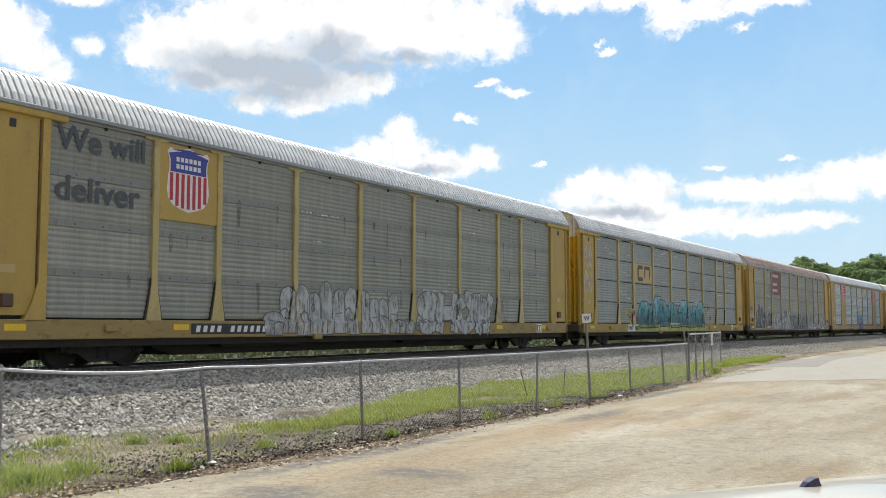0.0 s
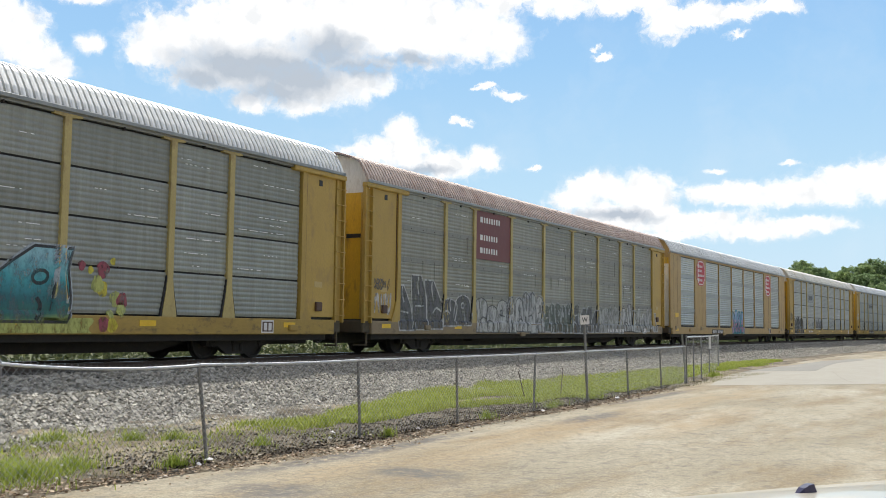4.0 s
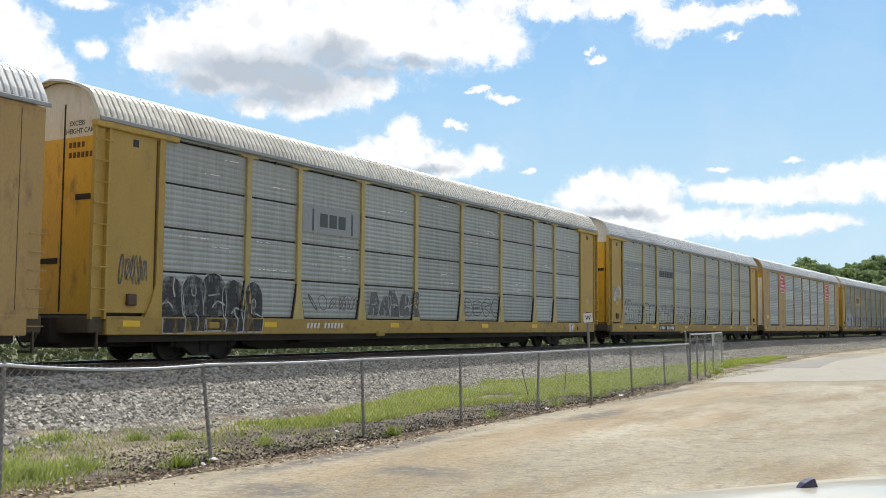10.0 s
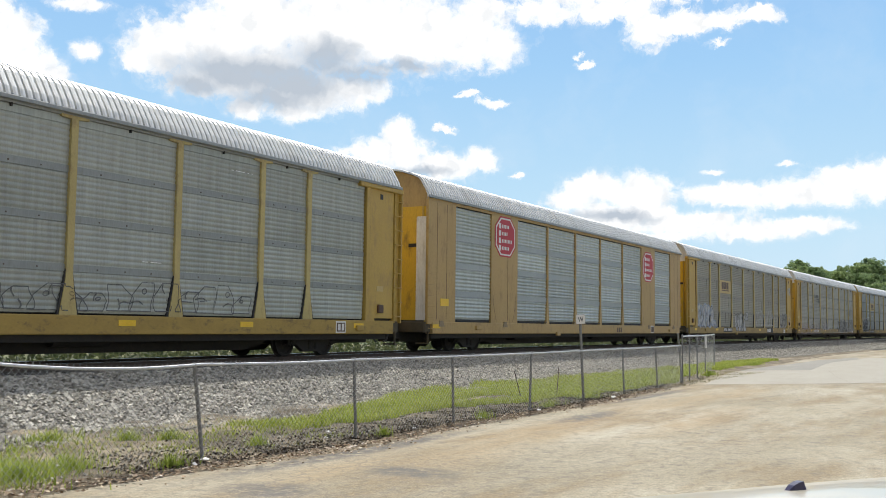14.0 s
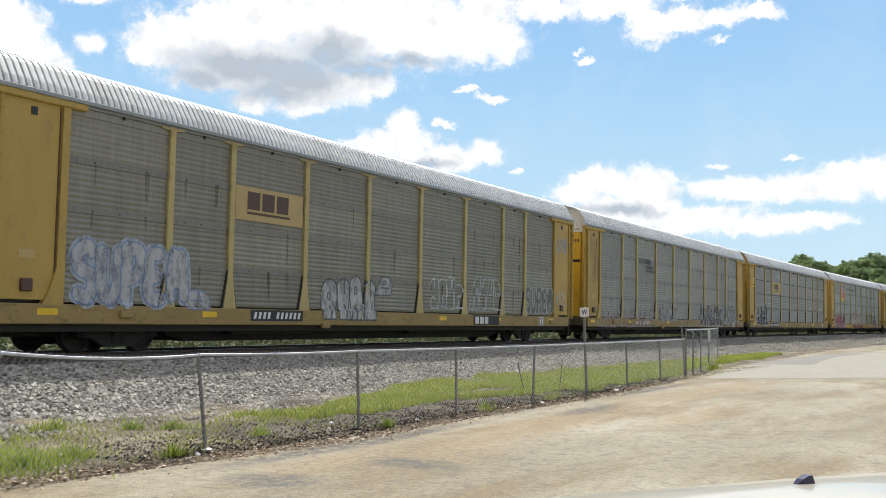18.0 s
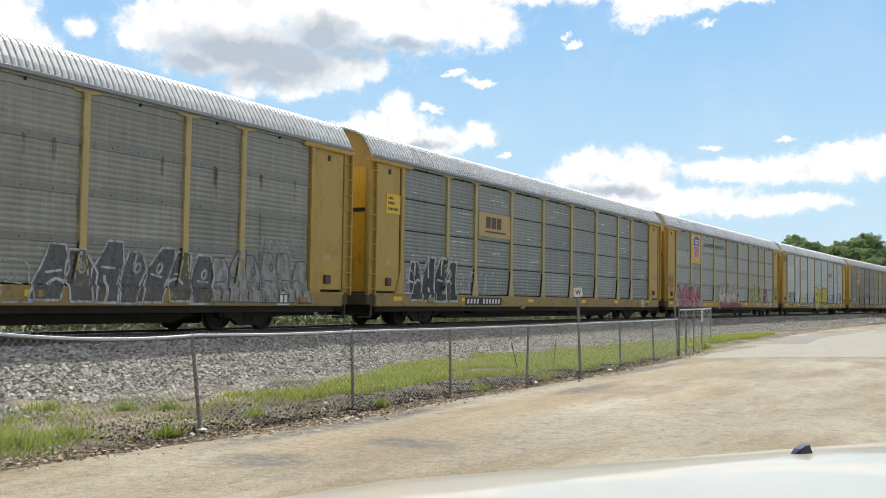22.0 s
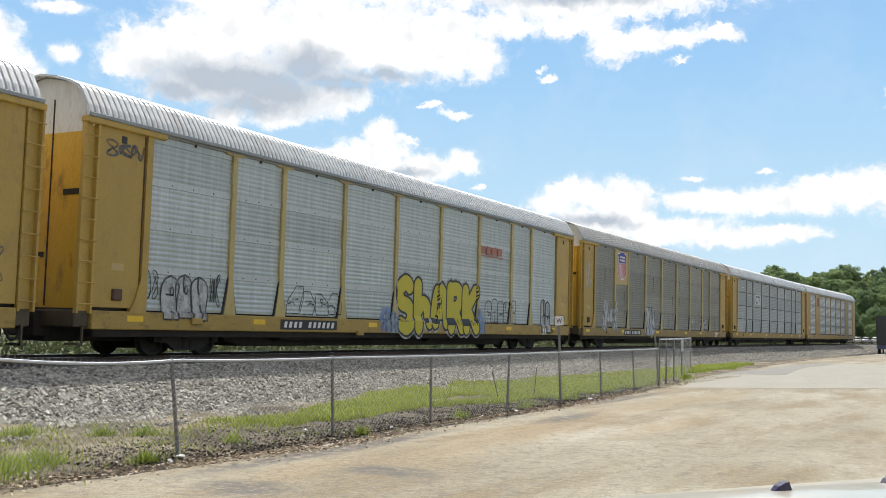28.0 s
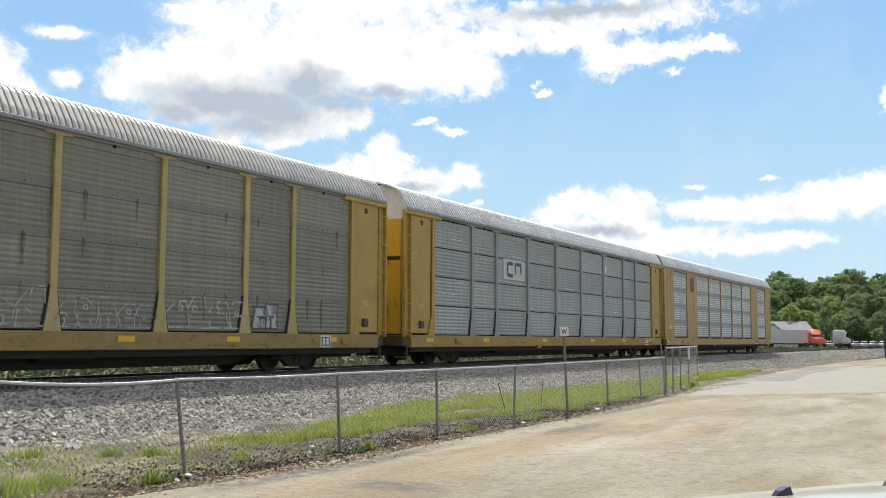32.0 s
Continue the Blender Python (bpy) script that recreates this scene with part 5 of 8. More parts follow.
def autorack(index, sheet, style, roof, label, post_paint=POST_PAINT, sill_paint=YELLOW_SILL, hood=WHITE, folded=False):
    car = thing("railcar", label, "railcar", "cars of the train")
    seam = style == "seam"
    # frame
    part("side_sill", kept(("sill", sill_paint.name), lambda: Soup().box(END_A + 0.42, END_B - 0.42, FACE - 0.03, FACE + 0.25, SILL_LOW, SILL_TOP - 0.02, 0.02).mesh("side_sill")), sill_paint, car, "grimy painted side sill")
    part("side_sill", kept("sill_far", lambda: Soup().box(END_A + 0.05, END_B - 0.05, -FACE - 0.25, -FACE + 0.03, SILL_LOW, SILL_TOP - 0.02, 0.02).mesh("side_sill")), YELLOW_SILL, car)
    part("centre_sill", kept("centre", lambda: Soup().box(END_A + 0.2, END_B - 0.2, -0.45, 0.45, 0.34, 0.98, 0.03).mesh("centre_sill")), STEEL_DARK, car, "black underframe")
    part("well_beam", kept("well", lambda: Soup().prism([(-8.7, 0.9), (-8.3, 0.36), (-7.6, 0.21), (8.3, 0.21), (9.0, 0.36), (9.4, 0.9)], -0.78, 0.78).mesh("well_beam")), STEEL_DARK, car)
    part("lower_chord", kept("chord", lambda: Soup().box(END_A + 0.6, END_B - 0.6, -1.42, -1.1, 0.46, 0.72, 0.02).mesh("lower_chord")), STEEL_DARK, car)
    part("equipment_box", kept("brake_box", lambda: Soup().box(-6.5, -3.2, -1.2, -0.8, 0.38, 0.8, 0.03).mesh("equipment_box")), STEEL_DARK, car)
    part("air_reservoir", kept("reservoir", lambda: Soup().tube((2.0, -0.98, 0.52), (3.5, -0.98, 0.52), 0.17, 12).mesh("air_reservoir")), STEEL_DARK, car)
    part("deck", kept("deck", lambda: Soup().box(END_A + 0.1, END_B - 0.1, -1.35, 1.35, 0.98, 1.06).mesh("deck")), STEEL_DARK, car)
    part("brake_pipe", kept("pipe", lambda: Soup().tube((-8.6, -0.9, 0.5), (8.6, -0.9, 0.5), 0.03, 8).tube((-8.6, -0.75, 0.6), (8.6, -0.75, 0.6), 0.02, 6).mesh("brake_pipe")), STEEL_DARK, car)
    # Added black backing: the dark inside seen through seams is in its colour.
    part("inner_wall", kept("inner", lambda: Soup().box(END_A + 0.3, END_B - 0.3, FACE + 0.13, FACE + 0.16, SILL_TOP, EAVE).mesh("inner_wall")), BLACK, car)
    part("far_side", kept("far", lambda: Soup().box(END_A + 0.1, END_B - 0.1, 1.42, 1.52, SILL_TOP - 0.02, EAVE, 0.02).mesh("far_side")), PANEL_MID, car, "grey steel side wall")
    # roof
    part("roof", kept(("roof", roof.name), roof_mesh), roof, car, "ribbed arched roof")
    part("roof_rail", kept("roof_rail", lambda: Soup().box(END_A + 0.2, END_B - 0.2, FACE + 0.0, FACE + 0.12, 5.06, 5.14, 0.01).box(END_A + 0.06, END_B - 0.06, FACE - 0.085, FACE - 0.03, 5.115, 5.205, 0.012).mesh("roof_rail")), BAND, car)
    if style == "wide":
        wide_side(car, sheet, BAND if index == 14 else PALE_BAND)
    else:
        for i in range(9):
            a, b = BAYS[i] + 0.07, BAYS[i + 1] - 0.07
            w = round(b - a, 2)
            for k in range(4):
                z0, z1 = TIERS[k], TIERS[k + 1] - (0.045 if seam else 0.0)
                me = kept(("sheet", w, k, style, sheet.name), lambda: ribbed_sheet("side_panel", w, rib_profile(z0, z1, 8 if seam else 7, FACE + 0.061, FACE + 0.046, 0.0 if seam else 0.17), 0.03 if k == 0 else 0.0))
                part("side_panel", me, sheet, car, "", (a, 0, 0))
                if not seam and k < 3:
                    flat = {"sheet_bright": BRIGHT_BAND, "sheet_grey": GREY_BAND, "sheet_brown": BROWN_BAND}.get(sheet.name, DULL_BAND)
                    part("band", kept(("flat", w, flat.name), lambda: Soup().box(0.01, w - 0.01, FACE + 0.039, FACE + 0.06, -0.165, -0.012, 0.003).mesh("band")), flat, car, "", (a, 0, z1))
        for i in range(1, 9):
            part("post", kept(("post", post_paint.name), post_mesh), post_paint, car, "", (BAYS[i], 0, 0))
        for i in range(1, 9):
            part("panel_gap", kept("panel_gap", gap_shade_mesh), BLACK, car, "black plate for the shaded gap round a post's flared foot", (BAYS[i], 0, 0))
        bolt = Soup()
        for i in range(9):
            for z in TIERS[1:4]:
                for d in (-0.10,) if not seam else (-0.01,):
                    for k in range(1, 4 if not seam else 2):
                        x = BAYS[i] + (BAYS[i + 1] - BAYS[i]) * k / (4 if not seam else 2)
                        bolt.box(x - 0.014, x + 0.014, FACE + 0.028, FACE + 0.05, z + d - 0.014, z + d + 0.014)
        tagged(part("bolts", kept(("bolts", seam), lambda: bolt.mesh("bolts")), RAIL, car), kind="stuff")
        tops = Soup()
        for i in range(9):
            m = (BAYS[i] + BAYS[i + 1]) / 2
            tops.box(m - 0.02, m + 0.02, FACE - 0.005, FACE + 0.06, 5.0, 5.07)
        tagged(part("clips", kept("clips", lambda: tops.mesh("clips")), STEEL_DARK, car), kind="stuff")
        for side in (-1, 1):
            corner(car, side, YELLOW)
    # yellow reflectors and poling pockets on the sill
    for x in (-12.6, -7.9, -2.2, 3.6, 7.6, 12.0) if style != "wide" else (-12.9,):
        part("reflector", kept("reflector", lambda: Soup().box(-0.24, 0.24, FACE - 0.036, FACE - 0.028, 0.80, 0.93).mesh("reflector")), REFLECTOR, car, "", (x + 0.35 * math.sin(index * 3 + x), 0, 0))
    for k, (x, z) in enumerate(((-10.3, 0.76), (12.35, 0.72), (-3.15, 0.54))):
        part("bracket", kept(("bracket", sill_paint.name), lambda: Soup().box(-0.18, 0.18, FACE - 0.1, FACE - 0.01, 0, 0.15, 0.02).mesh("bracket")), sill_paint, car, "", (x, 0, z))
    if style != "wide":
        plate = part("sill_plate", kept("sill_plate", lambda: Soup().box(-0.24, 0.24, FACE - 0.038, FACE - 0.028, 0.65, 0.98, 0.003).mesh("sill_plate")), D_WHITE, car, "small white framed plate", (11.45 + 0.12 * math.sin(index * 5), 0, 0))
        part("plate_face", kept("plate_face", lambda: Soup().box(-0.2, 0.2, FACE - 0.042, FACE - 0.036, 0.69, 0.94).mesh("plate_face")), D_BROWN, plate)
        for dx in (-0.09, 0.09):
            part("plate_bar", kept("plate_bar", lambda: Soup().box(-0.06, 0.06, FACE - 0.046, FACE - 0.040, 0.72, 0.91).mesh("plate_bar")), D_WHITE, plate, "", (dx, 0, 0))
    # ends
    for side in (-1, 1):
        x = END_A + 0.30 if side < 0 else END_B - 0.30
        lower = [(FACE + 0.1, SILL_TOP - 0.1), (-FACE - 0.1, SILL_TOP - 0.1), (-FACE - 0.1, 4.85), (FACE + 0.1, 4.85)]
        upper = [(FACE + 0.1, 4.85), (-FACE - 0.1, 4.85)] + [(y * 0.985, z - 0.03) for y, z in ROOF_ARC[::-1]]
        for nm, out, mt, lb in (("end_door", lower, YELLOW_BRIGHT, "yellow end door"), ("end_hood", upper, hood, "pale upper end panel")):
            n = len(out)

            def make(out=out, n=n, x=x, side=side):
                return Soup().add([(x, y, z) for y, z in out] + [(x + 0.05 * side, y, z) for y, z in out], [tuple(range(n)), tuple(range(2 * n - 1, n - 1, -1))] + [(i, (i + 1) % n, n + (i + 1) % n, n + i) for i in range(n)]).mesh(nm)
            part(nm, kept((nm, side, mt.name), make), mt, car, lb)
        if folded:
            fold_out = lambda z0, z1, nm: Soup().add([(x + 0.06 * side, -0.14, z0), (x + 0.28 * side, 0.02, z0), (x + 0.06 * side, 0.13, z0), (x + 0.06 * side, -0.14, z1), (x + 0.28 * side, 0.02, z1), (x + 0.06 * side, 0.13, z1)], [(0, 1, 4, 3), (1, 2, 5, 4), (2, 0, 3, 5), (0, 2, 1), (3, 4, 5)]).mesh(nm)
            for k in range(9):
                y = -1.3 + 0.3 * k
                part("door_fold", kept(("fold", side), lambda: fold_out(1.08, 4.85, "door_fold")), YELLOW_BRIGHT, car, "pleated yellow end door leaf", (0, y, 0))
                part("hood_fold", kept(("hood_fold", side), lambda: fold_out(4.855, 5.7, "hood_fold")), WHITE, car, "pleated white upper leaf", (0, y, 0))
        for y in (-1.28, 0.9):
            part("door_edge", kept(("door_edge", side), lambda: Soup().box(*sorted((x + 0.05 * side, x + 0.09 * side)), -0.03, 0.03, 1.1, 4.84, 0.008).mesh("door_edge")), YELLOW, car, "", (0, y, 0))
        for y, z in ((-1.02, 3.55), (0.1, 2.2)):
            part("door_slot", kept(("door_slot", side), lambda: Soup().box(*sorted((x + 0.045 * side, x + 0.07 * side)), -0.3, 0.3, -0.06, 0.06).mesh("door_slot")), STEEL_DARK, car, "", (0, y, z))
        part("door_seam", kept(("seam", side), lambda: Soup().box(x + 0.05 * side - 0.01, x + 0.05 * side + 0.01, -0.32, -0.28, 1.1, 5.6).mesh("door_seam")), STEEL_DARK, car)
        part("coupler", kept(("coupler", side), lambda: Soup().box(*sorted((side * 14.2 + 0.375, side * 14.87 + 0.375)), -0.16, 0.16, 0.62, 0.92, 0.03).box(*sorted((side * 14.0 + 0.375, side * 14.4 + 0.375)), -0.5, 0.5, 0.45, 1.0, 0.03).mesh("coupler")), STEEL_DARK, car, "rusty coupler")
        part("end_sill", kept(("end_sill", side), lambda: Soup().box(*sorted((side * 13.85 + 0.375, side * 14.25 + 0.375)), -1.5, 1.5, 0.66, 1.02, 0.03).box(*sorted((side * 14.02 + 0.375, side * 14.14 + 0.375)), -1.53, -1.1, 0.28, 0.33).box(*sorted((side * 14.02 + 0.375, side * 14.06 + 0.375)), -1.53, -1.48, 0.28, 0.7).mesh("end_sill")), SILL_GRIMED, car, "black greasy end sill")
        part("air_hose", kept(("hose", side), lambda: Soup().tube((side * 14.5 + 0.375, -0.3, 0.75), (side * 14.7 + 0.375, -0.33, 0.4), 0.03, 8).tube((side * 14.7 + 0.375, -0.33, 0.4), (side * 14.83 + 0.375, -0.3, 0.36), 0.03, 8).mesh("air_hose")), BLACK, car)
        truck(car, side * 10.4 + 0.375)
    return car


def corner(car, side, colour):
    """Corner door skin, its post, top beam and ladder at one end of the yard side."""
    sx = lambda x: (x if side < 0 else -x + (BAYS[0] + BAYS[-1]))
    a, b = (END_A, BAYS[0]) if side < 0 else (BAYS[-1], END_B)
    inner = BAYS[0] if side < 0 else BAYS[-1]
    outer = END_A if side < 0 else END_B
    d = 1 if side < 0 else -1
    lo, hi = sorted((inner - d * 0.12, outer + d * 0.42))
    part("corner_door", kept(("cdoor", side, colour.name), lambda: Soup().box(lo, hi, FACE + 0.02, FACE + 0.1, SILL_TOP + 0.05, 5.0, 0.01).mesh("corner_door")), colour, car, "stained yellow corner door")
    part("corner_post", kept(("cpost", side, colour.name), lambda: Soup().prism([(inner - d * 0.16, 5.0), (inner + d * 0.02, 5.0), (inner + d * 0.02, SILL_TOP - 0.05), (inner - d * 0.48, SILL_TOP - 0.05), (inner - d * 0.30, 1.35), (inner - d * 0.17, 1.75)], FACE - 0.03, FACE + 0.1).mesh("corner_post")), colour, car)
    x0, x1 = sorted((inner + d * 0.42, outer - d * 0.02))
    part("top_beam", kept(("beam", side, colour.name), lambda: Soup().box(x0, x1, FACE - 0.07, FACE + 0.12, 4.98, 5.12, 0.025).mesh("top_beam")), colour, car)
    xa, xb = sorted((outer, outer + d * 0.40))
    lad = part("ladder", kept(("stiles", side, colour.name), lambda: Soup().box(xa, xa + 0.06, FACE - 0.02, FACE + 0.09, 0.95, 4.98, 0.008).box(xb - 0.06, xb, FACE - 0.045, FACE + 0.09, 0.95, 4.98, 0.008).box(xa + 0.05, xb - 0.05, FACE + 0.06, FACE + 0.09, 1.0, 4.98).mesh("ladder")), colour, car, "yellow steel ladder")
    for k in range(9):
        part("rung", kept(("rung", side), lambda: Soup().tube((xa - 0.02, FACE - 0.05, 0), (xb + 0.02, FACE - 0.05, 0), 0.016, 6).mesh("rung")), YELLOW, lad, "", (0, 0, 1.15 + 0.445 * k))
    mid = (lo + hi) / 2
    part("latch", kept(("latch", side), lambda: Soup().box(mid - 0.16, mid + 0.10, FACE - 0.06, FACE + 0.05, 1.25, 1.5, 0.02).mesh("latch")), D_BROWN, car)
    part("vent_hole", kept(("vent", side), lambda: Soup().box(mid - 0.07, mid + 0.07, FACE + 0.005, FACE + 0.05, 4.70, 4.86).mesh("vent_hole")), BLACK, car)
    part("placard", kept(("placard", side), lambda: Soup().box(mid - 0.2, mid + 0.16, FACE + 0.014, FACE + 0.03, 1.9, 2.06).mesh("placard")), D_TAN, car)
    part("hinge_strip", kept(("hinge", side), lambda: Soup().box(inner - d * 0.2 - 0.012, inner - d * 0.2 + 0.012, FACE + 0.0, FACE + 0.04, 1.3, 4.95).mesh("hinge_strip")), D_BROWN, car)


def wide_side(car, sheet, band):
    """The other make: flat ochre plates at the ends and beside two of the bays, bright ribbed sheets with plain bands."""
    for a, b in WIDE_BAYS:
        w = round(b - a, 2)
        for k in range(4):
            z0, z1 = 1.12 + 0.97 * k, 1.12 + 0.97 * (k + 1) - 0.004
            part("side_panel", kept(("wsheet", w, k, sheet.name), lambda: ribbed_sheet("side_panel", w, rib_profile(z0, z1 - 0.2 if k < 3 else z1, 6 if k < 3 else 8, FACE + 0.074, FACE + 0.042), 0.04 if k == 0 else 0)), sheet, car, "", (a, 0, 0))
            if k < 3:
                part("band", kept(("band", w, band.name), lambda: Soup().box(0, w, FACE + 0.035, FACE + 0.07, -0.2, 0.0).mesh("band")), band, car, "", (a, 0, z1))
    edges = [-13.78] + [x for a, b in WIDE_BAYS for x in (a, b)] + [14.5]
    for k in range(0, len(edges), 2):
        a, b = edges[k], edges[k + 1]
        if b - a > 0.3:
            part("side_plate", Soup().box(a, b, FACE - 0.012, FACE + 0.09, SILL_TOP - 0.1, 5.06, 0.01), OCHRE, car, "flat ochre side plate")
        else:
            part("post", Soup().prism([(a - 0.12, SILL_TOP - 0.1), (b + 0.12, SILL_TOP - 0.1), (b + 0.02, 1.7), (b + 0.0, 2.0), (b, 5.06), (a, 5.06), (a, 2.0), (a - 0.02, 1.7)], FACE - 0.012, FACE + 0.09), OCHRE, car)
    part("header", Soup().box(-13.78, 14.5, FACE - 0.016, FACE + 0.05, 5.02, 5.12, 0.01), OCHRE, car)
    slots = Soup()
    for a, b in WIDE_BAYS:
        for k in range(3):
            xa = a + (b - a) * (k + 0.12) / 3
            slots.box(xa, xa + (b - a) * 0.27, FACE - 0.018, FACE, 1.07, 1.10)
    tagged(part("slots", slots, BLACK, car), kind="stuff")
    for x in (-13.2, -12.55):
        part("seam_line", kept("wide_seam", lambda: Soup().box(-0.008, 0.008, FACE - 0.016, FACE, 1.1, 5.0).mesh("seam_line")), D_BROWN, car, "", (x, 0, 0))
        part("seam_line", STORE["wide_seam"], D_BROWN, car, "", (-x + 0.75, 0, 0))
    for x in (-8.12, 8.8):
        part("seam_line", STORE["wide_seam"], D_BROWN, car, "", (x + 0.25, 0, 0))
        for side in (-1, 1):
            flare = Soup()
            ribbon(flare, [(x + side * 0.96, 2.05), (x + side * 0.93, 1.7), (x + side * 0.72, 1.15), (x + side * 0.68, 1.06)], 0.022, [], 0.052)
            part("seam_line", flare, D_BROWN, car)
    frame_at = part("sill_plate", Soup().box(9.1, 9.62, FACE - 0.042, FACE - 0.03, 0.66, 1.02, 0.003), D_WHITE, car, "small white framed plate")
    part("plate_face", Soup().box(9.14, 9.58, FACE - 0.046, FACE - 0.04, 0.7, 0.98), D_BROWN, frame_at)
    for x0 in (END_A + 0.12, END_B - 0.42):
        s = Soup()
        for k in range(6):
            s.tube((x0 - 0.05, FACE - 0.07, 0.8 + 0.36 * k), (x0 + 0.33, FACE - 0.07, 0.8 + 0.36 * k), 0.014, 6)
        part("grab_irons", s, OCHRE, car, "ochre grab irons")
    for x in (-8.1, -12.9, 8.8, 13.1):
        part("jacking_pad", kept("pad", lambda: Soup().prism([(-0.2, 0.86), (0.2, 0.86), (0.1, 1.06), (-0.1, 1.06)], FACE - 0.05, FACE).mesh("jacking_pad")), SILL_DARK, car, "", (x, 0, 0))
    for x in (-12.7,):
        part("placard", Soup().box(x - 0.25, x + 0.3, FACE - 0.02, FACE, 1.55, 1.8), REFLECTOR, car, "small yellow placard")


# ---- the fifteen cars in order ----
ORDER = []


def daylight_slots(car, seed, count, low=2.0):
    """Pale bars painted for daylight through slots between the ribs, in short broken rows."""
    r, s = random.Random(seed), Soup()
    for _ in range(count):
        bay = r.randrange(9)
        a, b = BAYS[bay] + 0.25, BAYS[bay + 1] - 0.25
        z, x = r.uniform(low, 4.9), r.uniform(a, b - 0.5)
        if any(abs(z - t) < 0.1 for t in TIERS):
            z += 0.16
        for k in range(r.randrange(2, 6)):
            w = r.choice((0.05, 0.08, 0.16, 0.32))
            if x + w > b:
                break
            s.box(x, x + w, FACE + 0.036, FACE + 0.05, z - 0.009, z + 0.009)
            x += w + r.uniform(0.04, 0.15)
    tagged(part("slot_row", s, DAYLIGHT, car, "pale bars painted for daylight through slots between the ribs"), kind="stuff")


def hood_words(car):
    """Notice on the upper end panel."""
    for k, text in enumerate(("EXCESS", "HEIGHT CAR")):
        me = letters(text, 0.11)
        for v in me.vertices:
            v.co = (END_A + 0.245, -v.co.x + 0.0, v.co.z)
        part("lettering", me, D_GREY, car, "small black lettering", (0, -0.45 + 0.1 * k, 5.1 - 0.17 * k))
    for z, n in ((4.62, 4), (4.4, 6)):
        for k in range(n):
            part("marking", kept("end_mark", lambda: Soup().box(END_A + 0.24, END_A + 0.252, -0.04, 0.04, 0, 0.12).mesh("marking")), D_BROWN, car, "", (0, -0.5 - 0.13 * k, z))



def add(*args, **kw):
    car = autorack(len(ORDER), *args, **kw)
    ORDER.append(car)
    return car


PST = BAYS[1:9]
W = "wide"

a = add(PANEL_DULL, "band", ROOF_WHITE, "weathered yellow and grey autorack with a striped shield and white graffiti", hood=YELLOW_BRIGHT, sill_paint=SILL_WORN)
slab(a, "yellow_panel", (-9.0, 3.28, -7.1, 5.02), YELLOW, "yellow backing panel", 0.01)
shield(a, (-8.75, 3.5, -7.4, 5.0))
part("lettering", letters("We will", 0.52, 2.35), D_GREY, a, "black lettering", (-11.75, FACE + 0.03, 4.45))
part("lettering", letters("deliver", 0.52, 2.25), D_GREY, a, "black lettering", (-11.75, FACE + 0.03, 3.42))
number_plate(a, -7.94, -5.12)
piece(a, (-5.3, 0.64, -4.6, 1.3), 1, P_PALE, P_DARKGREY, 10, PST, 0.03)
piece(a, (-4.62, 0.64, -1.2, 2.15), 6, P_SNOW, P_DARKGREY, 11, PST, 0.03, rough=0.3)
piece(a, (-1.0, 0.64, 1.0, 2.0), 4, P_SNOW, P_DARKGREY, 12, PST, 0.03, rough=0.3)
piece(a, (0.9, 0.64, 1.9, 1.2), 2, P_PALE, P_DARKGREY, 14, PST, 0.035)
lettered(a, (2.2, 0.62, 7.3, 2.08), "SHOW", P_SNOW, P_DARKGREY, 13, PST, 0.36, 0.04, slant=0.22, blunt=True)
for xa, xb in ((2.4, 3.6), (3.7, 4.6), (4.9, 5.9), (6.0, 6.8)):
    part("graffiti", ribbon(Soup(), [(xa, 2.06), ((xa + xb) / 2, 2.055), (xb, 2.05)], 0.055, PST, 0.01), P_WHITE, a, "white spray-painted stroke")
scribble(a, (7.3, 1.0, 8.7, 1.95), 3, P_FADED, 15, PST, 0.03)


b = add(PLAIN_DARK, "seam", ROOF_WHITE, "yellow and grey autorack with teal graffiti along its side", hood=WHITE, folded=True)
slab(b, "yellow_panel", (-6.9, 3.1, -4.1, 4.05), D_TAN, "tan backing panel")
line_mark(b, (-6.4, 3.15, -4.5, 4.0), D_BROWN, 0.2, "worm")
piece(b, (-6.9, 0.64, 5.7, 1.0), 11, P_LIME, None, 21, PST, style="flat", rough=0.3)
piece(b, (-6.6, 0.82, 5.2, 2.5), 7, P_TEALS, P_BLACK, 22, PST, 0.06, "spike", halo=P_ICE, slant=0.08)
spots(b, (-8.2, 0.75, -6.6, 2.1), 16, (P_LEMON, P_LIME, P_MAROON), 23, PST, 0.15)
spots(b, (5.2, 0.75, 6.6, 2.2), 14, (P_LIME, P_MAROON, P_LEMON), 26, PST, 0.14)
number_plate(b, -8.06, -6.0, 0.66, 0.98, D_WHITE, BLACK)
scribble(b, (-13.35, 2.3, -12.35, 3.4), 3, P_WHITE, 24, [], 0.05)
scribble(b, (-13.35, 3.4, -12.35, 4.5), 2, P_WHITE, 25, [], 0.05)

c = add(PANEL_DULL, "band", ROOF_RUST, "grey autorack with a rusted roof and pale graffiti", sill_paint=SILL_DARK)
slab(c, "red_panel", (-6.95, 3.3, -4.14, 5.03), D_PLUM, "faded maroon backing panel")
for z, n in ((4.62, 8), (3.98, 7), (3.52, 7)):
    bars(c, -6.6, z, z + 0.2, [0.95] + [0.55] * (n - 1), D_WHITE, FACE + 0.014, gap=0.42)
piece(c, (-12.0, 0.7, -9.3, 2.6), 3, P_DARKGREY, P_WHITE, 31, PST, 0.05, "spike", rough=0.35)
piece(c, (-9.3, 0.85, -7.3, 2.15), 2, P_DARKGREY, P_WHITE, 37, PST, 0.05, rough=0.3)
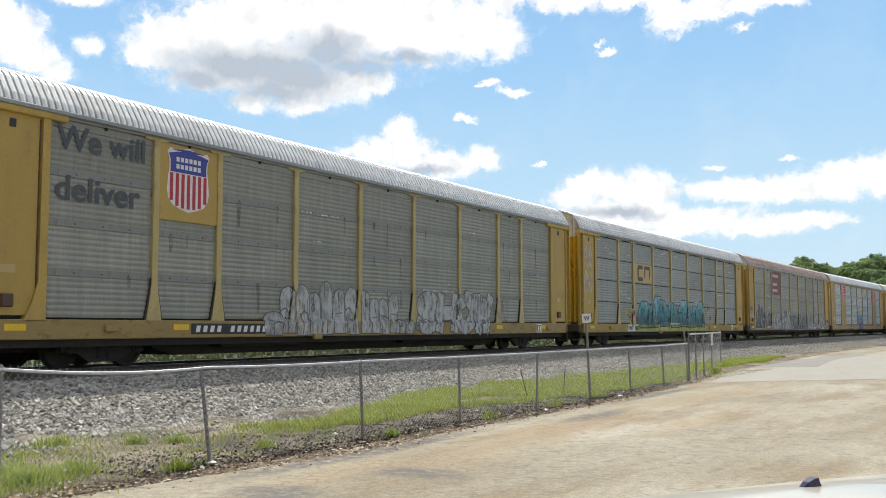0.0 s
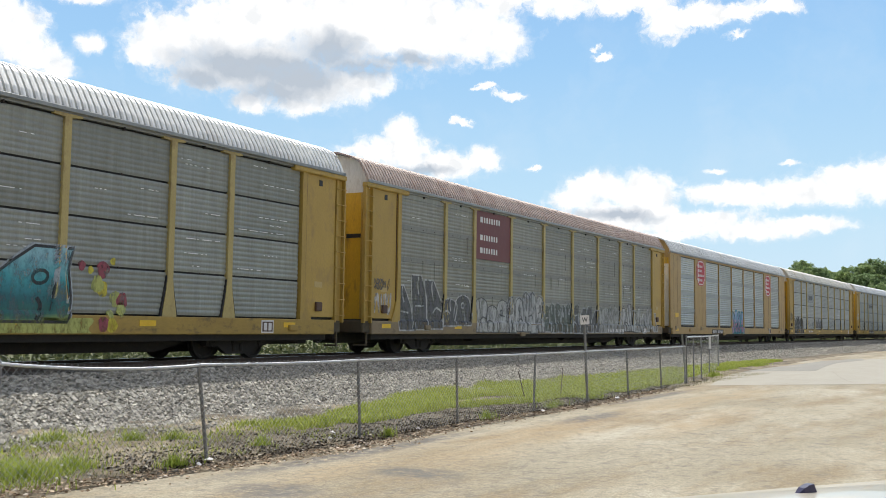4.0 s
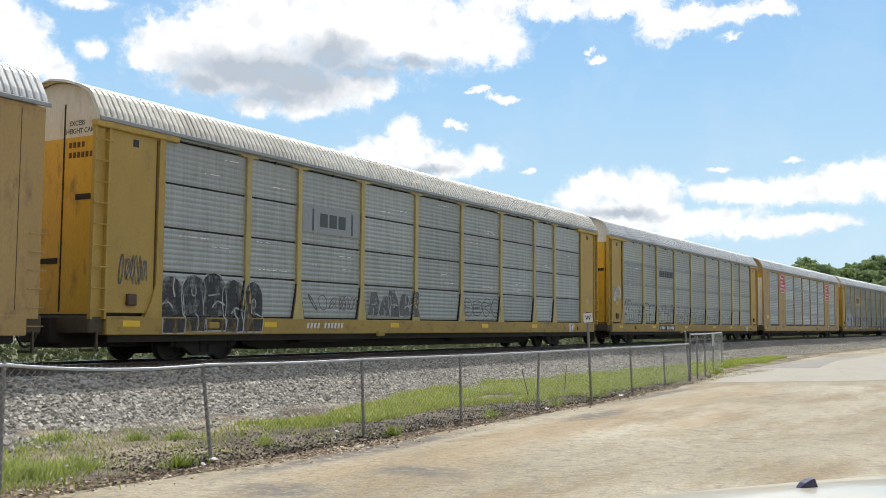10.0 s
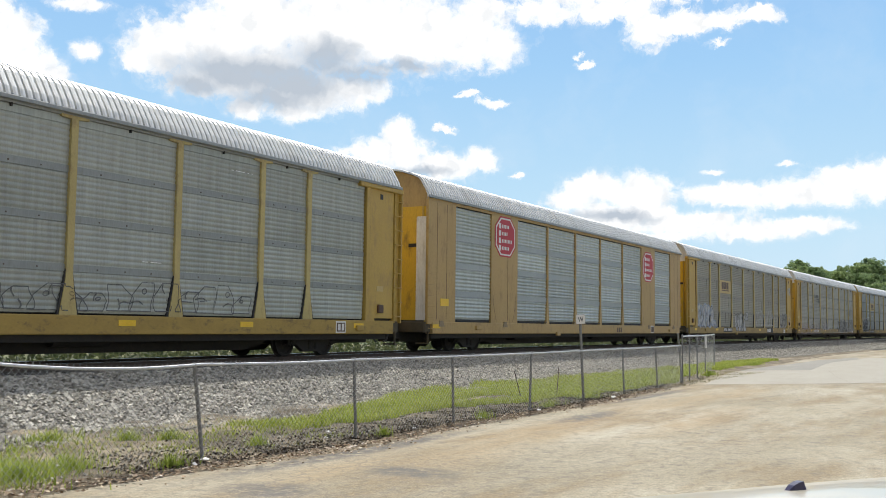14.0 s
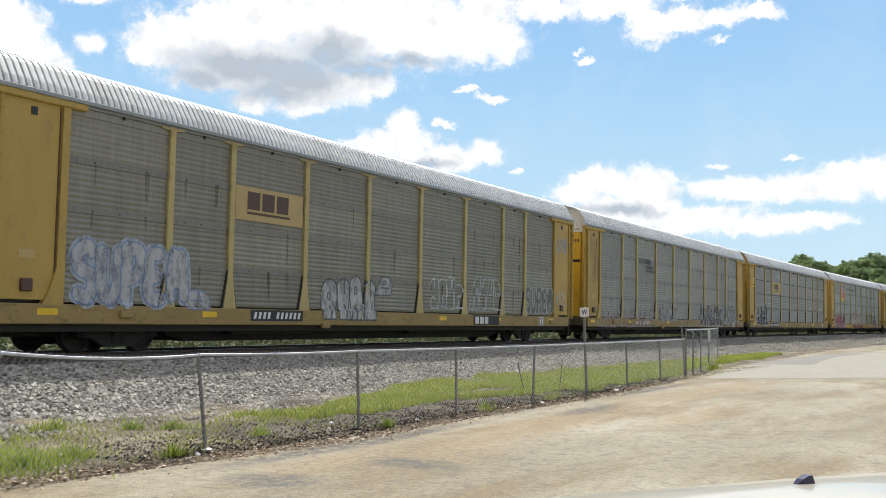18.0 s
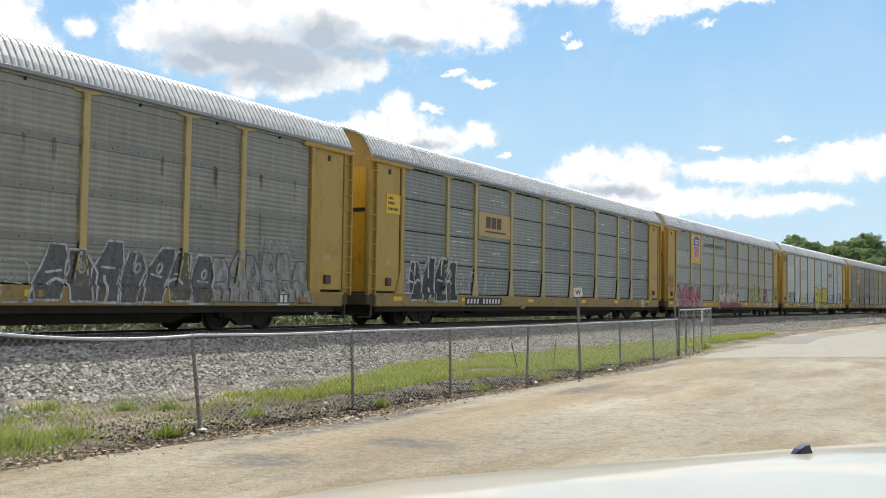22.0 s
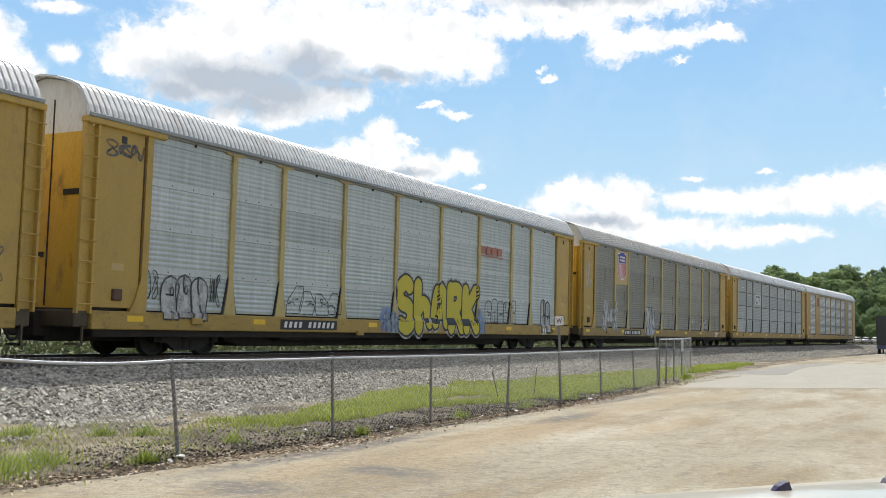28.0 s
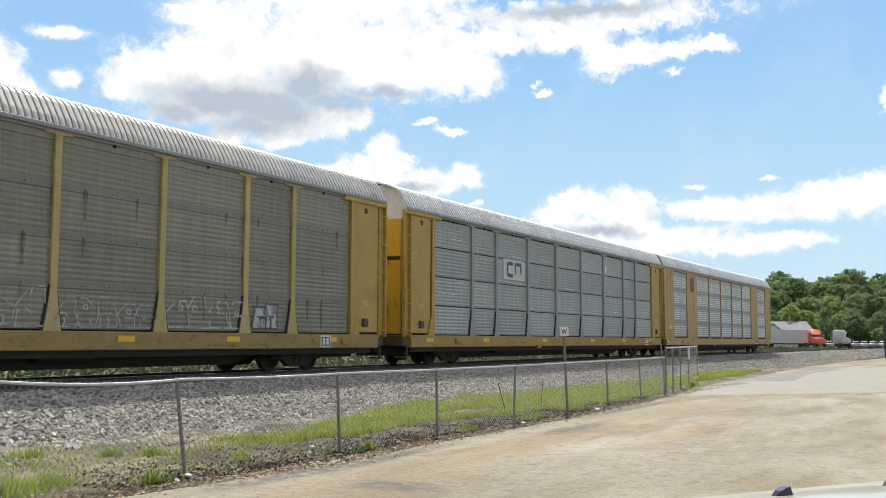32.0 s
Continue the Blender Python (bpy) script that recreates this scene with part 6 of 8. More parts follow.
piece(c, (-6.9, 0.64, -4.3, 1.95), 3, P_SNOW, P_DARKGREY, 38, PST, 0.045, rough=0.35)
piece(c, (-4.3, 0.64, -1.1, 2.3), 5, P_SNOW, P_DARKGREY, 32, PST, 0.045, halo=P_PALE, rough=0.2)
piece(c, (-1.0, 0.64, 1.9, 2.0), 5, P_MOSS, P_PALE, 36, PST, 0.05, rough=0.15)
piece(c, (2.0, 0.64, 5.0, 2.05), 4, P_DARKGREY, P_PALE, 39, PST, 0.06, "spike", rough=0.3)
piece(c, (5.0, 0.64, 8.2, 1.9), 5, P_FADED, P_PALE, 33, PST, 0.05, rough=0.2)
piece(c, (8.2, 0.7, 10.3, 2.1), 3, P_SNOW, P_DARKGREY, 46, PST, 0.04, "spike")
piece(c, (10.3, 0.7, 13.4, 2.0), 5, P_FADED, P_WHITE, 47, PST, 0.05, "spike", rough=0.3)
scribble(c, (-13.35, 1.2, -12.4, 1.9), 3, P_WHITE, 34, [], 0.06)
scribble(c, (-13.35, 1.95, -12.45, 2.3), 4, P_DARKGREY, 35, [], 0.03)
number_plate(c, 6.0, 8.4, 0.66, 0.92, None, D_WHITE)

d = add(PANEL_LIGHT, W, ROOF_WHITE, "bright silver autorack with ochre plates and red octagons", hood=OCHRE, sill_paint=OCHRE)
octagon(d, (-8.97, 3.5, -7.25, 5.02))
octagon(d, (8.0, 3.4, 9.68, 4.98))
number_plate(d, -5.84, -3.34, 0.64, 0.9)
piece(d, (-1.15, 0.66, 1.85, 2.25), 4, P_CANDY, P_TEAL, 41, [], 0.07, halo=P_BLUE, rough=0.12)
piece(d, (-0.9, 0.7, 1.6, 1.45), 4, P_PINK, P_TEAL, 42, [], 0.05, rough=0.15)
scribble(d, (-8.9, 1.3, -7.4, 2.1), 3, D_BROWN, 43, [], 0.025)
part("end_post", Soup().box(END_A + 0.19, END_A + 0.255, FACE + 0.12, FACE + 0.50, 1.06, 4.5, 0.01), WHITE, d, "white strip on the end door")

e = add(PLAIN_MID, "seam", ROOF_CREAM, "grey autorack with a black graffiti piece and cream roof")
slab(e, "white_panel", (-6.88, 3.36, -4.2, 4.1), BAND, "pale backing panel")
bars(e, -6.1, 3.55, 3.92, [0.9, 0.9, 0.9], D_GREY, FACE + 0.014, gap=0.25)
bars(e, -6.45, 3.42, 4.02, [0.1], D_GREY, FACE + 0.014)
bars(e, -4.62, 3.42, 4.02, [0.1], D_GREY, FACE + 0.014)
piece(e, (-11.9, 0.64, -8.5, 2.1), 5, P_BLACK, P_SNOW, 51, PST, 0.032, rough=0.12)
hood_words(e)
piece(e, (-3.7, 1.1, -0.8, 2.0), 5, P_DARKGREY, P_PALE, 52, PST, 0.035, "spike", rough=0.3)
scribble(e, (-6.6, 1.25, -4.3, 1.7), 5, P_DARKGREY, 53, PST, 0.025)
tag(e, (2.1, 1.2, 4.9, 1.9), 4, None, P_DARKGREY, 54, PST, 0.03)
scribble(e, (-13.2, 1.7, -12.35, 2.35), 4, P_DARKGREY, 55, [], 0.03)
number_plate(e, -6.8, -4.95, 0.72, 0.97, None, D_WHITE)

f = add(PANEL_MID, "band", ROOF_WHITE, "grey autorack with black scrawled graffiti")
bars(f, -6.5, 3.52, 3.86, [0.5] * 8, D_GREY, FACE + 0.03, gap=0.36)
piece(f, (-11.8, 1.1, -9.2, 2.3), 4, None, P_BLACK, 61, PST, 0.032, "spike", rough=0.35)
piece(f, (-9.0, 1.1, -7.2, 2.2), 2, None, P_BLACK, 66, PST, 0.032, rough=0.25)
piece(f, (-6.9, 1.1, -4.2, 2.05), 5, None, P_BLACK, 64, PST, 0.03, "spike", rough=0.3)
piece(f, (-3.9, 1.1, -1.2, 1.9), 5, None, P_DARKGREY, 65, PST, 0.028, "spike", rough=0.4)
piece(f, (-0.9, 1.1, 7.6, 1.8), 13, None, P_DARKGREY, 62, PST, 0.025, "spike", rough=0.5)
tag(f, (-13.2, 2.1, -12.3, 2.9), 2, P_WHITE, None, 63, [])
number_plate(f, -6.8, -4.25, 0.68, 0.95)

g = add(PANEL_LIGHT, W, ROOF_WHITE, "bright silver autorack with ochre plates and a red octagon", hood=OCHRE, sill_paint=OCHRE)
octagon(g, (-8.97, 3.5, -7.25, 5.02))
octagon(g, (7.85, 3.3, 9.6, 4.85))
part("end_post", Soup().box(END_A + 0.19, END_A + 0.255, FACE + 0.12, FACE + 0.50, 1.06, 4.5, 0.01), WHITE, g, "white strip on the end door")
bars(g, 4.0, 0.68, 0.9, [0.8, 0.8, 0.8], D_BROWN, FACE - 0.032)

hh = add(PANEL_BROWN, "band", ROOF_WHITE, "brown-grey autorack with pale blue graffiti", sill_paint=SILL_WORN)
slab(hh, "yellow_panel", (-6.88, 3.22, -4.2, 4.06), D_TAN, "tan backing panel")
bars(hh, -6.45, 3.5, 3.95, [1.05, 1.05, 1.05], D_BROWN, FACE + 0.014, gap=0.22)
bars(hh, -6.45, 3.38, 3.44, [28], D_BROWN, FACE + 0.014)
lettered(hh, (-11.7, 1.0, -8.45, 2.4), "SUPEM", P_SNOW, P_BLUE, 81, PST, 0.42, 0.035, P_ICE)
piece(hh, (-8.5, 0.95, -7.7, 1.5), 1, P_SNOW, P_BLUE, 88, PST, 0.04)
piece(hh, (-3.2, 0.75, -0.6, 2.2), 4, P_SNOW, P_DARKGREY, 82, PST, 0.05, rough=0.2)
piece(hh, (-0.4, 1.5, 0.4, 2.1), 1, P_PALE, P_DARKGREY, 89, PST, 0.04, "spike")
piece(hh, (2.7, 1.2, 4.8, 2.3), 4, None, P_WHITE, 83, PST, 0.055, rough=0.3)
piece(hh, (5.5, 1.2, 7.9, 2.35), 4, None, P_WHITE, 84, PST, 0.055, "spike", rough=0.25)
lettered(hh, (9.98, 1.1, 12.62, 2.2), "SUPEM", P_GRIME, P_WHITE, 85, PST, 0.36, 0.05)
scribble(hh, (13.0, 1.3, 13.95, 2.1), 3, P_WHITE, 86, [], 0.045)
scribble(hh, (13.0, 3.6, 14.0, 4.4), 3, P_ICE, 87, [], 0.06)
number_plate(hh, -6.26, -4.16, 0.72, 1.0)
bars(hh, 5.7, 0.7, 0.95, [1.1, 1.1, 1.1], D_WHITE, FACE - 0.045)
part("stencil_panel", Soup().box(5.6, 7.6, FACE - 0.039, FACE - 0.03, 0.66, 1.0), BLACK, hh)

i_ = add(PANEL_DULL, "band", ROOF_WHITE, "dull grey autorack with faded graffiti along its lower edge", sill_paint=SILL_WORN)
bars(i_, -5.6, 3.82, 4.1, [1.1, 1.1], D_GREY, FACE + 0.014, gap=0.15)
for z in (3.84, 3.94, 4.04):
    bars(i_, -6.7, z, z + 0.04, [26], D_GREY, FACE + 0.014)
for z, n in ((3.62, 7), (3.42, 8)):
    bars(i_, -5.6, z, z + 0.14, [0.75] * n, D_GREY, FACE + 0.014, gap=0.4)
piece(i_, (-12.3, 0.62, -4.3, 1.75), 11, None, P_MAUVE, 91, PST, 0.075, rough=0.35)
piece(i_, (-8.6, 1.05, -5.2, 2.05), 5, None, P_PALE, 92, PST, 0.04, "spike", rough=0.45)
piece(i_, (-3.4, 0.9, -0.4, 1.9), 4, P_FADED, P_MAUVE, 93, PST, 0.04, rough=0.4)
piece(i_, (-0.6, 0.66, 3.7, 1.6), 6, None, P_PALE, 94, PST, 0.035, rough=0.4)
piece(i_, (3.9, 0.66, 8.9, 2.05), 7, P_DARKGREY, P_WHITE, 95, PST, 0.05, "spike", slant=0.2, rough=0.25)
piece(i_, (8.9, 0.7, 12.6, 2.0), 6, P_FADED, P_DARKGREY, 97, PST, 0.035, "spike")
scribble(i_, (10.6, 2.0, 12.4, 2.35), 6, P_WHITE, 98, PST, 0.03)
hood_words(i_)
scribble(i_, (-13.1, 2.5, -12.3, 4.8), 2, P_DARKGREY, 96, [], 0.025)
number_plate(i_, -7.45, -4.9, 0.7, 0.95, None, D_WHITE)

j = add(PLAIN_GRIMY, "seam", ROOF_WHITE, "grey autorack with a tan emblem panel and black and white graffiti", hood=YELLOW, sill_paint=SILL_WORN)
slab(j, "yellow_panel", (-6.75, 3.18, -4.1, 4.06), D_TAN, "tan backing panel")
bars(j, -6.2, 3.5, 3.92, [0.85, 0.85, 0.85], D_BROWN, FACE + 0.014, gap=0.2)
bars(j, -6.25, 3.34, 3.4, [28], D_BROWN, FACE + 0.014)
piece(j, (-12.0, 1.05, -11.3, 2.0), 1, None, P_WHITE, 106, PST, 0.05)
piece(j, (-11.5, 0.75, -8.4, 2.35), 4, P_BLACK, P_WHITE, 101, PST, 0.07, "spike", halo=P_FADED, slant=0.12)
piece(j, (-8.3, 1.1, -7.0, 2.1), 3, None, P_WHITE, 102, PST, 0.04, rough=0.45)
piece(j, (-6.7, 1.06, -5.2, 2.05), 3, None, P_PALE, 103, PST, 0.045, rough=0.3)
piece(j, (-3.6, 1.1, -2.0, 1.75), 3, None, P_FADED, 107, PST, 0.03, rough=0.3)
number_plate(j, -7.85, -4.96, 0.68, 0.95)
part("placard", Soup().box(-12.95, -12.15, FACE - 0.0, FACE + 0.03, 3.5, 4.1), REFLECTOR, j, "yellow notice with dark writing")
for z, n in ((3.93, 4), (3.78, 5), (3.6, 8)):
    bars(j, -12.85, z, z + 0.08, [0.6] * n, D_BROWN, FACE - 0.001, gap=0.35)

k = add(PANEL_DARK, "band", ROOF_WHITE, "grey autorack with a striped shield and pink and lime graffiti")
slab(k, "yellow_panel", (-9.0, 3.28, -6.95, 5.03), YELLOW_BRIGHT, "yellow backing panel", 0.01)
shield(k, (-8.65, 3.5, -7.35, 4.95))
part("lettering", letters("BUILDING AMERICA", 0.26, 4.4), D_GREY, k, "black lettering", (-6.15, FACE + 0.03, 4.38))
piece(k, (-12.0, 0.64, -11.3, 1.9), 1, P_ICE, None, 119, PST, style="spike")
piece(k, (-7.4, 0.64, -7.0, 1.7), 1, P_ICE, None, 110, PST, style="spike")
piece(k, (-11.7, 0.62, -7.3, 2.0), 5, P_ROSES, P_MAROON, 111, PST, 0.06, "spike", halo=P_ICE, slant=-0.1)
piece(k, (-2.8, 0.95, 2.0, 2.25), 6, P_CREAM, P_MAROON, 112, PST, 0.03, "spike", halo=P_PALE, rough=0.15)
piece(k, (-2.9, 0.63, 2.6, 0.95), 7, P_MAROON, None, 113, PST, style="flat", rough=0.4)
lettered(k, (5.5, 1.0, 8.7, 2.2), "SIDA", P_LIME, P_BLACK, 114, PST, 0.30, 0.05, P_CREAM)
piece(k, (9.2, 0.85, 10.7, 2.1), 2, P_MAROON, P_WHITE, 115, PST, 0.09, "spike")
scribble(k, (11.0, 1.2, 12.4, 1.7), 4, P_WHITE, 116, PST, 0.035)
scribble(k, (-13.3, 1.6, -12.4, 2.5), 3, P_DARKGREY, 117, [], 0.025)
scribble(k, (13.0, 1.5, 13.9, 2.2), 3, P_DARKGREY, 118, [], 0.03)
number_plate(k, -6.8, -4.4, 0.66, 0.92, None, REFLECTOR)

l = add(PANEL_LIGHT, "band", ROOF_WHITE, "bright silver autorack with yellow graffiti and black outlines")
piece(l, (-1.9, 0.62, -0.8, 1.55), 1, P_BLUE, None, 120, PST, style="spike")
piece(l, (-1.5, 0.62, -0.7, 1.2), 1, P_ICE, None, 127, PST, style="spike")
piece(l, (4.5, 0.62, 5.4, 1.6), 1, P_BLUE, None, 128, PST, style="spike")
lettered(l, (-0.95, 0.56, 4.9, 2.58), "ShARK", LEMON_SOLID, BLACK, 121, PST, 0.42, 0.075, P_SNOW, drop=0.12)
piece(l, (-11.4, 0.85, -9.9, 2.0), 3, P_SNOW, P_BLACK, 122, PST, 0.045, rough=0.12)
scribble(l, (-12.0, 1.3, -11.5, 2.0), 2, P_BLACK, 129, PST, 0.03)
scribble(l, (-9.8, 1.2, -9.4, 2.0), 2, P_BLACK, 130, PST, 0.03)
piece(l, (-6.6, 1.1, -4.2, 1.9), 4, None, P_BLACK, 123, PST, 0.035, "spike", rough=0.35)
piece(l, (5.6, 1.05, 8.4, 2.1), 5, None, P_DARKGREY, 124, PST, 0.045, rough=0.2)
piece(l, (11.0, 0.68, 12.1, 2.2), 2, P_SNOW, P_BLACK, 125, PST, 0.07, rough=0.15)
scribble(l, (-13.3, 4.35, -12.2, 4.75), 3, P_DARKGREY, 126, [], 0.05)
bars(l, 5.1, 3.66, 3.95, [1.4, 1.4, 1.4, 1.4], D_FADED_RED, FACE + 0.014, gap=0.3)
bars(l, 5.1, 3.56, 3.61, [40], D_FADED_RED, FACE + 0.014)
number_plate(l, -7.02, -4.37, 0.68, 0.95)

m_ = add(PANEL_BROWN, "band", ROOF_TAN, "brown-grey autorack with a striped shield and pale graffiti", sill_paint=SILL_WORN)
slab(m_, "yellow_panel", (-9.0, 3.28, -7.1, 5.02), D_TAN, "tan backing panel", 0.01)
shield(m_, (-8.7, 3.5, -7.4, 5.0))
lettered(m_, (-10.6, 0.85, -8.8, 2.45), "H", P_SNOW, P_FADED, 131, PST, 0.30, 0.06, slant=0.25, blunt=True)
lettered(m_, (-4.1, 0.64, -2.3, 2.25), "B", P_SNOW, P_DARKGREY, 132, PST, 0.30, 0.05, slant=0.3)
piece(m_, (-2.3, 1.3, -0.9, 2.15), 2, None, P_PALE, 137, PST, 0.035, "spike", slant=0.4)
piece(m_, (-0.8, 1.1, 1.8, 1.95), 4, None, P_PALE, 133, PST, 0.03, "spike", rough=0.4)
piece(m_, (2.1, 1.08, 4.8, 1.75), 5, None, P_PALE, 138, PST, 0.028, "spike", rough=0.3)
piece(m_, (5.2, 1.1, 8.0, 1.9), 4, None, P_SNOW, 134, PST, 0.045, "spike", slant=-0.2)
piece(m_, (8.3, 1.12, 9.3, 1.8), 2, P_SNOW, P_DARKGREY, 136, PST, 0.05, "flat")
scribble(m_, (-13.2, 2.7, -12.4, 4.3), 2, P_WHITE, 135, [], 0.03)
number_plate(m_, -7.7, -5.0, 0.68, 0.95)

n_ = add(PLAIN_MID, "seam", ROOF_WHITE, "blue-grey autorack with grey posts and a pale emblem panel", post_paint=GREY_POST)
slab(n_, "white_panel", (-6.4, 3.25, -4.4, 4.05), BRIGHT_BAND, "pale backing panel")
line_mark(n_, (-6.1, 3.32, -4.7, 3.98), D_GREY, 0.15, "worm")
bars(n_, 4.9, 4.2, 4.5, [0.6, 0.6], D_WHITE, FACE + 0.014)

o_ = add(PANEL_LIGHT, W, ROOF_WHITE, "bright silver autorack with ochre plates at the train's tail", hood=OCHRE, sill_paint=OCHRE)
slab(o_, "faded_mark", (-8.6, 3.9, -7.7, 4.8), P_MAROON, "faded brown mark", 0.04)

# pale bars on the tail car, painted for daylight through its slots
for a_, b_ in WIDE_BAYS:
    s = Soup()
    for tier, line in [(u, v) for u in range(4) for v in range(5)]:
        z = 1.22 + 0.97 * tier + 0.125 * line
        for x0, x1 in ((a_ + 0.12, (a_ + b_) / 2 - 0.1), ((a_ + b_) / 2 + 0.1, b_ - 0.12)):
            s.box(x0, x1, FACE + 0.034, FACE + 0.06, z - 0.018, z + 0.018)
    tagged(part("slot_row", s, DAYLIGHT, o_, "rows of pale bars painted for daylight between the ribs"), kind="stuff")
for car, seed, count in ((a, 401, 40), (c, 402, 50), (hh, 403, 70), (i_, 404, 50), (m_, 405, 60), (k, 407, 20)):
    rust_runs(car, seed, count)
for car, seed, count in ((b, 301, 44), (c, 302, 40), (e, 303, 34), (j, 304, 40), (n_, 305, 16), (f, 306, 8), (a, 307, 8)):
    daylight_slots(car, seed, count)


# ---- fence, sign and the parked car in the yard ----
def links(width, height, pitch=0.088, r=0.0023):
    """Chain-link wires filling a bay, x along it; their twisted ends stand over the top rail."""
    s = Soup()
    n = int((width + height) / pitch) + 1
    for k in range(n):
        for d in (1, -1):
            c = k * pitch
            xa, za, xb, zb = c - height, 0.0, c, height
            if xa < 0:
                za, xa = -xa, 0.0
            if xb > width:
                zb, xb = height - (xb - width), width
            if zb - za < 0.03:
                continue
            za, zb = za + 0.04, zb + 0.045 * (zb >= height - 1e-6)
            if d < 0:
                xa, xb = width - xa, width - xb
            s.tube((xa, 0.004 * d, za), (xb, 0.004 * d, zb), r, 3)
    return s


POSTS = [(0.6, 9.1), (3.7, 9.12), (6.75, 9.1), (9.72, 9.05), (13.02, 8.9), (16.04, 8.82), (19.31, 8.77), (22.6, 8.89), (25.76, 8.99), (29.0, 9.1), (32.4, 9.36)]
FENCE_H = 1.235
LEAN = [0, 0, 0, -0.16, -0.07, -0.045, 0.07, 0, -0.10, -0.14, 0]      # the posts lean a little along the line
RISE = [0.11, 0.11, 0.11, 0.025, 0.01] + [0.0] * 6     # the near posts stand higher
fence = thing("chain_link_fence", "galvanised chain-link fence with thin posts along the verge", "fence")
for k, (x, y) in enumerate(POSTS):
    if k == 7:
        continue
    z = -0.02
    part("post", kept("fence_post", lambda: Soup().tube((0, 0, -0.2), (0, 0, FENCE_H + 0.03), 0.025, 10).tube((0, 0, FENCE_H + 0.03), (0, 0, FENCE_H + 0.07), 0.03, 10, 0.01).mesh("post")), GALV, fence, "", (x - 0.6 * LEAN[k], y, z + RISE[k])).rotation_euler = (0.0, LEAN[k], 0.0)
SAG = {2: 0.055, 1: 0.04, 3: 0.015}
for k, ((xa, ya), (xb, yb)) in enumerate(zip(POSTS, POSTS[1:])):
    w, a = math.hypot(xb - xa, yb - ya), math.atan2(yb - ya, xb - xa)
    sag = SAG.get(k, 0.0)
    s = Soup()
    height = lambda u: FENCE_H + RISE[k] + (RISE[k + 1] - RISE[k]) * u - sag * 4 * u * (1 - u)
    n = 10
    top = [(w * i / n, 0, height(i / n)) for i in range(n + 1)]
    for x, _, z in top:
        s.v += [(x, 0.018 * math.cos(t), z + 0.018 * math.sin(t)) for t in [6.2832 * i / 8 for i in range(8)]]
    s.f = [(8 * i + j, 8 * i + (j + 1) % 8, 8 * i + 8 + (j + 1) % 8, 8 * i + 8 + j) for i in range(n) for j in range(8)]
    part("top_rail", s, PIPE, fence, "", (xa, ya - 0.01, 0), a)
    mesh_wires = links(w, FENCE_H)
    mesh_wires.v = [(x, y, z * height(x / w) / FENCE_H) for x, y, z in mesh_wires.v]
    part("chain_link", mesh_wires, WIRE, fence, "", (xa, ya - 0.04, 0), a)

# the taller stretch beyond, bending towards the track
TALL = [(32.75, 9.4), (34.3, 9.6), (36.2, 9.85), (39.2, 10.35), (46.6, 11.9)]
gate = thing("tall_fence", "taller chain-link fence with a leaning first post", "fence")
H2 = 1.54
for k, (x, y) in enumerate(TALL):
    part("post", kept("tall_post", lambda: Soup().tube((0, 0, -0.05), (0, 0, H2 + 0.04), 0.027, 10).tube((0, 0, H2 + 0.04), (0, 0, H2 + 0.08), 0.034, 10, 0.012).mesh("post")), GALV, gate, "", (x, y, -0.02))
part("leaning_post", Soup().tube((-0.1, 0, -0.05), (-0.42, 0.05, H2 + 0.1), 0.03, 10), GALV, gate, "leaning steel post", (32.75, 9.38, 0))
for (xa, ya), (xb, yb) in zip(TALL, TALL[1:]):
    w, a = math.hypot(xb - xa, yb - ya), math.atan2(yb - ya, xb - xa)
    part("top_rail", Soup().tube((0, 0, H2), (w, 0, H2), 0.024, 8), PIPE, gate, "", (xa, ya, 0), a)
    part("chain_link", links(w, H2, 0.12, 0.0008), WIRE, gate, "", (xa, ya - 0.045, 0), a)
notice = thing("notice", "small white notice wired to the tall fence", "sign", at=(39.2, 10.39, 1.25))
part("board", Soup().box(-0.14, 0.14, -0.06, -0.052, -0.2, 0.3, 0.003), WHITE, notice)
part("wire_tie", Soup().tube((-0.1, -0.052, 0.2), (-0.1, 0.06, 0.2), 0.006, 6), WIRE, notice)

# whistle post sign
sign = thing("whistle_sign", "white square board with a black letter on a steel post", "sign", at=(22.66, 8.9, 0))
sign.rotation_euler = (0.0, -0.11, 0.0)
part("post", Soup().tube((0, 0, -0.05), (0, 0, 1.95), 0.032, 10), GALV, sign)
board = part("board", Soup().box(-0.11, 0.11, -0.045, -0.033, 1.89, 2.11, 0.004), D_WHITE, sign, "", turn=-0.95)
part("letter", letters("W", 0.12, 0.14), D_GREY, board, "black letter", (-0.07, -0.048, 1.94))
part("rim", Soup().box(-0.114, 0.114, -0.035, -0.03, 1.886, 2.114, 0.002), P_DARKGREY, board)

# stakes left standing behind the fence
for x, y, dx, dy, h in [(22.0, 10.2, -0.25, 0.1, 0.75), (23.6, 10.0, 0.4, 0.1, 0.8), (30.2, 9.6, 0.5, -0.1, 0.35)]:
    st = thing("stake", "thin rusty steel stake leaning in the grass", "stake", "stakes in the grass", (x, y, 0))
    part("rod", Soup().tube((0, 0, -0.05), (dx, dy, h), 0.012, 6), RAIL, st)


def car_paint(name, colour):
    m, nt, b = nodes_of(name)
    c = mix(nt, "MULTIPLY", 0.3, colour, tex(nt, "Noise", 3.0, 5, coords(nt)).outputs[0])
    nt.links.new(c, b.inputs["Base Color"])
    b.inputs["Roughness"].default_value, b.inputs["Coat Weight"].default_value = 0.32, 0.6
    return m


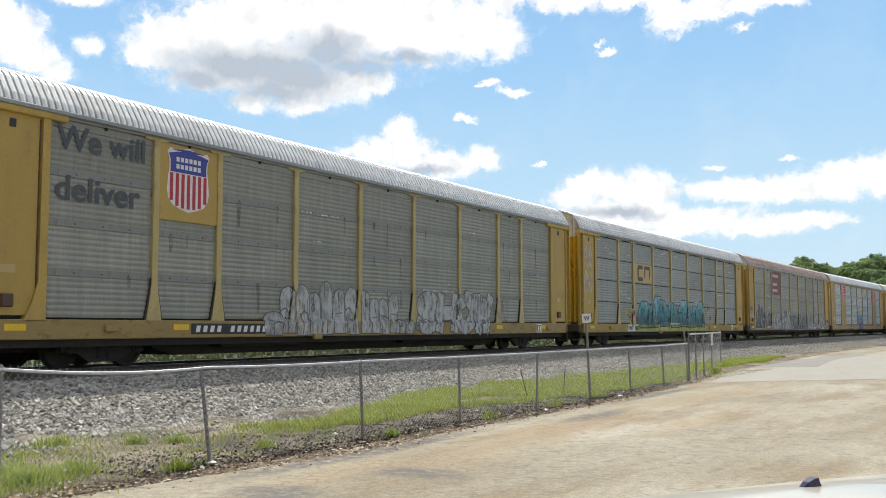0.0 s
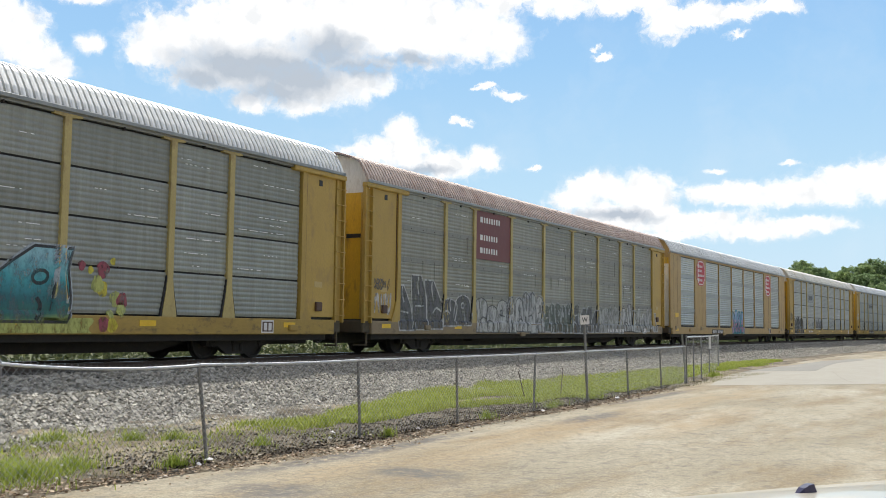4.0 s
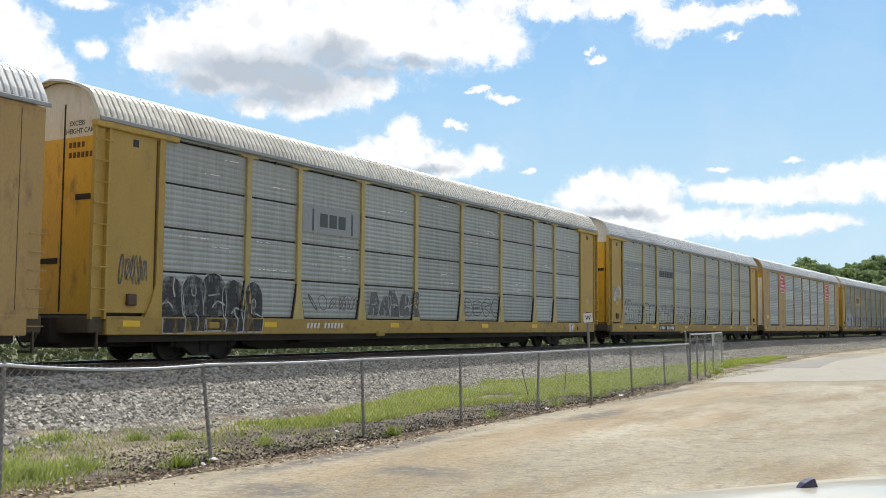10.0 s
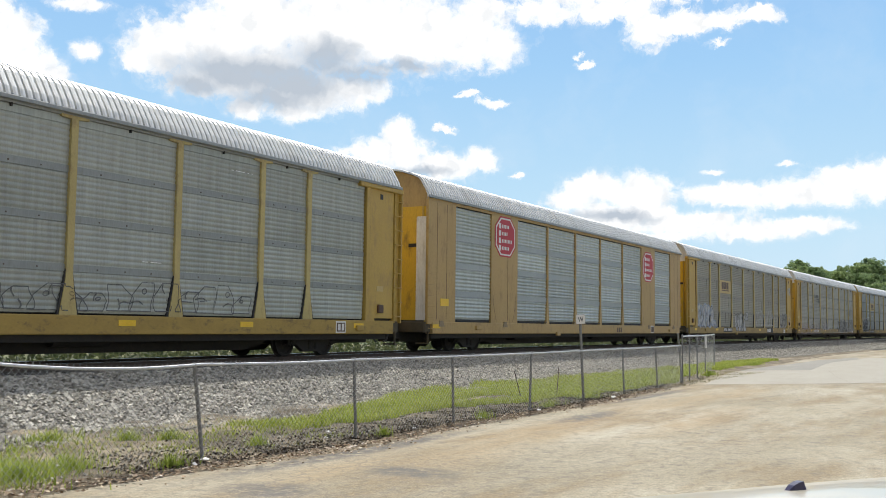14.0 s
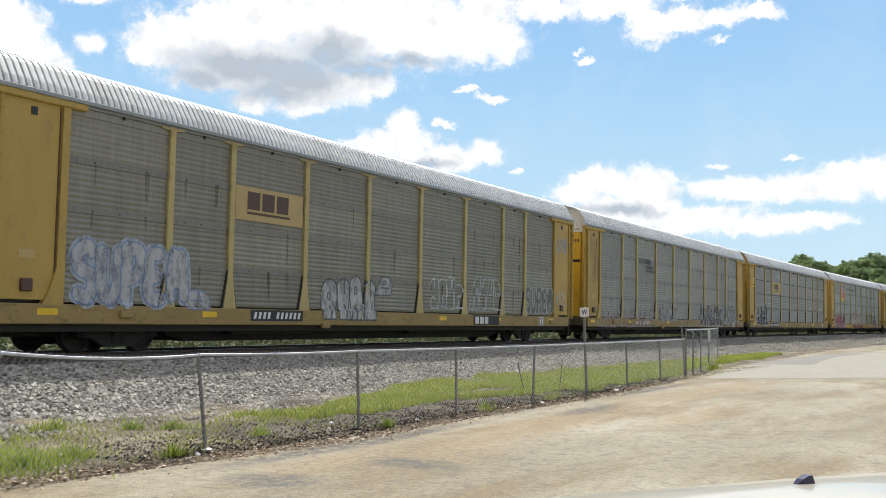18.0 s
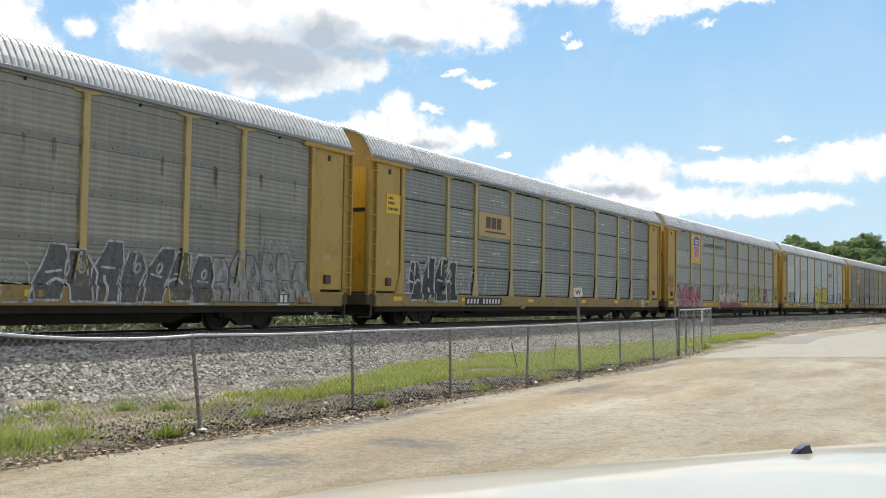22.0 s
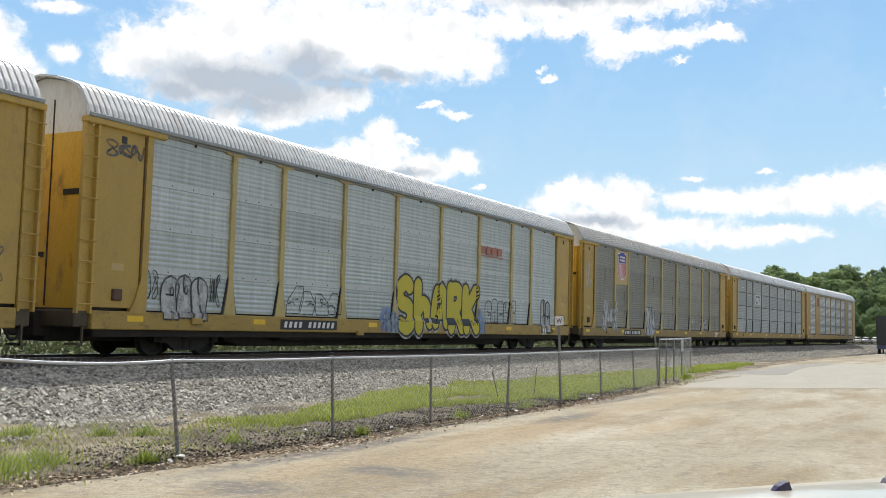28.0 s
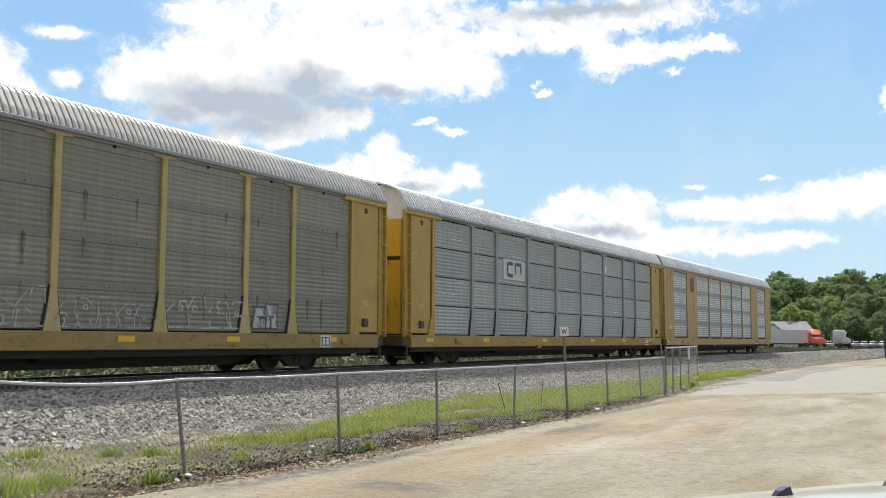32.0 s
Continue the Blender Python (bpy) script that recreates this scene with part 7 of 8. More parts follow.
CAR_CREAM = car_paint("car_cream", (0.60, 0.54, 0.42))
CAR_WHITE, CAR_SILVER, CAR_BLUE = car_paint("car_white", (0.78, 0.76, 0.70)), car_paint("car_silver", (0.50, 0.51, 0.52)), car_paint("car_blue", (0.05, 0.08, 0.2))
GLASS, gnt, gb = nodes_of("tinted_glass")
gb.inputs["Base Color"].default_value, gb.inputs["Roughness"].default_value = (0.02, 0.025, 0.03, 1), 0.06
RUBBER = surface("rubber", (0.02, 0.02, 0.02), (0.035, 0.035, 0.035), 5, 0.85, 0, (1, 1, 1), None, 0.1)
PLUM = surface("dark_plastic", (0.018, 0.012, 0.04), (0.035, 0.022, 0.07), 8, 0.28, 0, (1, 1, 1), None, 0.02)


def lofted(sections, name, smooth=True):
    """A closed skin through rings of equal length."""
    n, s = len(sections[0]), Soup()
    s.v = [p for r in sections for p in r]
    for i in range(len(sections) - 1):
        for j in range(n):
            s.f.append((i * n + j, i * n + (j + 1) % n, i * n + n + (j + 1) % n, i * n + n + j))
    s.f += [tuple(range(n - 1, -1, -1)), tuple(range((len(sections) - 1) * n, len(sections) * n))]
    return s.mesh(name, smooth)


def ring(x, half, low, high, power=4.0, n=28):
    """A rounded upright cross-section at x."""
    out = []
    for k in range(n):
        a = 2 * math.pi * k / n
        c, s = math.cos(a), math.sin(a)
        q = (abs(c) ** power + abs(s) ** power) ** (-1 / power)
        out.append((x, half * q * c, (low + high) / 2 + (high - low) / 2 * q * s))
    return out


def small_car(label, colour, at, turn, group="", top=1.44, rails=False, back=-1.38):
    car = thing("parked_car", label, "car", group, at, turn)
    part("body", kept(("body", colour.name), lambda: lofted([ring(-2.2, 0.70, 0.45, 0.85), ring(-2.1, 0.82, 0.30, 0.95), ring(-1.2, 0.87, 0.24, 1.0), ring(0.4, 0.87, 0.24, 0.98), ring(1.4, 0.85, 0.26, 0.92), ring(2.1, 0.78, 0.30, 0.78), ring(2.25, 0.62, 0.38, 0.68)], "body")), colour, car)
    part("cabin_glass", kept("cabin", lambda: lofted([ring(-1.75, 0.66, 0.90, 0.98, 3), ring(-1.2, 0.66, 0.88, 1.36, 3), ring(0.2, 0.66, 0.88, 1.38, 3), ring(1.15, 0.66, 0.86, 0.94, 3)], "cabin_glass")), GLASS, car, "dark glass")
    part("roof", kept(("roof", colour.name, back), lambda: lofted([ring(back, 0.44, 1.27, 1.33, 2.6), ring(back + 0.18, 0.60, 1.29, 1.41, 2.6), ring(back + 0.5, 0.64, 1.30, 1.432, 2.6), ring(-0.55, 0.645, 1.30, 1.44, 2.6), ring(0.05, 0.645, 1.30, 1.44, 2.6), ring(0.32, 0.60, 1.29, 1.415, 2.6), ring(0.48, 0.46, 1.26, 1.33, 2.6)], "roof")), colour, car)
    for x in (-1.35, 1.35):
        for y in (-0.78, 0.78):
            wheel = part("wheel", kept("tyre", lambda: Soup().tube((0, -0.1, 0), (0, 0.1, 0), 0.31, 20).mesh("wheel")), RUBBER, car, "black tyre", (x, y, 0.31))
            part("rim", kept("rim", lambda: Soup().tube((0, -0.11, 0), (0, 0.11, 0), 0.19, 14).mesh("rim")), GALV, wheel)
    for y in (-0.6, 0.6):
        part("headlight", kept("headlight", lambda: Soup().box(-0.06, 0.06, -0.14, 0.14, -0.06, 0.06, 0.02).mesh("headlight")), D_WHITE, car, "", (2.15, y, 0.66))
        part("tail_light", kept("tail_light", lambda: Soup().box(-0.05, 0.05, -0.12, 0.12, -0.08, 0.08, 0.02).mesh("tail_light")), D_RED, car, "", (-2.16, y, 0.78))
    if rails:
        for x in (-0.62, -0.27):
            part("rack_foot", kept("rack_foot", lambda: lofted([[(x, y * k, z * k) for y, z in ((-0.016, 0), (0.016, 0), (0.012, h), (-0.012, h))] for x, h, k in ((-0.026, 0.004, 0.5), (-0.012, 0.017, 0.75), (0.004, 0.024, 0.8), (0.016, 0.026, 0.8), (0.021, 0.012, 0.8), (0.023, 0.003, 0.8))], "rack_foot", False)), PLUM, car, "dark glossy plastic cap on the roof", (x, 0.42, top - 0.013))
    return car


# ---- the far side: trees, house, lorries, parked cars ----
def leaf_material(name, dark, light):
    m, nt, b = nodes_of(name)
    g = nt.nodes.new("ShaderNodeNewGeometry")
    o = nt.nodes.new("ShaderNodeObjectInfo")
    c = mix(nt, "MIX", g.outputs["Random Per Island"], dark, light)
    c = mix(nt, "MULTIPLY", 1.0, c, ramp(nt, o.outputs["Random"], [(0, (0.55, 0.66, 0.64)), (0.5, (0.9, 0.97, 0.9)), (1, (1.25, 1.18, 0.9))]))
    nt.links.new(c, b.inputs["Base Color"])
    b.inputs["Roughness"].default_value = 0.65
    t = nt.nodes.new("ShaderNodeBsdfTranslucent")
    nt.links.new(c, t.inputs[0])
    x = nt.nodes.new("ShaderNodeMixShader")
    x.inputs[0].default_value = 0.4
    nt.links.new(b.outputs[0], x.inputs[1])
    nt.links.new(t.outputs[0], x.inputs[2])
    nt.links.new(x.outputs[0], nt.nodes["Material Output"].inputs[0])
    return m


LEAF = leaf_material("tree_leaves", (0.235, 0.30, 0.14), (0.36, 0.43, 0.205))
WEED = leaf_material("weed_leaves", (0.06, 0.08, 0.028), (0.20, 0.185, 0.085))
GRASS = leaf_material("grass_blades", (0.23, 0.285, 0.04), (0.45, 0.48, 0.10))
STRAW = leaf_material("dry_grass", (0.25, 0.20, 0.10), (0.40, 0.33, 0.18))
BARK = surface("bark", (0.07, 0.055, 0.04), (0.15, 0.12, 0.09), 6, 0.9, 0, (1, 1, 0.2), None, 0.6, 30)


def leaves(rng, centres, radii, count, size, outward=0.0):
    """Small leaf sprays, each a bent pair of facets, thickest towards the outside of each clump; with outward they lie like shingles on it."""
    k = rng.integers(0, len(centres), count)
    d = rng.normal(size=(count, 3))
    d /= np.linalg.norm(d, axis=1)[:, None]
    p = centres[k] + d * radii[k] * (rng.random(count) ** 0.35)[:, None]
    u = rng.normal(size=(count, 3)) + d * 0.5
    if outward:
        u -= d * np.sum(u * d, axis=1)[:, None] * outward
    u /= np.linalg.norm(u, axis=1)[:, None]
    w = np.cross(u, rng.normal(size=(count, 3)) + d * 4.0 * outward)
    w /= np.linalg.norm(w, axis=1)[:, None]
    n = np.cross(u, w)
    s = size * rng.uniform(0.6, 1.4, count)[:, None]
    v = np.stack([p - u * s, p + w * s * 0.55 + n * s * 0.2, p + u * s, p - w * s * 0.55 + n * s * 0.2], 1).reshape(-1, 3)
    f = [(4 * i, 4 * i + 1, 4 * i + 2) for i in range(count)] + [(4 * i, 4 * i + 2, 4 * i + 3) for i in range(count)]
    return v, f


def tree_meshes(seed, height, spread):
    rng = np.random.default_rng(seed)
    trunk = Soup()
    trunk.tube((0, 0, -0.3), (0.1, 0.05, height * 0.42), 0.26, 8, 0.17)
    centres, radii = [], []
    for k in range(64):
        up = 1 - 1.8 * (k + 0.5) / 64
        a = k * 2.4 + rng.uniform(-.5, .5)
        flat = math.sqrt(max(0.0, 1 - up * up)) * rng.uniform(0.45, 0.95)
        tip = (spread * flat * math.cos(a), spread * flat * math.sin(a), height * (0.54 + 0.36 * up * rng.uniform(0.7, 1.1)))
        if k % 5 == 0:
            trunk.tube((0.1, 0.05, height * rng.uniform(0.2, 0.4)), tip, 0.10, 6, 0.03)
        centres.append(np.array(tip))
        radii.append([spread * rng.uniform(0.12, 0.28)] * 2 + [spread * rng.uniform(0.10, 0.22)])
    v, f = leaves(rng, np.array(centres), np.array(radii), 11000, 0.16, 0.3)
    crown = raw_mesh("crown", v.tolist(), f)
    crown.materials.append(LEAF)
    t = trunk.mesh("trunk")
    t.materials.append(BARK)
    return t, crown


KINDS = [tree_meshes(900 + k, h, s) for k, (h, s) in enumerate([(9, 3.6), (10.5, 3.9), (8, 3.8), (11.5, 3.4), (7, 3.2), (9.5, 4.4)])]
tr = random.Random(77)


def tree(x, y, z, k, scale):
    t = thing("tree", "leafy green broadleaf tree on the wooded hillside", "tree", "trees of the hill wood", (x, y, z), tr.uniform(0, 6.28))
    t.scale = (scale, scale, scale * tr.uniform(0.92, 1.1))
    trunk, crown = KINDS[k]
    part("trunk", trunk, BARK, t)
    part("crown", crown, LEAF, t)


def hill_height(x, y):
    d, az = math.hypot(x, y), math.degrees(math.atan2(y, x))
    rise = max(0.0, min(1.0, (d - 235) / 90))
    side = max(0.0, min(1.0, (14.5 - az) / 2.6))
    return FIELD + (13.6 + 1.4 * max(0.0, min(1.0, (az - 8.0) / 2))) * rise * rise * (3 - 2 * rise) * side


hv, hf = [], []
ha, hd = [-30 + 1.5 * i for i in range(36)], [228 + 8 * i for i in range(20)]
for az in ha:
    for d in hd:
        x, y = d * math.cos(radians(az)), d * math.sin(radians(az))
        hv.append((x, y, hill_height(x, y) + (0.02 if d > 228 else -0.3)))
for i in range(len(ha) - 1):
    for jj in range(len(hd) - 1):
        hf.append((i * 20 + jj, i * 20 + jj + 1, i * 20 + 21 + jj, i * 20 + 20 + jj))
setting("hill", raw_mesh("hill", hv, hf), bpy.data.materials["field"], "low wooded hill behind the railway", "hill")

for d, low, high, step, sc in [(236, -3.0, 10.4, 0.95, 0.75), (246, -3.0, 10.6, 0.95, 0.85), (257, -3.5, 10.7, 0.95, 0.9), (268, -3.5, 10.7, 0.85, 0.95), (280, -4, 10.6, 0.8, 0.97), (294, -4, 10.5, 0.6, 0.97), (308, -4, 10.3, 0.55, 0.97)]:
    az = low
    while az < high:
        a2, d2 = az + tr.uniform(-.4, .4), d + tr.uniform(-4, 4)
        x, y = d2 * math.cos(radians(a2)), d2 * math.sin(radians(a2))
        tree(x, y, hill_height(x, y), tr.randrange(6), sc * tr.uniform(0.8, 1.15))
        az += step
for az, d, s in [(10.5, 270, 1.05), (10.1, 276, 1.15), (9.7, 280, 1.15), (9.2, 282, 1.1), (9.0, 238, 0.9), (6.9, 242, 0.85)]:
    x, y = d * math.cos(radians(az)), d * math.sin(radians(az))
    tree(x, y, hill_height(x, y), 5, s)


def polar(az, d):
    return d * math.cos(radians(az)), d * math.sin(radians(az))


SHINGLE = surface("grey_shingles", (0.24, 0.24, 0.25), (0.36, 0.36, 0.37), 2, 0.85, 0, (1, 1, 1), None, 0.2)
CLAD = surface("white_cladding", (0.55, 0.55, 0.55), (0.72, 0.72, 0.71), 2, 0.7, 0, (1, 1, 1), None, 0.05)
hx, hy = polar(9.75, 229)
house = thing("house", "low white house with a grey gabled roof", "house", at=(hx, hy, FIELD), turn=radians(9.75 - 90))
part("wall", Soup().box(-6, 6, -4, 4, 0, 3.0, 0.02), CLAD, house)
part("roof", Soup().add([(-6.6, -4.6, 2.9), (6.6, -4.6, 2.9), (6.6, 4.6, 2.9), (-6.6, 4.6, 2.9), (-4.6, 0, 5.6), (4.6, 0, 5.6)], [(0, 1, 5, 4), (2, 3, 4, 5), (1, 2, 5), (3, 0, 4), (3, 2, 1, 0)]), SHINGLE, house, "grey shingle roof")
part("gable", Soup().prism([(-4.4, 2.8), (0.2, 2.8), (-2.1, 5.0)], -5.2, -2.0), CLAD, house, "white gable")
part("gable_roof", Soup().add([(-4.8, -5.5, 2.75), (-2.1, -5.5, 5.25), (0.6, -5.5, 2.75), (-4.8, -0.5, 2.75), (-2.1, -0.5, 5.25), (0.6, -0.5, 2.75), (-4.8, -5.5, 2.6), (-2.1, -5.5, 5.1), (0.6, -5.5, 2.6)], [(0, 1, 4, 3), (1, 2, 5, 4), (0, 6, 7, 1), (1, 7, 8, 2)]), SHINGLE, house)
for x in (-5.2, 1.6, 4.4):
    part("window", Soup().box(x - 0.6, x + 0.6, -4.04, -3.98, 1.0, 2.2, 0.01), GLASS, house)

sx, sy = polar(9.75, 217)
trailer = thing("box_trailer", "long white box trailer parked beyond the track", "trailer", at=(sx, sy, FIELD), turn=radians(9.75 - 90))
part("box", Soup().box(-5.0, 5.0, -1.25, 1.25, 0.9, 3.7, 0.04), CLAD, trailer)
part("underframe", Soup().box(-4.4, 4.4, -0.5, 0.5, 0.7, 0.9), STEEL_DARK, trailer)
for x in (-3.6, -2.5, 3.2):
    for y in (-1.0, 1.0):
        part("wheel", kept("lorry_wheel", lambda: Soup().tube((0, -0.15, 0), (0, 0.15, 0), 0.5, 16).mesh("wheel")), RUBBER, trailer, "black tyre", (x, y, 0.5))


def tractor(label, colour, az, d, turn):
    x, y = polar(az, d)
    t = thing("lorry", label, "lorry", "lorries beyond the track", (x, y, FIELD), turn)
    part("cab", lofted([ring(-1.6, 1.1, 0.9, 3.4, 5), ring(-1.5, 1.2, 0.8, 3.7, 5), ring(-0.3, 1.2, 0.8, 3.6, 5), ring(0.5, 1.15, 0.8, 2.2, 5), ring(1.9, 1.0, 0.8, 1.9, 5), ring(2.0, 0.9, 0.9, 1.7, 5)], "cab"), colour, t)
    part("windscreen", Soup().add([(0.0, -1.0, 2.95), (0.0, 1.0, 2.95), (0.58, 1.0, 2.25), (0.58, -1.0, 2.25), (-0.1, -1.0, 2.95), (-0.1, 1.0, 2.95), (0.4, 1.0, 2.2), (0.4, -1.0, 2.2)], [(0, 1, 2, 3), (4, 7, 6, 5), (0, 4, 5, 1), (1, 5, 6, 2), (2, 6, 7, 3), (3, 7, 4, 0)]), GLASS, t)
    part("side_window", Soup().box(-0.5, 0.2, -1.22, -1.19, 2.2, 2.9, 0.01), GLASS, t)
    part("chassis", Soup().box(-4.0, 1.8, -0.5, 0.5, 0.6, 0.9), STEEL_DARK, t)
    for wx in (-3.4, -2.3, 1.2):
        for wy in (-1.0, 1.0):
            part("wheel", STORE["lorry_wheel"], RUBBER, t, "black tyre", (wx, wy, 0.5))


tractor("orange-red lorry tractor parked beyond the track", paint("lorry_orange", (0.80, 0.13, 0.05), 0.35), 8.1, 212, radians(-150))
tractor("white lorry tractor parked beyond the track", CLAD, 6.85, 222, radians(-20))
for k, (az, d, c, w) in enumerate([(6.2, 226, CAR_SILVER, "silver"), (5.75, 226, CAR_WHITE, "white"), (5.3, 227, CAR_SILVER, "silver"), (4.85, 228, CAR_WHITE, "white"), (4.4, 228, CAR_BLUE, "dark blue"), (3.95, 228, CAR_WHITE, "white"), (7.45, 214, CAR_SILVER, "silver"), (21.4, 120, CAR_WHITE, "white")]):
    x, y = polar(az, d)
    small_car("small %s car parked beyond the track" % w, c, (x, y, FIELD), radians(tr.uniform(-30, 10)), "cars parked beyond the track")

lx, ly = polar(7.9, 178)
lamp_post = thing("street_lamp", "tall grey street lamp beyond the track", "street lamp", at=(lx, ly, FIELD))
part("pole", Soup().tube((0, 0, 0), (0, 0, 7.6), 0.09, 8, 0.05), GALV, lamp_post)
part("lamp_head", Soup().box(-0.5, 0.2, -0.13, 0.13, 7.5, 7.68, 0.03), GALV, lamp_post)

# dark trailer standing at the end of the yard
dark = thing("dark_trailer", "dark grey box trailer at the end of the yard", "trailer", at=(124.5, 9.15, 0), turn=0.05)
part("box", Soup().box(-3.5, 3.5, -1.25, 1.25, 1.0, 4.2, 0.04), surface("dark_cladding", (0.035, 0.038, 0.042), (0.075, 0.078, 0.08), 1.5, 0.6, 0.2, (1, 1, 0.3), None, 0.1), dark)
part("skirt", Soup().box(-3.4, 3.4, -1.2, 1.2, 0.55, 0.98, 0.02), CAR_BLUE, dark, "dark blue skirt")
for x in (-2.4, -1.3):
    for y in (-1.0, 1.0):
        part("wheel", STORE["lorry_wheel"], RUBBER, dark, "black tyre", (x, y, 0.5))
part("landing_leg", Soup().box(2.0, 2.15, -0.8, -0.65, 0, 0.6).box(2.0, 2.15, 0.65, 0.8, 0, 0.6), STEEL_DARK, dark)

# the white car beside the camera: only its roof rises into view
small_car("cream parked estate car with dark caps on its roof", CAR_CREAM, (2.617, -0.29, 0.0), radians(-35.0), rails=True, back=-2.05)


# ---- loose stones, grass and litter ----
rng = np.random.default_rng(21)


def track_points(s, out):
    e = np.maximum(0, s - BEND_FROM)
    a = BEND * e
    return np.minimum(s, BEND_FROM) + np.sin(a) / BEND - out * np.sin(a), CENTRE - (1 - np.cos(a)) / BEND - out * np.cos(a)


def stones(name, count, s0, s1, o0, o1, small, large, label, material=None):
    s = s0 + (s1 - s0) * rng.random(count) ** 1.25
    out = rng.uniform(o0, o1, count)
    x, y = track_points(s, out)
    ob = np.array([b[0] for b in BANK][::-1])
    zb = np.array([b[1] for b in BANK][::-1])
    z = np.interp(out, ob, zb)
    z = np.where(out > 4.9, np.maximum(z, 0.05), z)
    r = rng.uniform(small, large, count) * (1 + 0.5 * (rng.random(count) > 0.9))
    base = np.array([(1, 0, 0), (0, 1, 0), (-1, 0, 0), (0, -1, 0), (0, 0, 0.8), (0, 0, -0.6), (0.6, 0.6, 0.5), (-0.6, -0.5, 0.55)])
    v = base[None] * rng.uniform(0.6, 1.25, (count, 8, 3))
    a = rng.uniform(0, 6.28, count)
    c, sn = np.cos(a)[:, None], np.sin(a)[:, None]
    tilt = rng.uniform(-0.6, 0.6, count)[:, None]
    vx, vy, vz = v[..., 0] * c - v[..., 1] * sn, v[..., 0] * sn + v[..., 1] * c, v[..., 2]
    vz, vy = vz + vy * tilt, vy - vz * tilt * 0.5
    vert = np.stack([x[:, None] + vx * r[:, None], y[:, None] + vy * r[:, None], z[:, None] + 0.3 * r[:, None] + vz * r[:, None] * 0.85], 2).reshape(-1, 3)
    tri = np.array([(0, 6, 4), (6, 1, 4), (1, 2, 4), (2, 7, 4), (7, 3, 4), (3, 0, 4), (0, 1, 6), (2, 3, 7), (1, 0, 5), (2, 1, 5), (3, 2, 5), (0, 3, 5)])
    f = (tri[None] + 8 * np.arange(count)[:, None, None]).reshape(-1, 3)
    me = raw_mesh(name, vert.tolist(), f.tolist())
    me.materials.append(material or STONE)
    tagged(new(name, me), label, "ballast stones", kind="stuff")


STONE = stone_material()
# oil-stained stones, their colour also darkened for the shade under the train
OILY_SHADED = surface("oily_shaded_ballast", (0.06, 0.055, 0.048), (0.17, 0.16, 0.145), 9, 0.8, 0, (1, 1, 1), (0.045, 0.04, 0.035), 0.3, 40)
stones("oily_stones", 16000, 2, 70, -1.2, 2.15, 0.022, 0.045, "dark stones along the rails, oil-stained and darkened for the train's shade", OILY_SHADED)
stones("ballast_stones", 62000, 2, 42, 2.0, 5.6, 0.024, 0.053, "loose grey crushed stones on the railway bank")
stones("ballast_stones", 26000, 40, 110, 1.2, 5.3, 0.03, 0.055, "loose grey crushed stones on the railway bank")
stones("ballast_stones", 14000, 108, 260, 1.2, 5.3, 0.05, 0.09, "loose grey crushed stones on the railway bank")
stones("ballast_stones", 6500, 2, 30, 4.9, 6.4, 0.016, 0.038, "stones spilled from the railway bank")
stones("scattered_stones", 1800, 2, 29, 5.0, 9.0, 0.010, 0.03, "stones scattered over the soil verge")

# grass: strip at the bank's foot, patches near the paving
LOW = [(-10, 10.4), (6, 10.6), (9, 11.0), (11.5, 11.3), (12.6, 10.75), (13.3, 10.4), (15, 10.05), (15.7, 10.1), (16.8, 10.35), (18, 10.4), (19.8, 10.15), (22, 9.6), (27, 9.3), (32, 9.5), (36, 10.3), (42, 11.0), (60, 11.6)]
TUFTS = [(8.3, 9.7, 0.4, 0.25), (7.9, 10.3, 0.9, 0.6), (6.2, 10.4, 1.0, 0.6), (10.0, 12.2, 0.75, 0.35), (10.7, 11.35, 0.3, 0.22), (11.35, 9.45, 0.2, 0.13), (11.1, 10.9, 0.4, 0.16), (7.4, 9.5, 0.7, 0.5), (17.2, 8.8, 0.28, 0.12), (9.15, 8.95, 0.26, 0.14),
         (13.4, 8.6, 0.15, 0.08), (20.6, 8.9, 0.5, 0.12), (23.5, 9.1, 0.8, 0.15), (38.3, 10.0, 0.9, 0.22), (45, 11.1, 2.0, 0.3), (51, 11.0, 1.6, 0.22), (5.0, 9.4, 0.8, 0.4)]


def blades(name, x, y, h, spread, material, label, width=0.006):
    n = len(x)
    z = np.array([verge_height(a, b) - 0.03 if b < track(a)[1] - 4.9 else bank_height(track(a)[1] - b) for a, b in zip(x, y)])
    a = rng.uniform(0, 6.28, n)
    lean = rng.uniform(0.1, spread, n) * h
    w = width * rng.uniform(0.7, 1.6, n)
    dx, dy = np.cos(a), np.sin(a)
    p = np.stack([x, y, z], 1)
    side = np.stack([-dy, dx, np.zeros(n)], 1) * w[:, None]
    mid = p + np.stack([dx * lean * 0.35, dy * lean * 0.35, h * 0.6], 1)
    tip = p + np.stack([dx * lean, dy * lean, h], 1)
    v = np.stack([p - side, p + side, mid - side * 0.8, mid + side * 0.8, tip], 1).reshape(-1, 3)
    f = (np.array([(0, 1, 3), (0, 3, 2), (2, 3, 4)])[None] + 5 * np.arange(n)[:, None, None]).reshape(-1, 3)
    me = raw_mesh(name, v.tolist(), f.tolist())
    me.materials.append(material)
    tagged(new(name, me), label, "grass", kind="stuff")


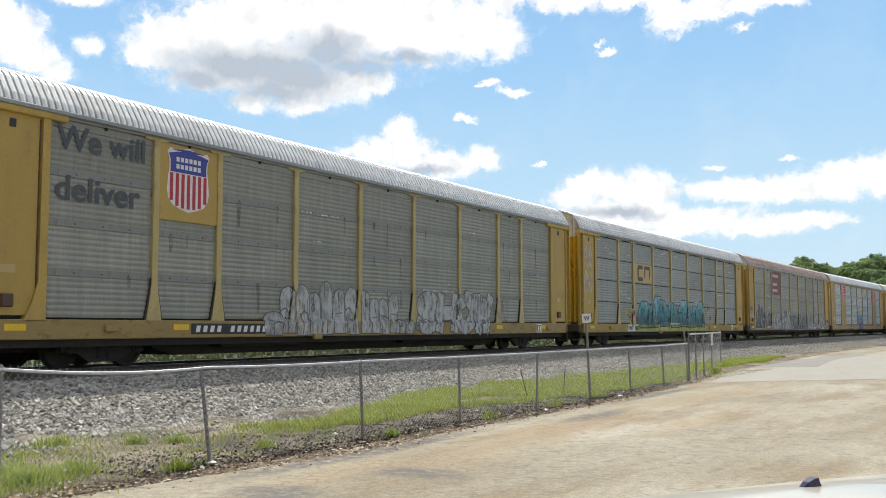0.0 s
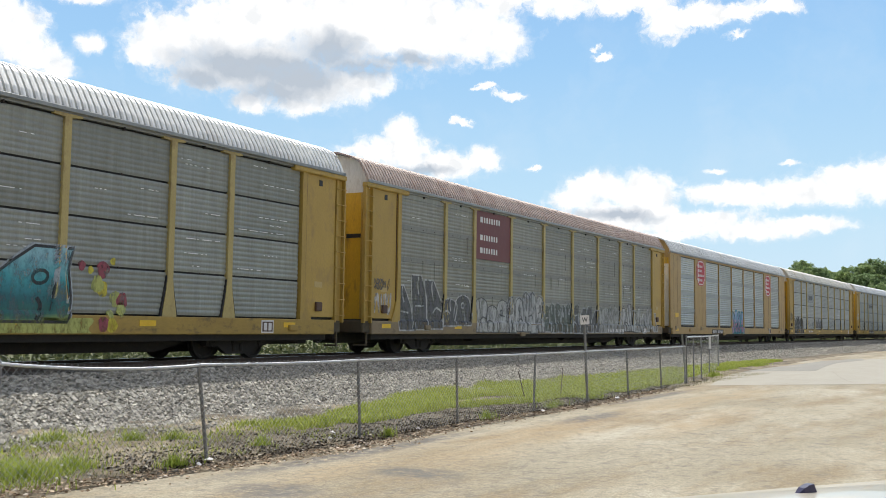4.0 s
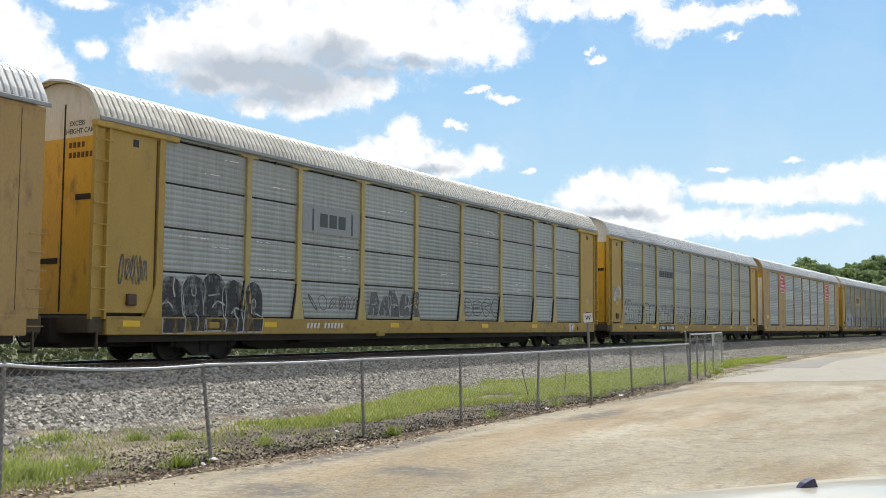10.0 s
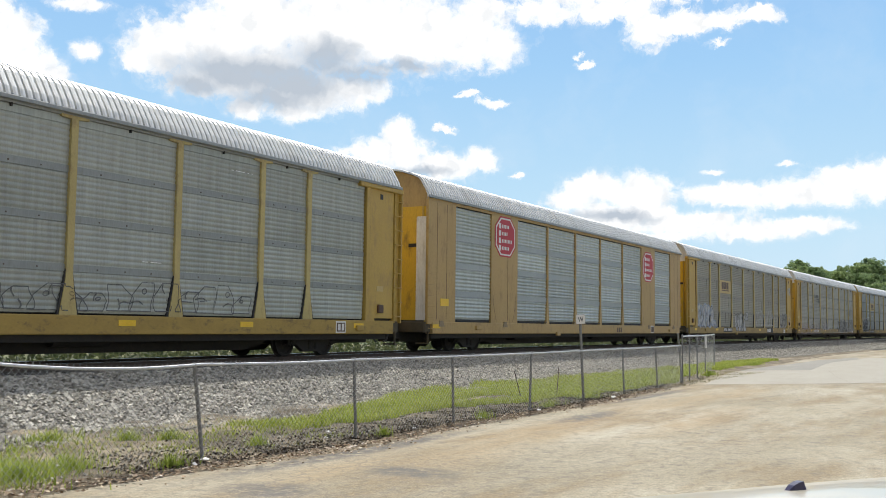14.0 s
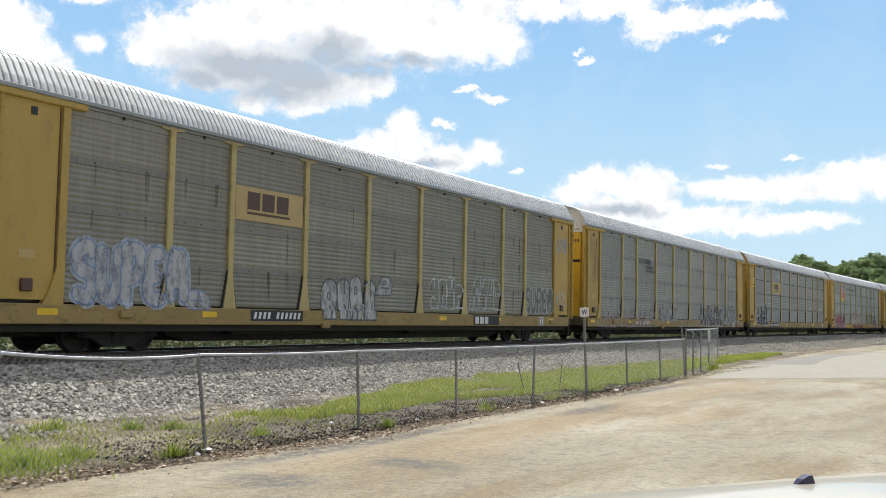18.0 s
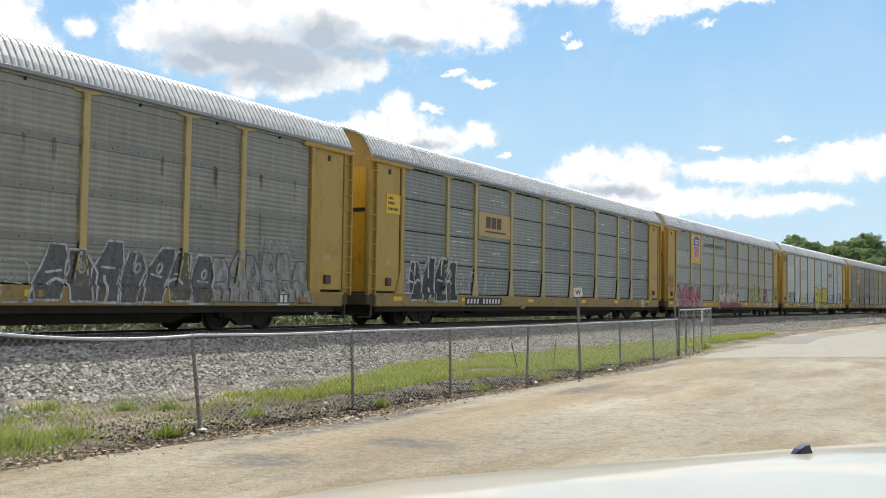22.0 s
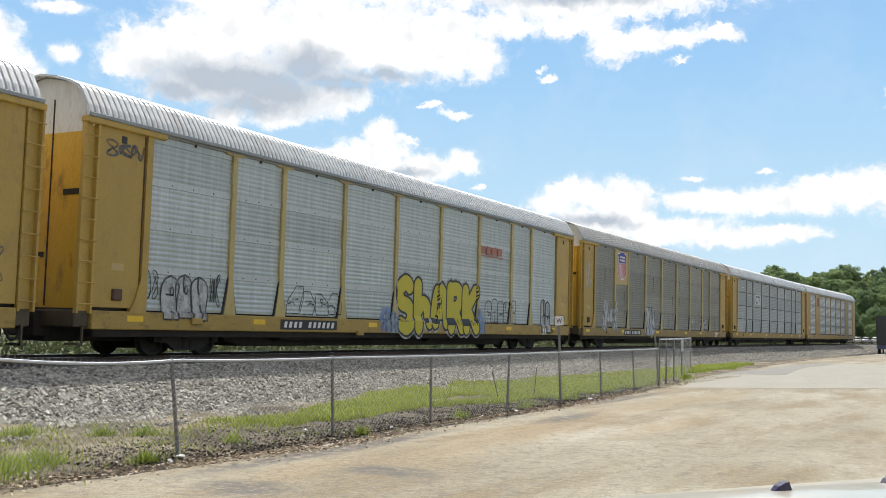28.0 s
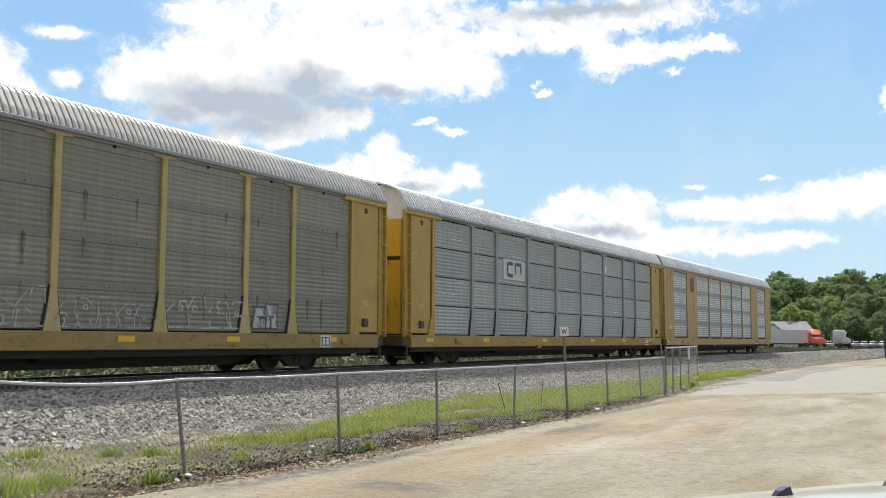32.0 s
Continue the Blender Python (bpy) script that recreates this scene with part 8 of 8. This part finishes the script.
cand = 300000
s = 2 + 58 * rng.random(cand) ** 1.2
y = rng.uniform(8.9, 13.8, cand)
low = np.interp(s, [a for a, b in LOW], [b for a, b in LOW])
top = np.array([track(a)[1] for a in s[:1]])[0] - 4.75
patchy = np.array([noise.noise((a * 0.55, b * 0.9, 7.0)) + 0.6 * noise.noise((a * 2.2, b * 2.2, 2.0)) for a, b in zip(s, y)])
wide = np.interp(s, [8, 11.8, 13.4, 16, 40], [-0.75, -0.75, 0.35, 0.75, 0.75])
keep = (y > low + 0.25 * patchy) & (y < np.interp(s, [2, 12, 13.7, 14.8, 16, 17.6, 21, 24, 60], [12.0, 11.6, 11.5, 11.1, 11.4, 12.0, 13.2, 13.4, 12.8]) + 0.3 * patchy) & (patchy + wide > rng.uniform(-0.15, 0.45, cand))
bare = ((s - 21.4) / 1.5) ** 2 + ((y - 10.9) / 0.5) ** 2 < 1
keep &= ~bare
gx, gy = s[keep], y[keep]
blades("grass", gx, gy, rng.uniform(0.05, 0.17, len(gx)), 1.1, GRASS, "fresh green grass along the foot of the railway bank", 0.009)
tx, ty = [], []
for cx, cy, rx, ry in TUFTS:
    n = int(120 + 520 * rx * ry / 0.3) if cx < 40 else 900
    n = min(n, 1500)
    a, d = rng.uniform(0, 6.28, n), np.abs(rng.normal(0, 0.62, n))
    k = 1 + 0.35 * np.sin(3 * a + cx) + 0.25 * np.sin(7 * a)
    tx.append(cx + rx * d * k * np.cos(a))
    ty.append(cy + ry * d * k * np.sin(a))
tx, ty = np.concatenate(tx), np.concatenate(ty)
blades("grass", tx, ty, rng.uniform(0.05, 0.21, len(tx)) * rng.uniform(0.6, 1.3, len(tx)), 1.1, GRASS, "tufts of green grass in the bare verge", 0.006)
n = 16000
qx, qy = 4.5 + 9.5 * rng.random(n), rng.uniform(9.0, 12.6, n)
thick = np.array([noise.noise((a * 0.8, b * 1.1, 4.0)) + 0.5 * noise.noise((a * 3.0, b * 3.0, 9.0)) for a, b in zip(qx, qy)])
some = thick > rng.uniform(-0.1, 0.55, n)
qx, qy = qx[some], qy[some]
blades("grass", qx, qy, rng.uniform(0.02, 0.10, len(qx)), 1.3, GRASS, "short thin grass scattered over the bare soil", 0.006)
dx_, dy_ = 3 + 40 * rng.random(n), rng.uniform(8.8, 12.4, n)
blades("dry_grass", dx_, dy_, rng.uniform(0.02, 0.07, n), 1.6, STRAW, "thin dry grass and twigs on the soil", 0.004)

# fallen leaves and grit along the ragged paving edge
n = 6500
lx_ = 4 + 25 * rng.random(n) ** 1.3
ly_ = np.array([edge_at(a) for a in lx_]) + rng.normal(0.14, 0.22, n)
a = rng.uniform(0, 6.28, n)
r = rng.uniform(0.012, 0.035, n)
c, sn = np.cos(a) * r, np.sin(a) * r
z = 0.022 + 0.03 * rng.random(n)
t1, t2 = rng.uniform(-.012, .02, n), rng.uniform(-.012, .02, n)
v = np.stack([np.stack([lx_ - c, ly_ - sn, z], 1), np.stack([lx_ + sn * 0.6, ly_ - c * 0.6, z + t1], 1), np.stack([lx_ + c, ly_ + sn, z + 0.004], 1), np.stack([lx_ - sn * 0.6, ly_ + c * 0.6, z + t2], 1)], 1).reshape(-1, 3)
f = (np.array([(0, 1, 2), (0, 2, 3)])[None] + 4 * np.arange(n)[:, None, None]).reshape(-1, 3)
DEAD, dnt, db = nodes_of("dead_leaves")
g = dnt.nodes.new("ShaderNodeNewGeometry")
dnt.links.new(ramp(dnt, g.outputs["Random Per Island"], [(0, (0.12, 0.075, 0.045)), (0.5, (0.32, 0.225, 0.14)), (0.85, (0.50, 0.40, 0.28)), (1.0, (0.66, 0.60, 0.52))]), db.inputs["Base Color"])
db.inputs["Roughness"].default_value = 0.9
me = raw_mesh("leaf_litter", v.tolist(), f.tolist())
me.materials.append(DEAD)
tagged(new("leaf_litter", me), "brown fallen leaves and grit along the paving edge", "leaf litter", kind="stuff")

# dark mulch and broken twigs on the soil
n = 20000
lx_ = 8.5 + 22 * rng.random(n) ** 1.1
ly_ = np.array([edge_at(a) for a in lx_]) + 0.2 + np.abs(rng.normal(0, 1.3, n))
a = rng.uniform(0, 6.28, n)
r = rng.uniform(0.010, 0.038, n)
c, sn = np.cos(a) * r, np.sin(a) * r
z = np.array([verge_height(p, q) for p, q in zip(lx_, ly_)]) - 0.02 + 0.015 * rng.random(n)
t1 = rng.uniform(0.0, .03, n)
v = np.stack([np.stack([lx_ - c, ly_ - sn, z], 1), np.stack([lx_ + sn * 0.35, ly_ - c * 0.35, z + t1], 1), np.stack([lx_ + c, ly_ + sn, z + 0.01], 1), np.stack([lx_ - sn * 0.35, ly_ + c * 0.35, z], 1)], 1).reshape(-1, 3)
f = (np.array([(0, 1, 2), (0, 2, 3)])[None] + 4 * np.arange(n)[:, None, None]).reshape(-1, 3)
MULCH, mnt, mb = nodes_of("mulch")
g = mnt.nodes.new("ShaderNodeNewGeometry")
mnt.links.new(ramp(mnt, g.outputs["Random Per Island"], [(0, (0.025, 0.02, 0.015)), (0.6, (0.09, 0.07, 0.05)), (0.9, (0.20, 0.165, 0.12)), (1.0, (0.38, 0.34, 0.29))]), mb.inputs["Base Color"])
mb.inputs["Roughness"].default_value = 0.95
me = raw_mesh("mulch", v.tolist(), f.tolist())
me.materials.append(MULCH)
tagged(new("mulch", me), "dark mulch and twigs on the soil verge", "mulch", kind="stuff")

# scraps of litter
lr = random.Random(8)
for k, (x, y) in enumerate([(9.35, 8.75), (9.75, 8.95), (12.6, 9.15), (14.6, 8.75), (8.3, 9.95), (10.4, 10.4), (17.1, 8.8), (13.3, 9.6), (19.4, 8.62), (24.2, 8.7)]):
    b = Soup()
    nn = 7
    r0 = lr.uniform(0.035, 0.075)
    b.add([(r0 * lr.uniform(0.6, 1.3) * math.cos(i * 6.283 / nn), r0 * lr.uniform(0.5, 1.0) * math.sin(i * 6.283 / nn), lr.uniform(0.0, 0.03)) for i in range(nn)] + [(0, 0, 0.045)], [(i, (i + 1) % nn, nn) for i in range(nn)] + [tuple(range(nn - 1, -1, -1))])
    me = b.mesh("litter")
    me.materials.append(D_WHITE)
    ob = new("litter", me)
    ob.location, ob.rotation_euler = (x, y, 0.045), (0, 0, lr.uniform(0, 6))
    tagged(ob, "crumpled scrap of pale litter on the soil", "litter", "litter on the verge")

# weeds and brush on the far side of the track
n = 60000
s = -15 + 190 * rng.random(n) ** 1.3
off = 5.0 + 26 * rng.random(n) ** 1.6
clump = np.array([noise.noise((a * 0.16, b * 0.2, 1.0)) for a, b in zip(s, off)])
hgt = 0.26 + np.maximum(0, 0.35 + 1.3 * clump) * rng.random(n) * (0.4 + off / 30)
x, y = track_points(s, -off)
p = np.stack([x, y, FIELD - 0.05 + hgt * rng.random(n) ** 0.6], 1)
v, f = leaves(rng, p, np.full((n, 3), 0.05), n, 0.10)
me = raw_mesh("brush", v.tolist(), f)
me.materials.append(WEED)
tagged(new("brush", me), "low green weeds and brush on the far side of the track", "weeds", kind="stuff")


# ---- what moves: the train and the drifting clouds ----
SLACK = [0.04, 0.03, -0.09, -0.27, -0.38, -0.11, 0.3, 0.28, 0.51, 0.27, 0.02, -0.14, -0.25, -0.23, -1.1]
FIRST_CAR = 25.09


def car_pose(index, t):
    s = FIRST_CAR + PITCH * index + SLACK[index] - SPEED * t
    xa, ya, _ = track(s - 10.1)
    xb, yb, _ = track(s + 10.1)
    return pose((xa + xb) / 2, (ya + yb) / 2, RAIL_TOP, 0, 0, math.degrees(math.atan2(yb - ya, xb - xa)))


def motions():
    for index, car in enumerate(ORDER):
        walk(car, [(2.0 * k, car_pose(index, 2.0 * k)) for k in range(17)])
    turn = math.degrees(SPEED / WHEEL_R)
    for wheels in WHEELSETS:
        x, y, z = wheels.location
        walk(wheels, [(k / FPS, pose(x, y, z) @ Matrix.Rotation(radians(-turn * k / FPS % 360), 4, "Y")) for k in range(32 * FPS + 1)])
    lateral = Vector((-math.sin(radians(29)), math.cos(radians(29)), 0))
    for sheet, turn, sink in ((backdrop, -0.2, 0.25), (main_cloud, 0.1, 1.25), (high_cloud, 2.4, 1.4)):
        walk(sheet, [(4.0 * k, pose(0, 0, 0, 0, 0, turn * k / 8) @ Matrix.Rotation(radians(sink * k / 8), 4, lateral)) for k in range(9)])


motions()
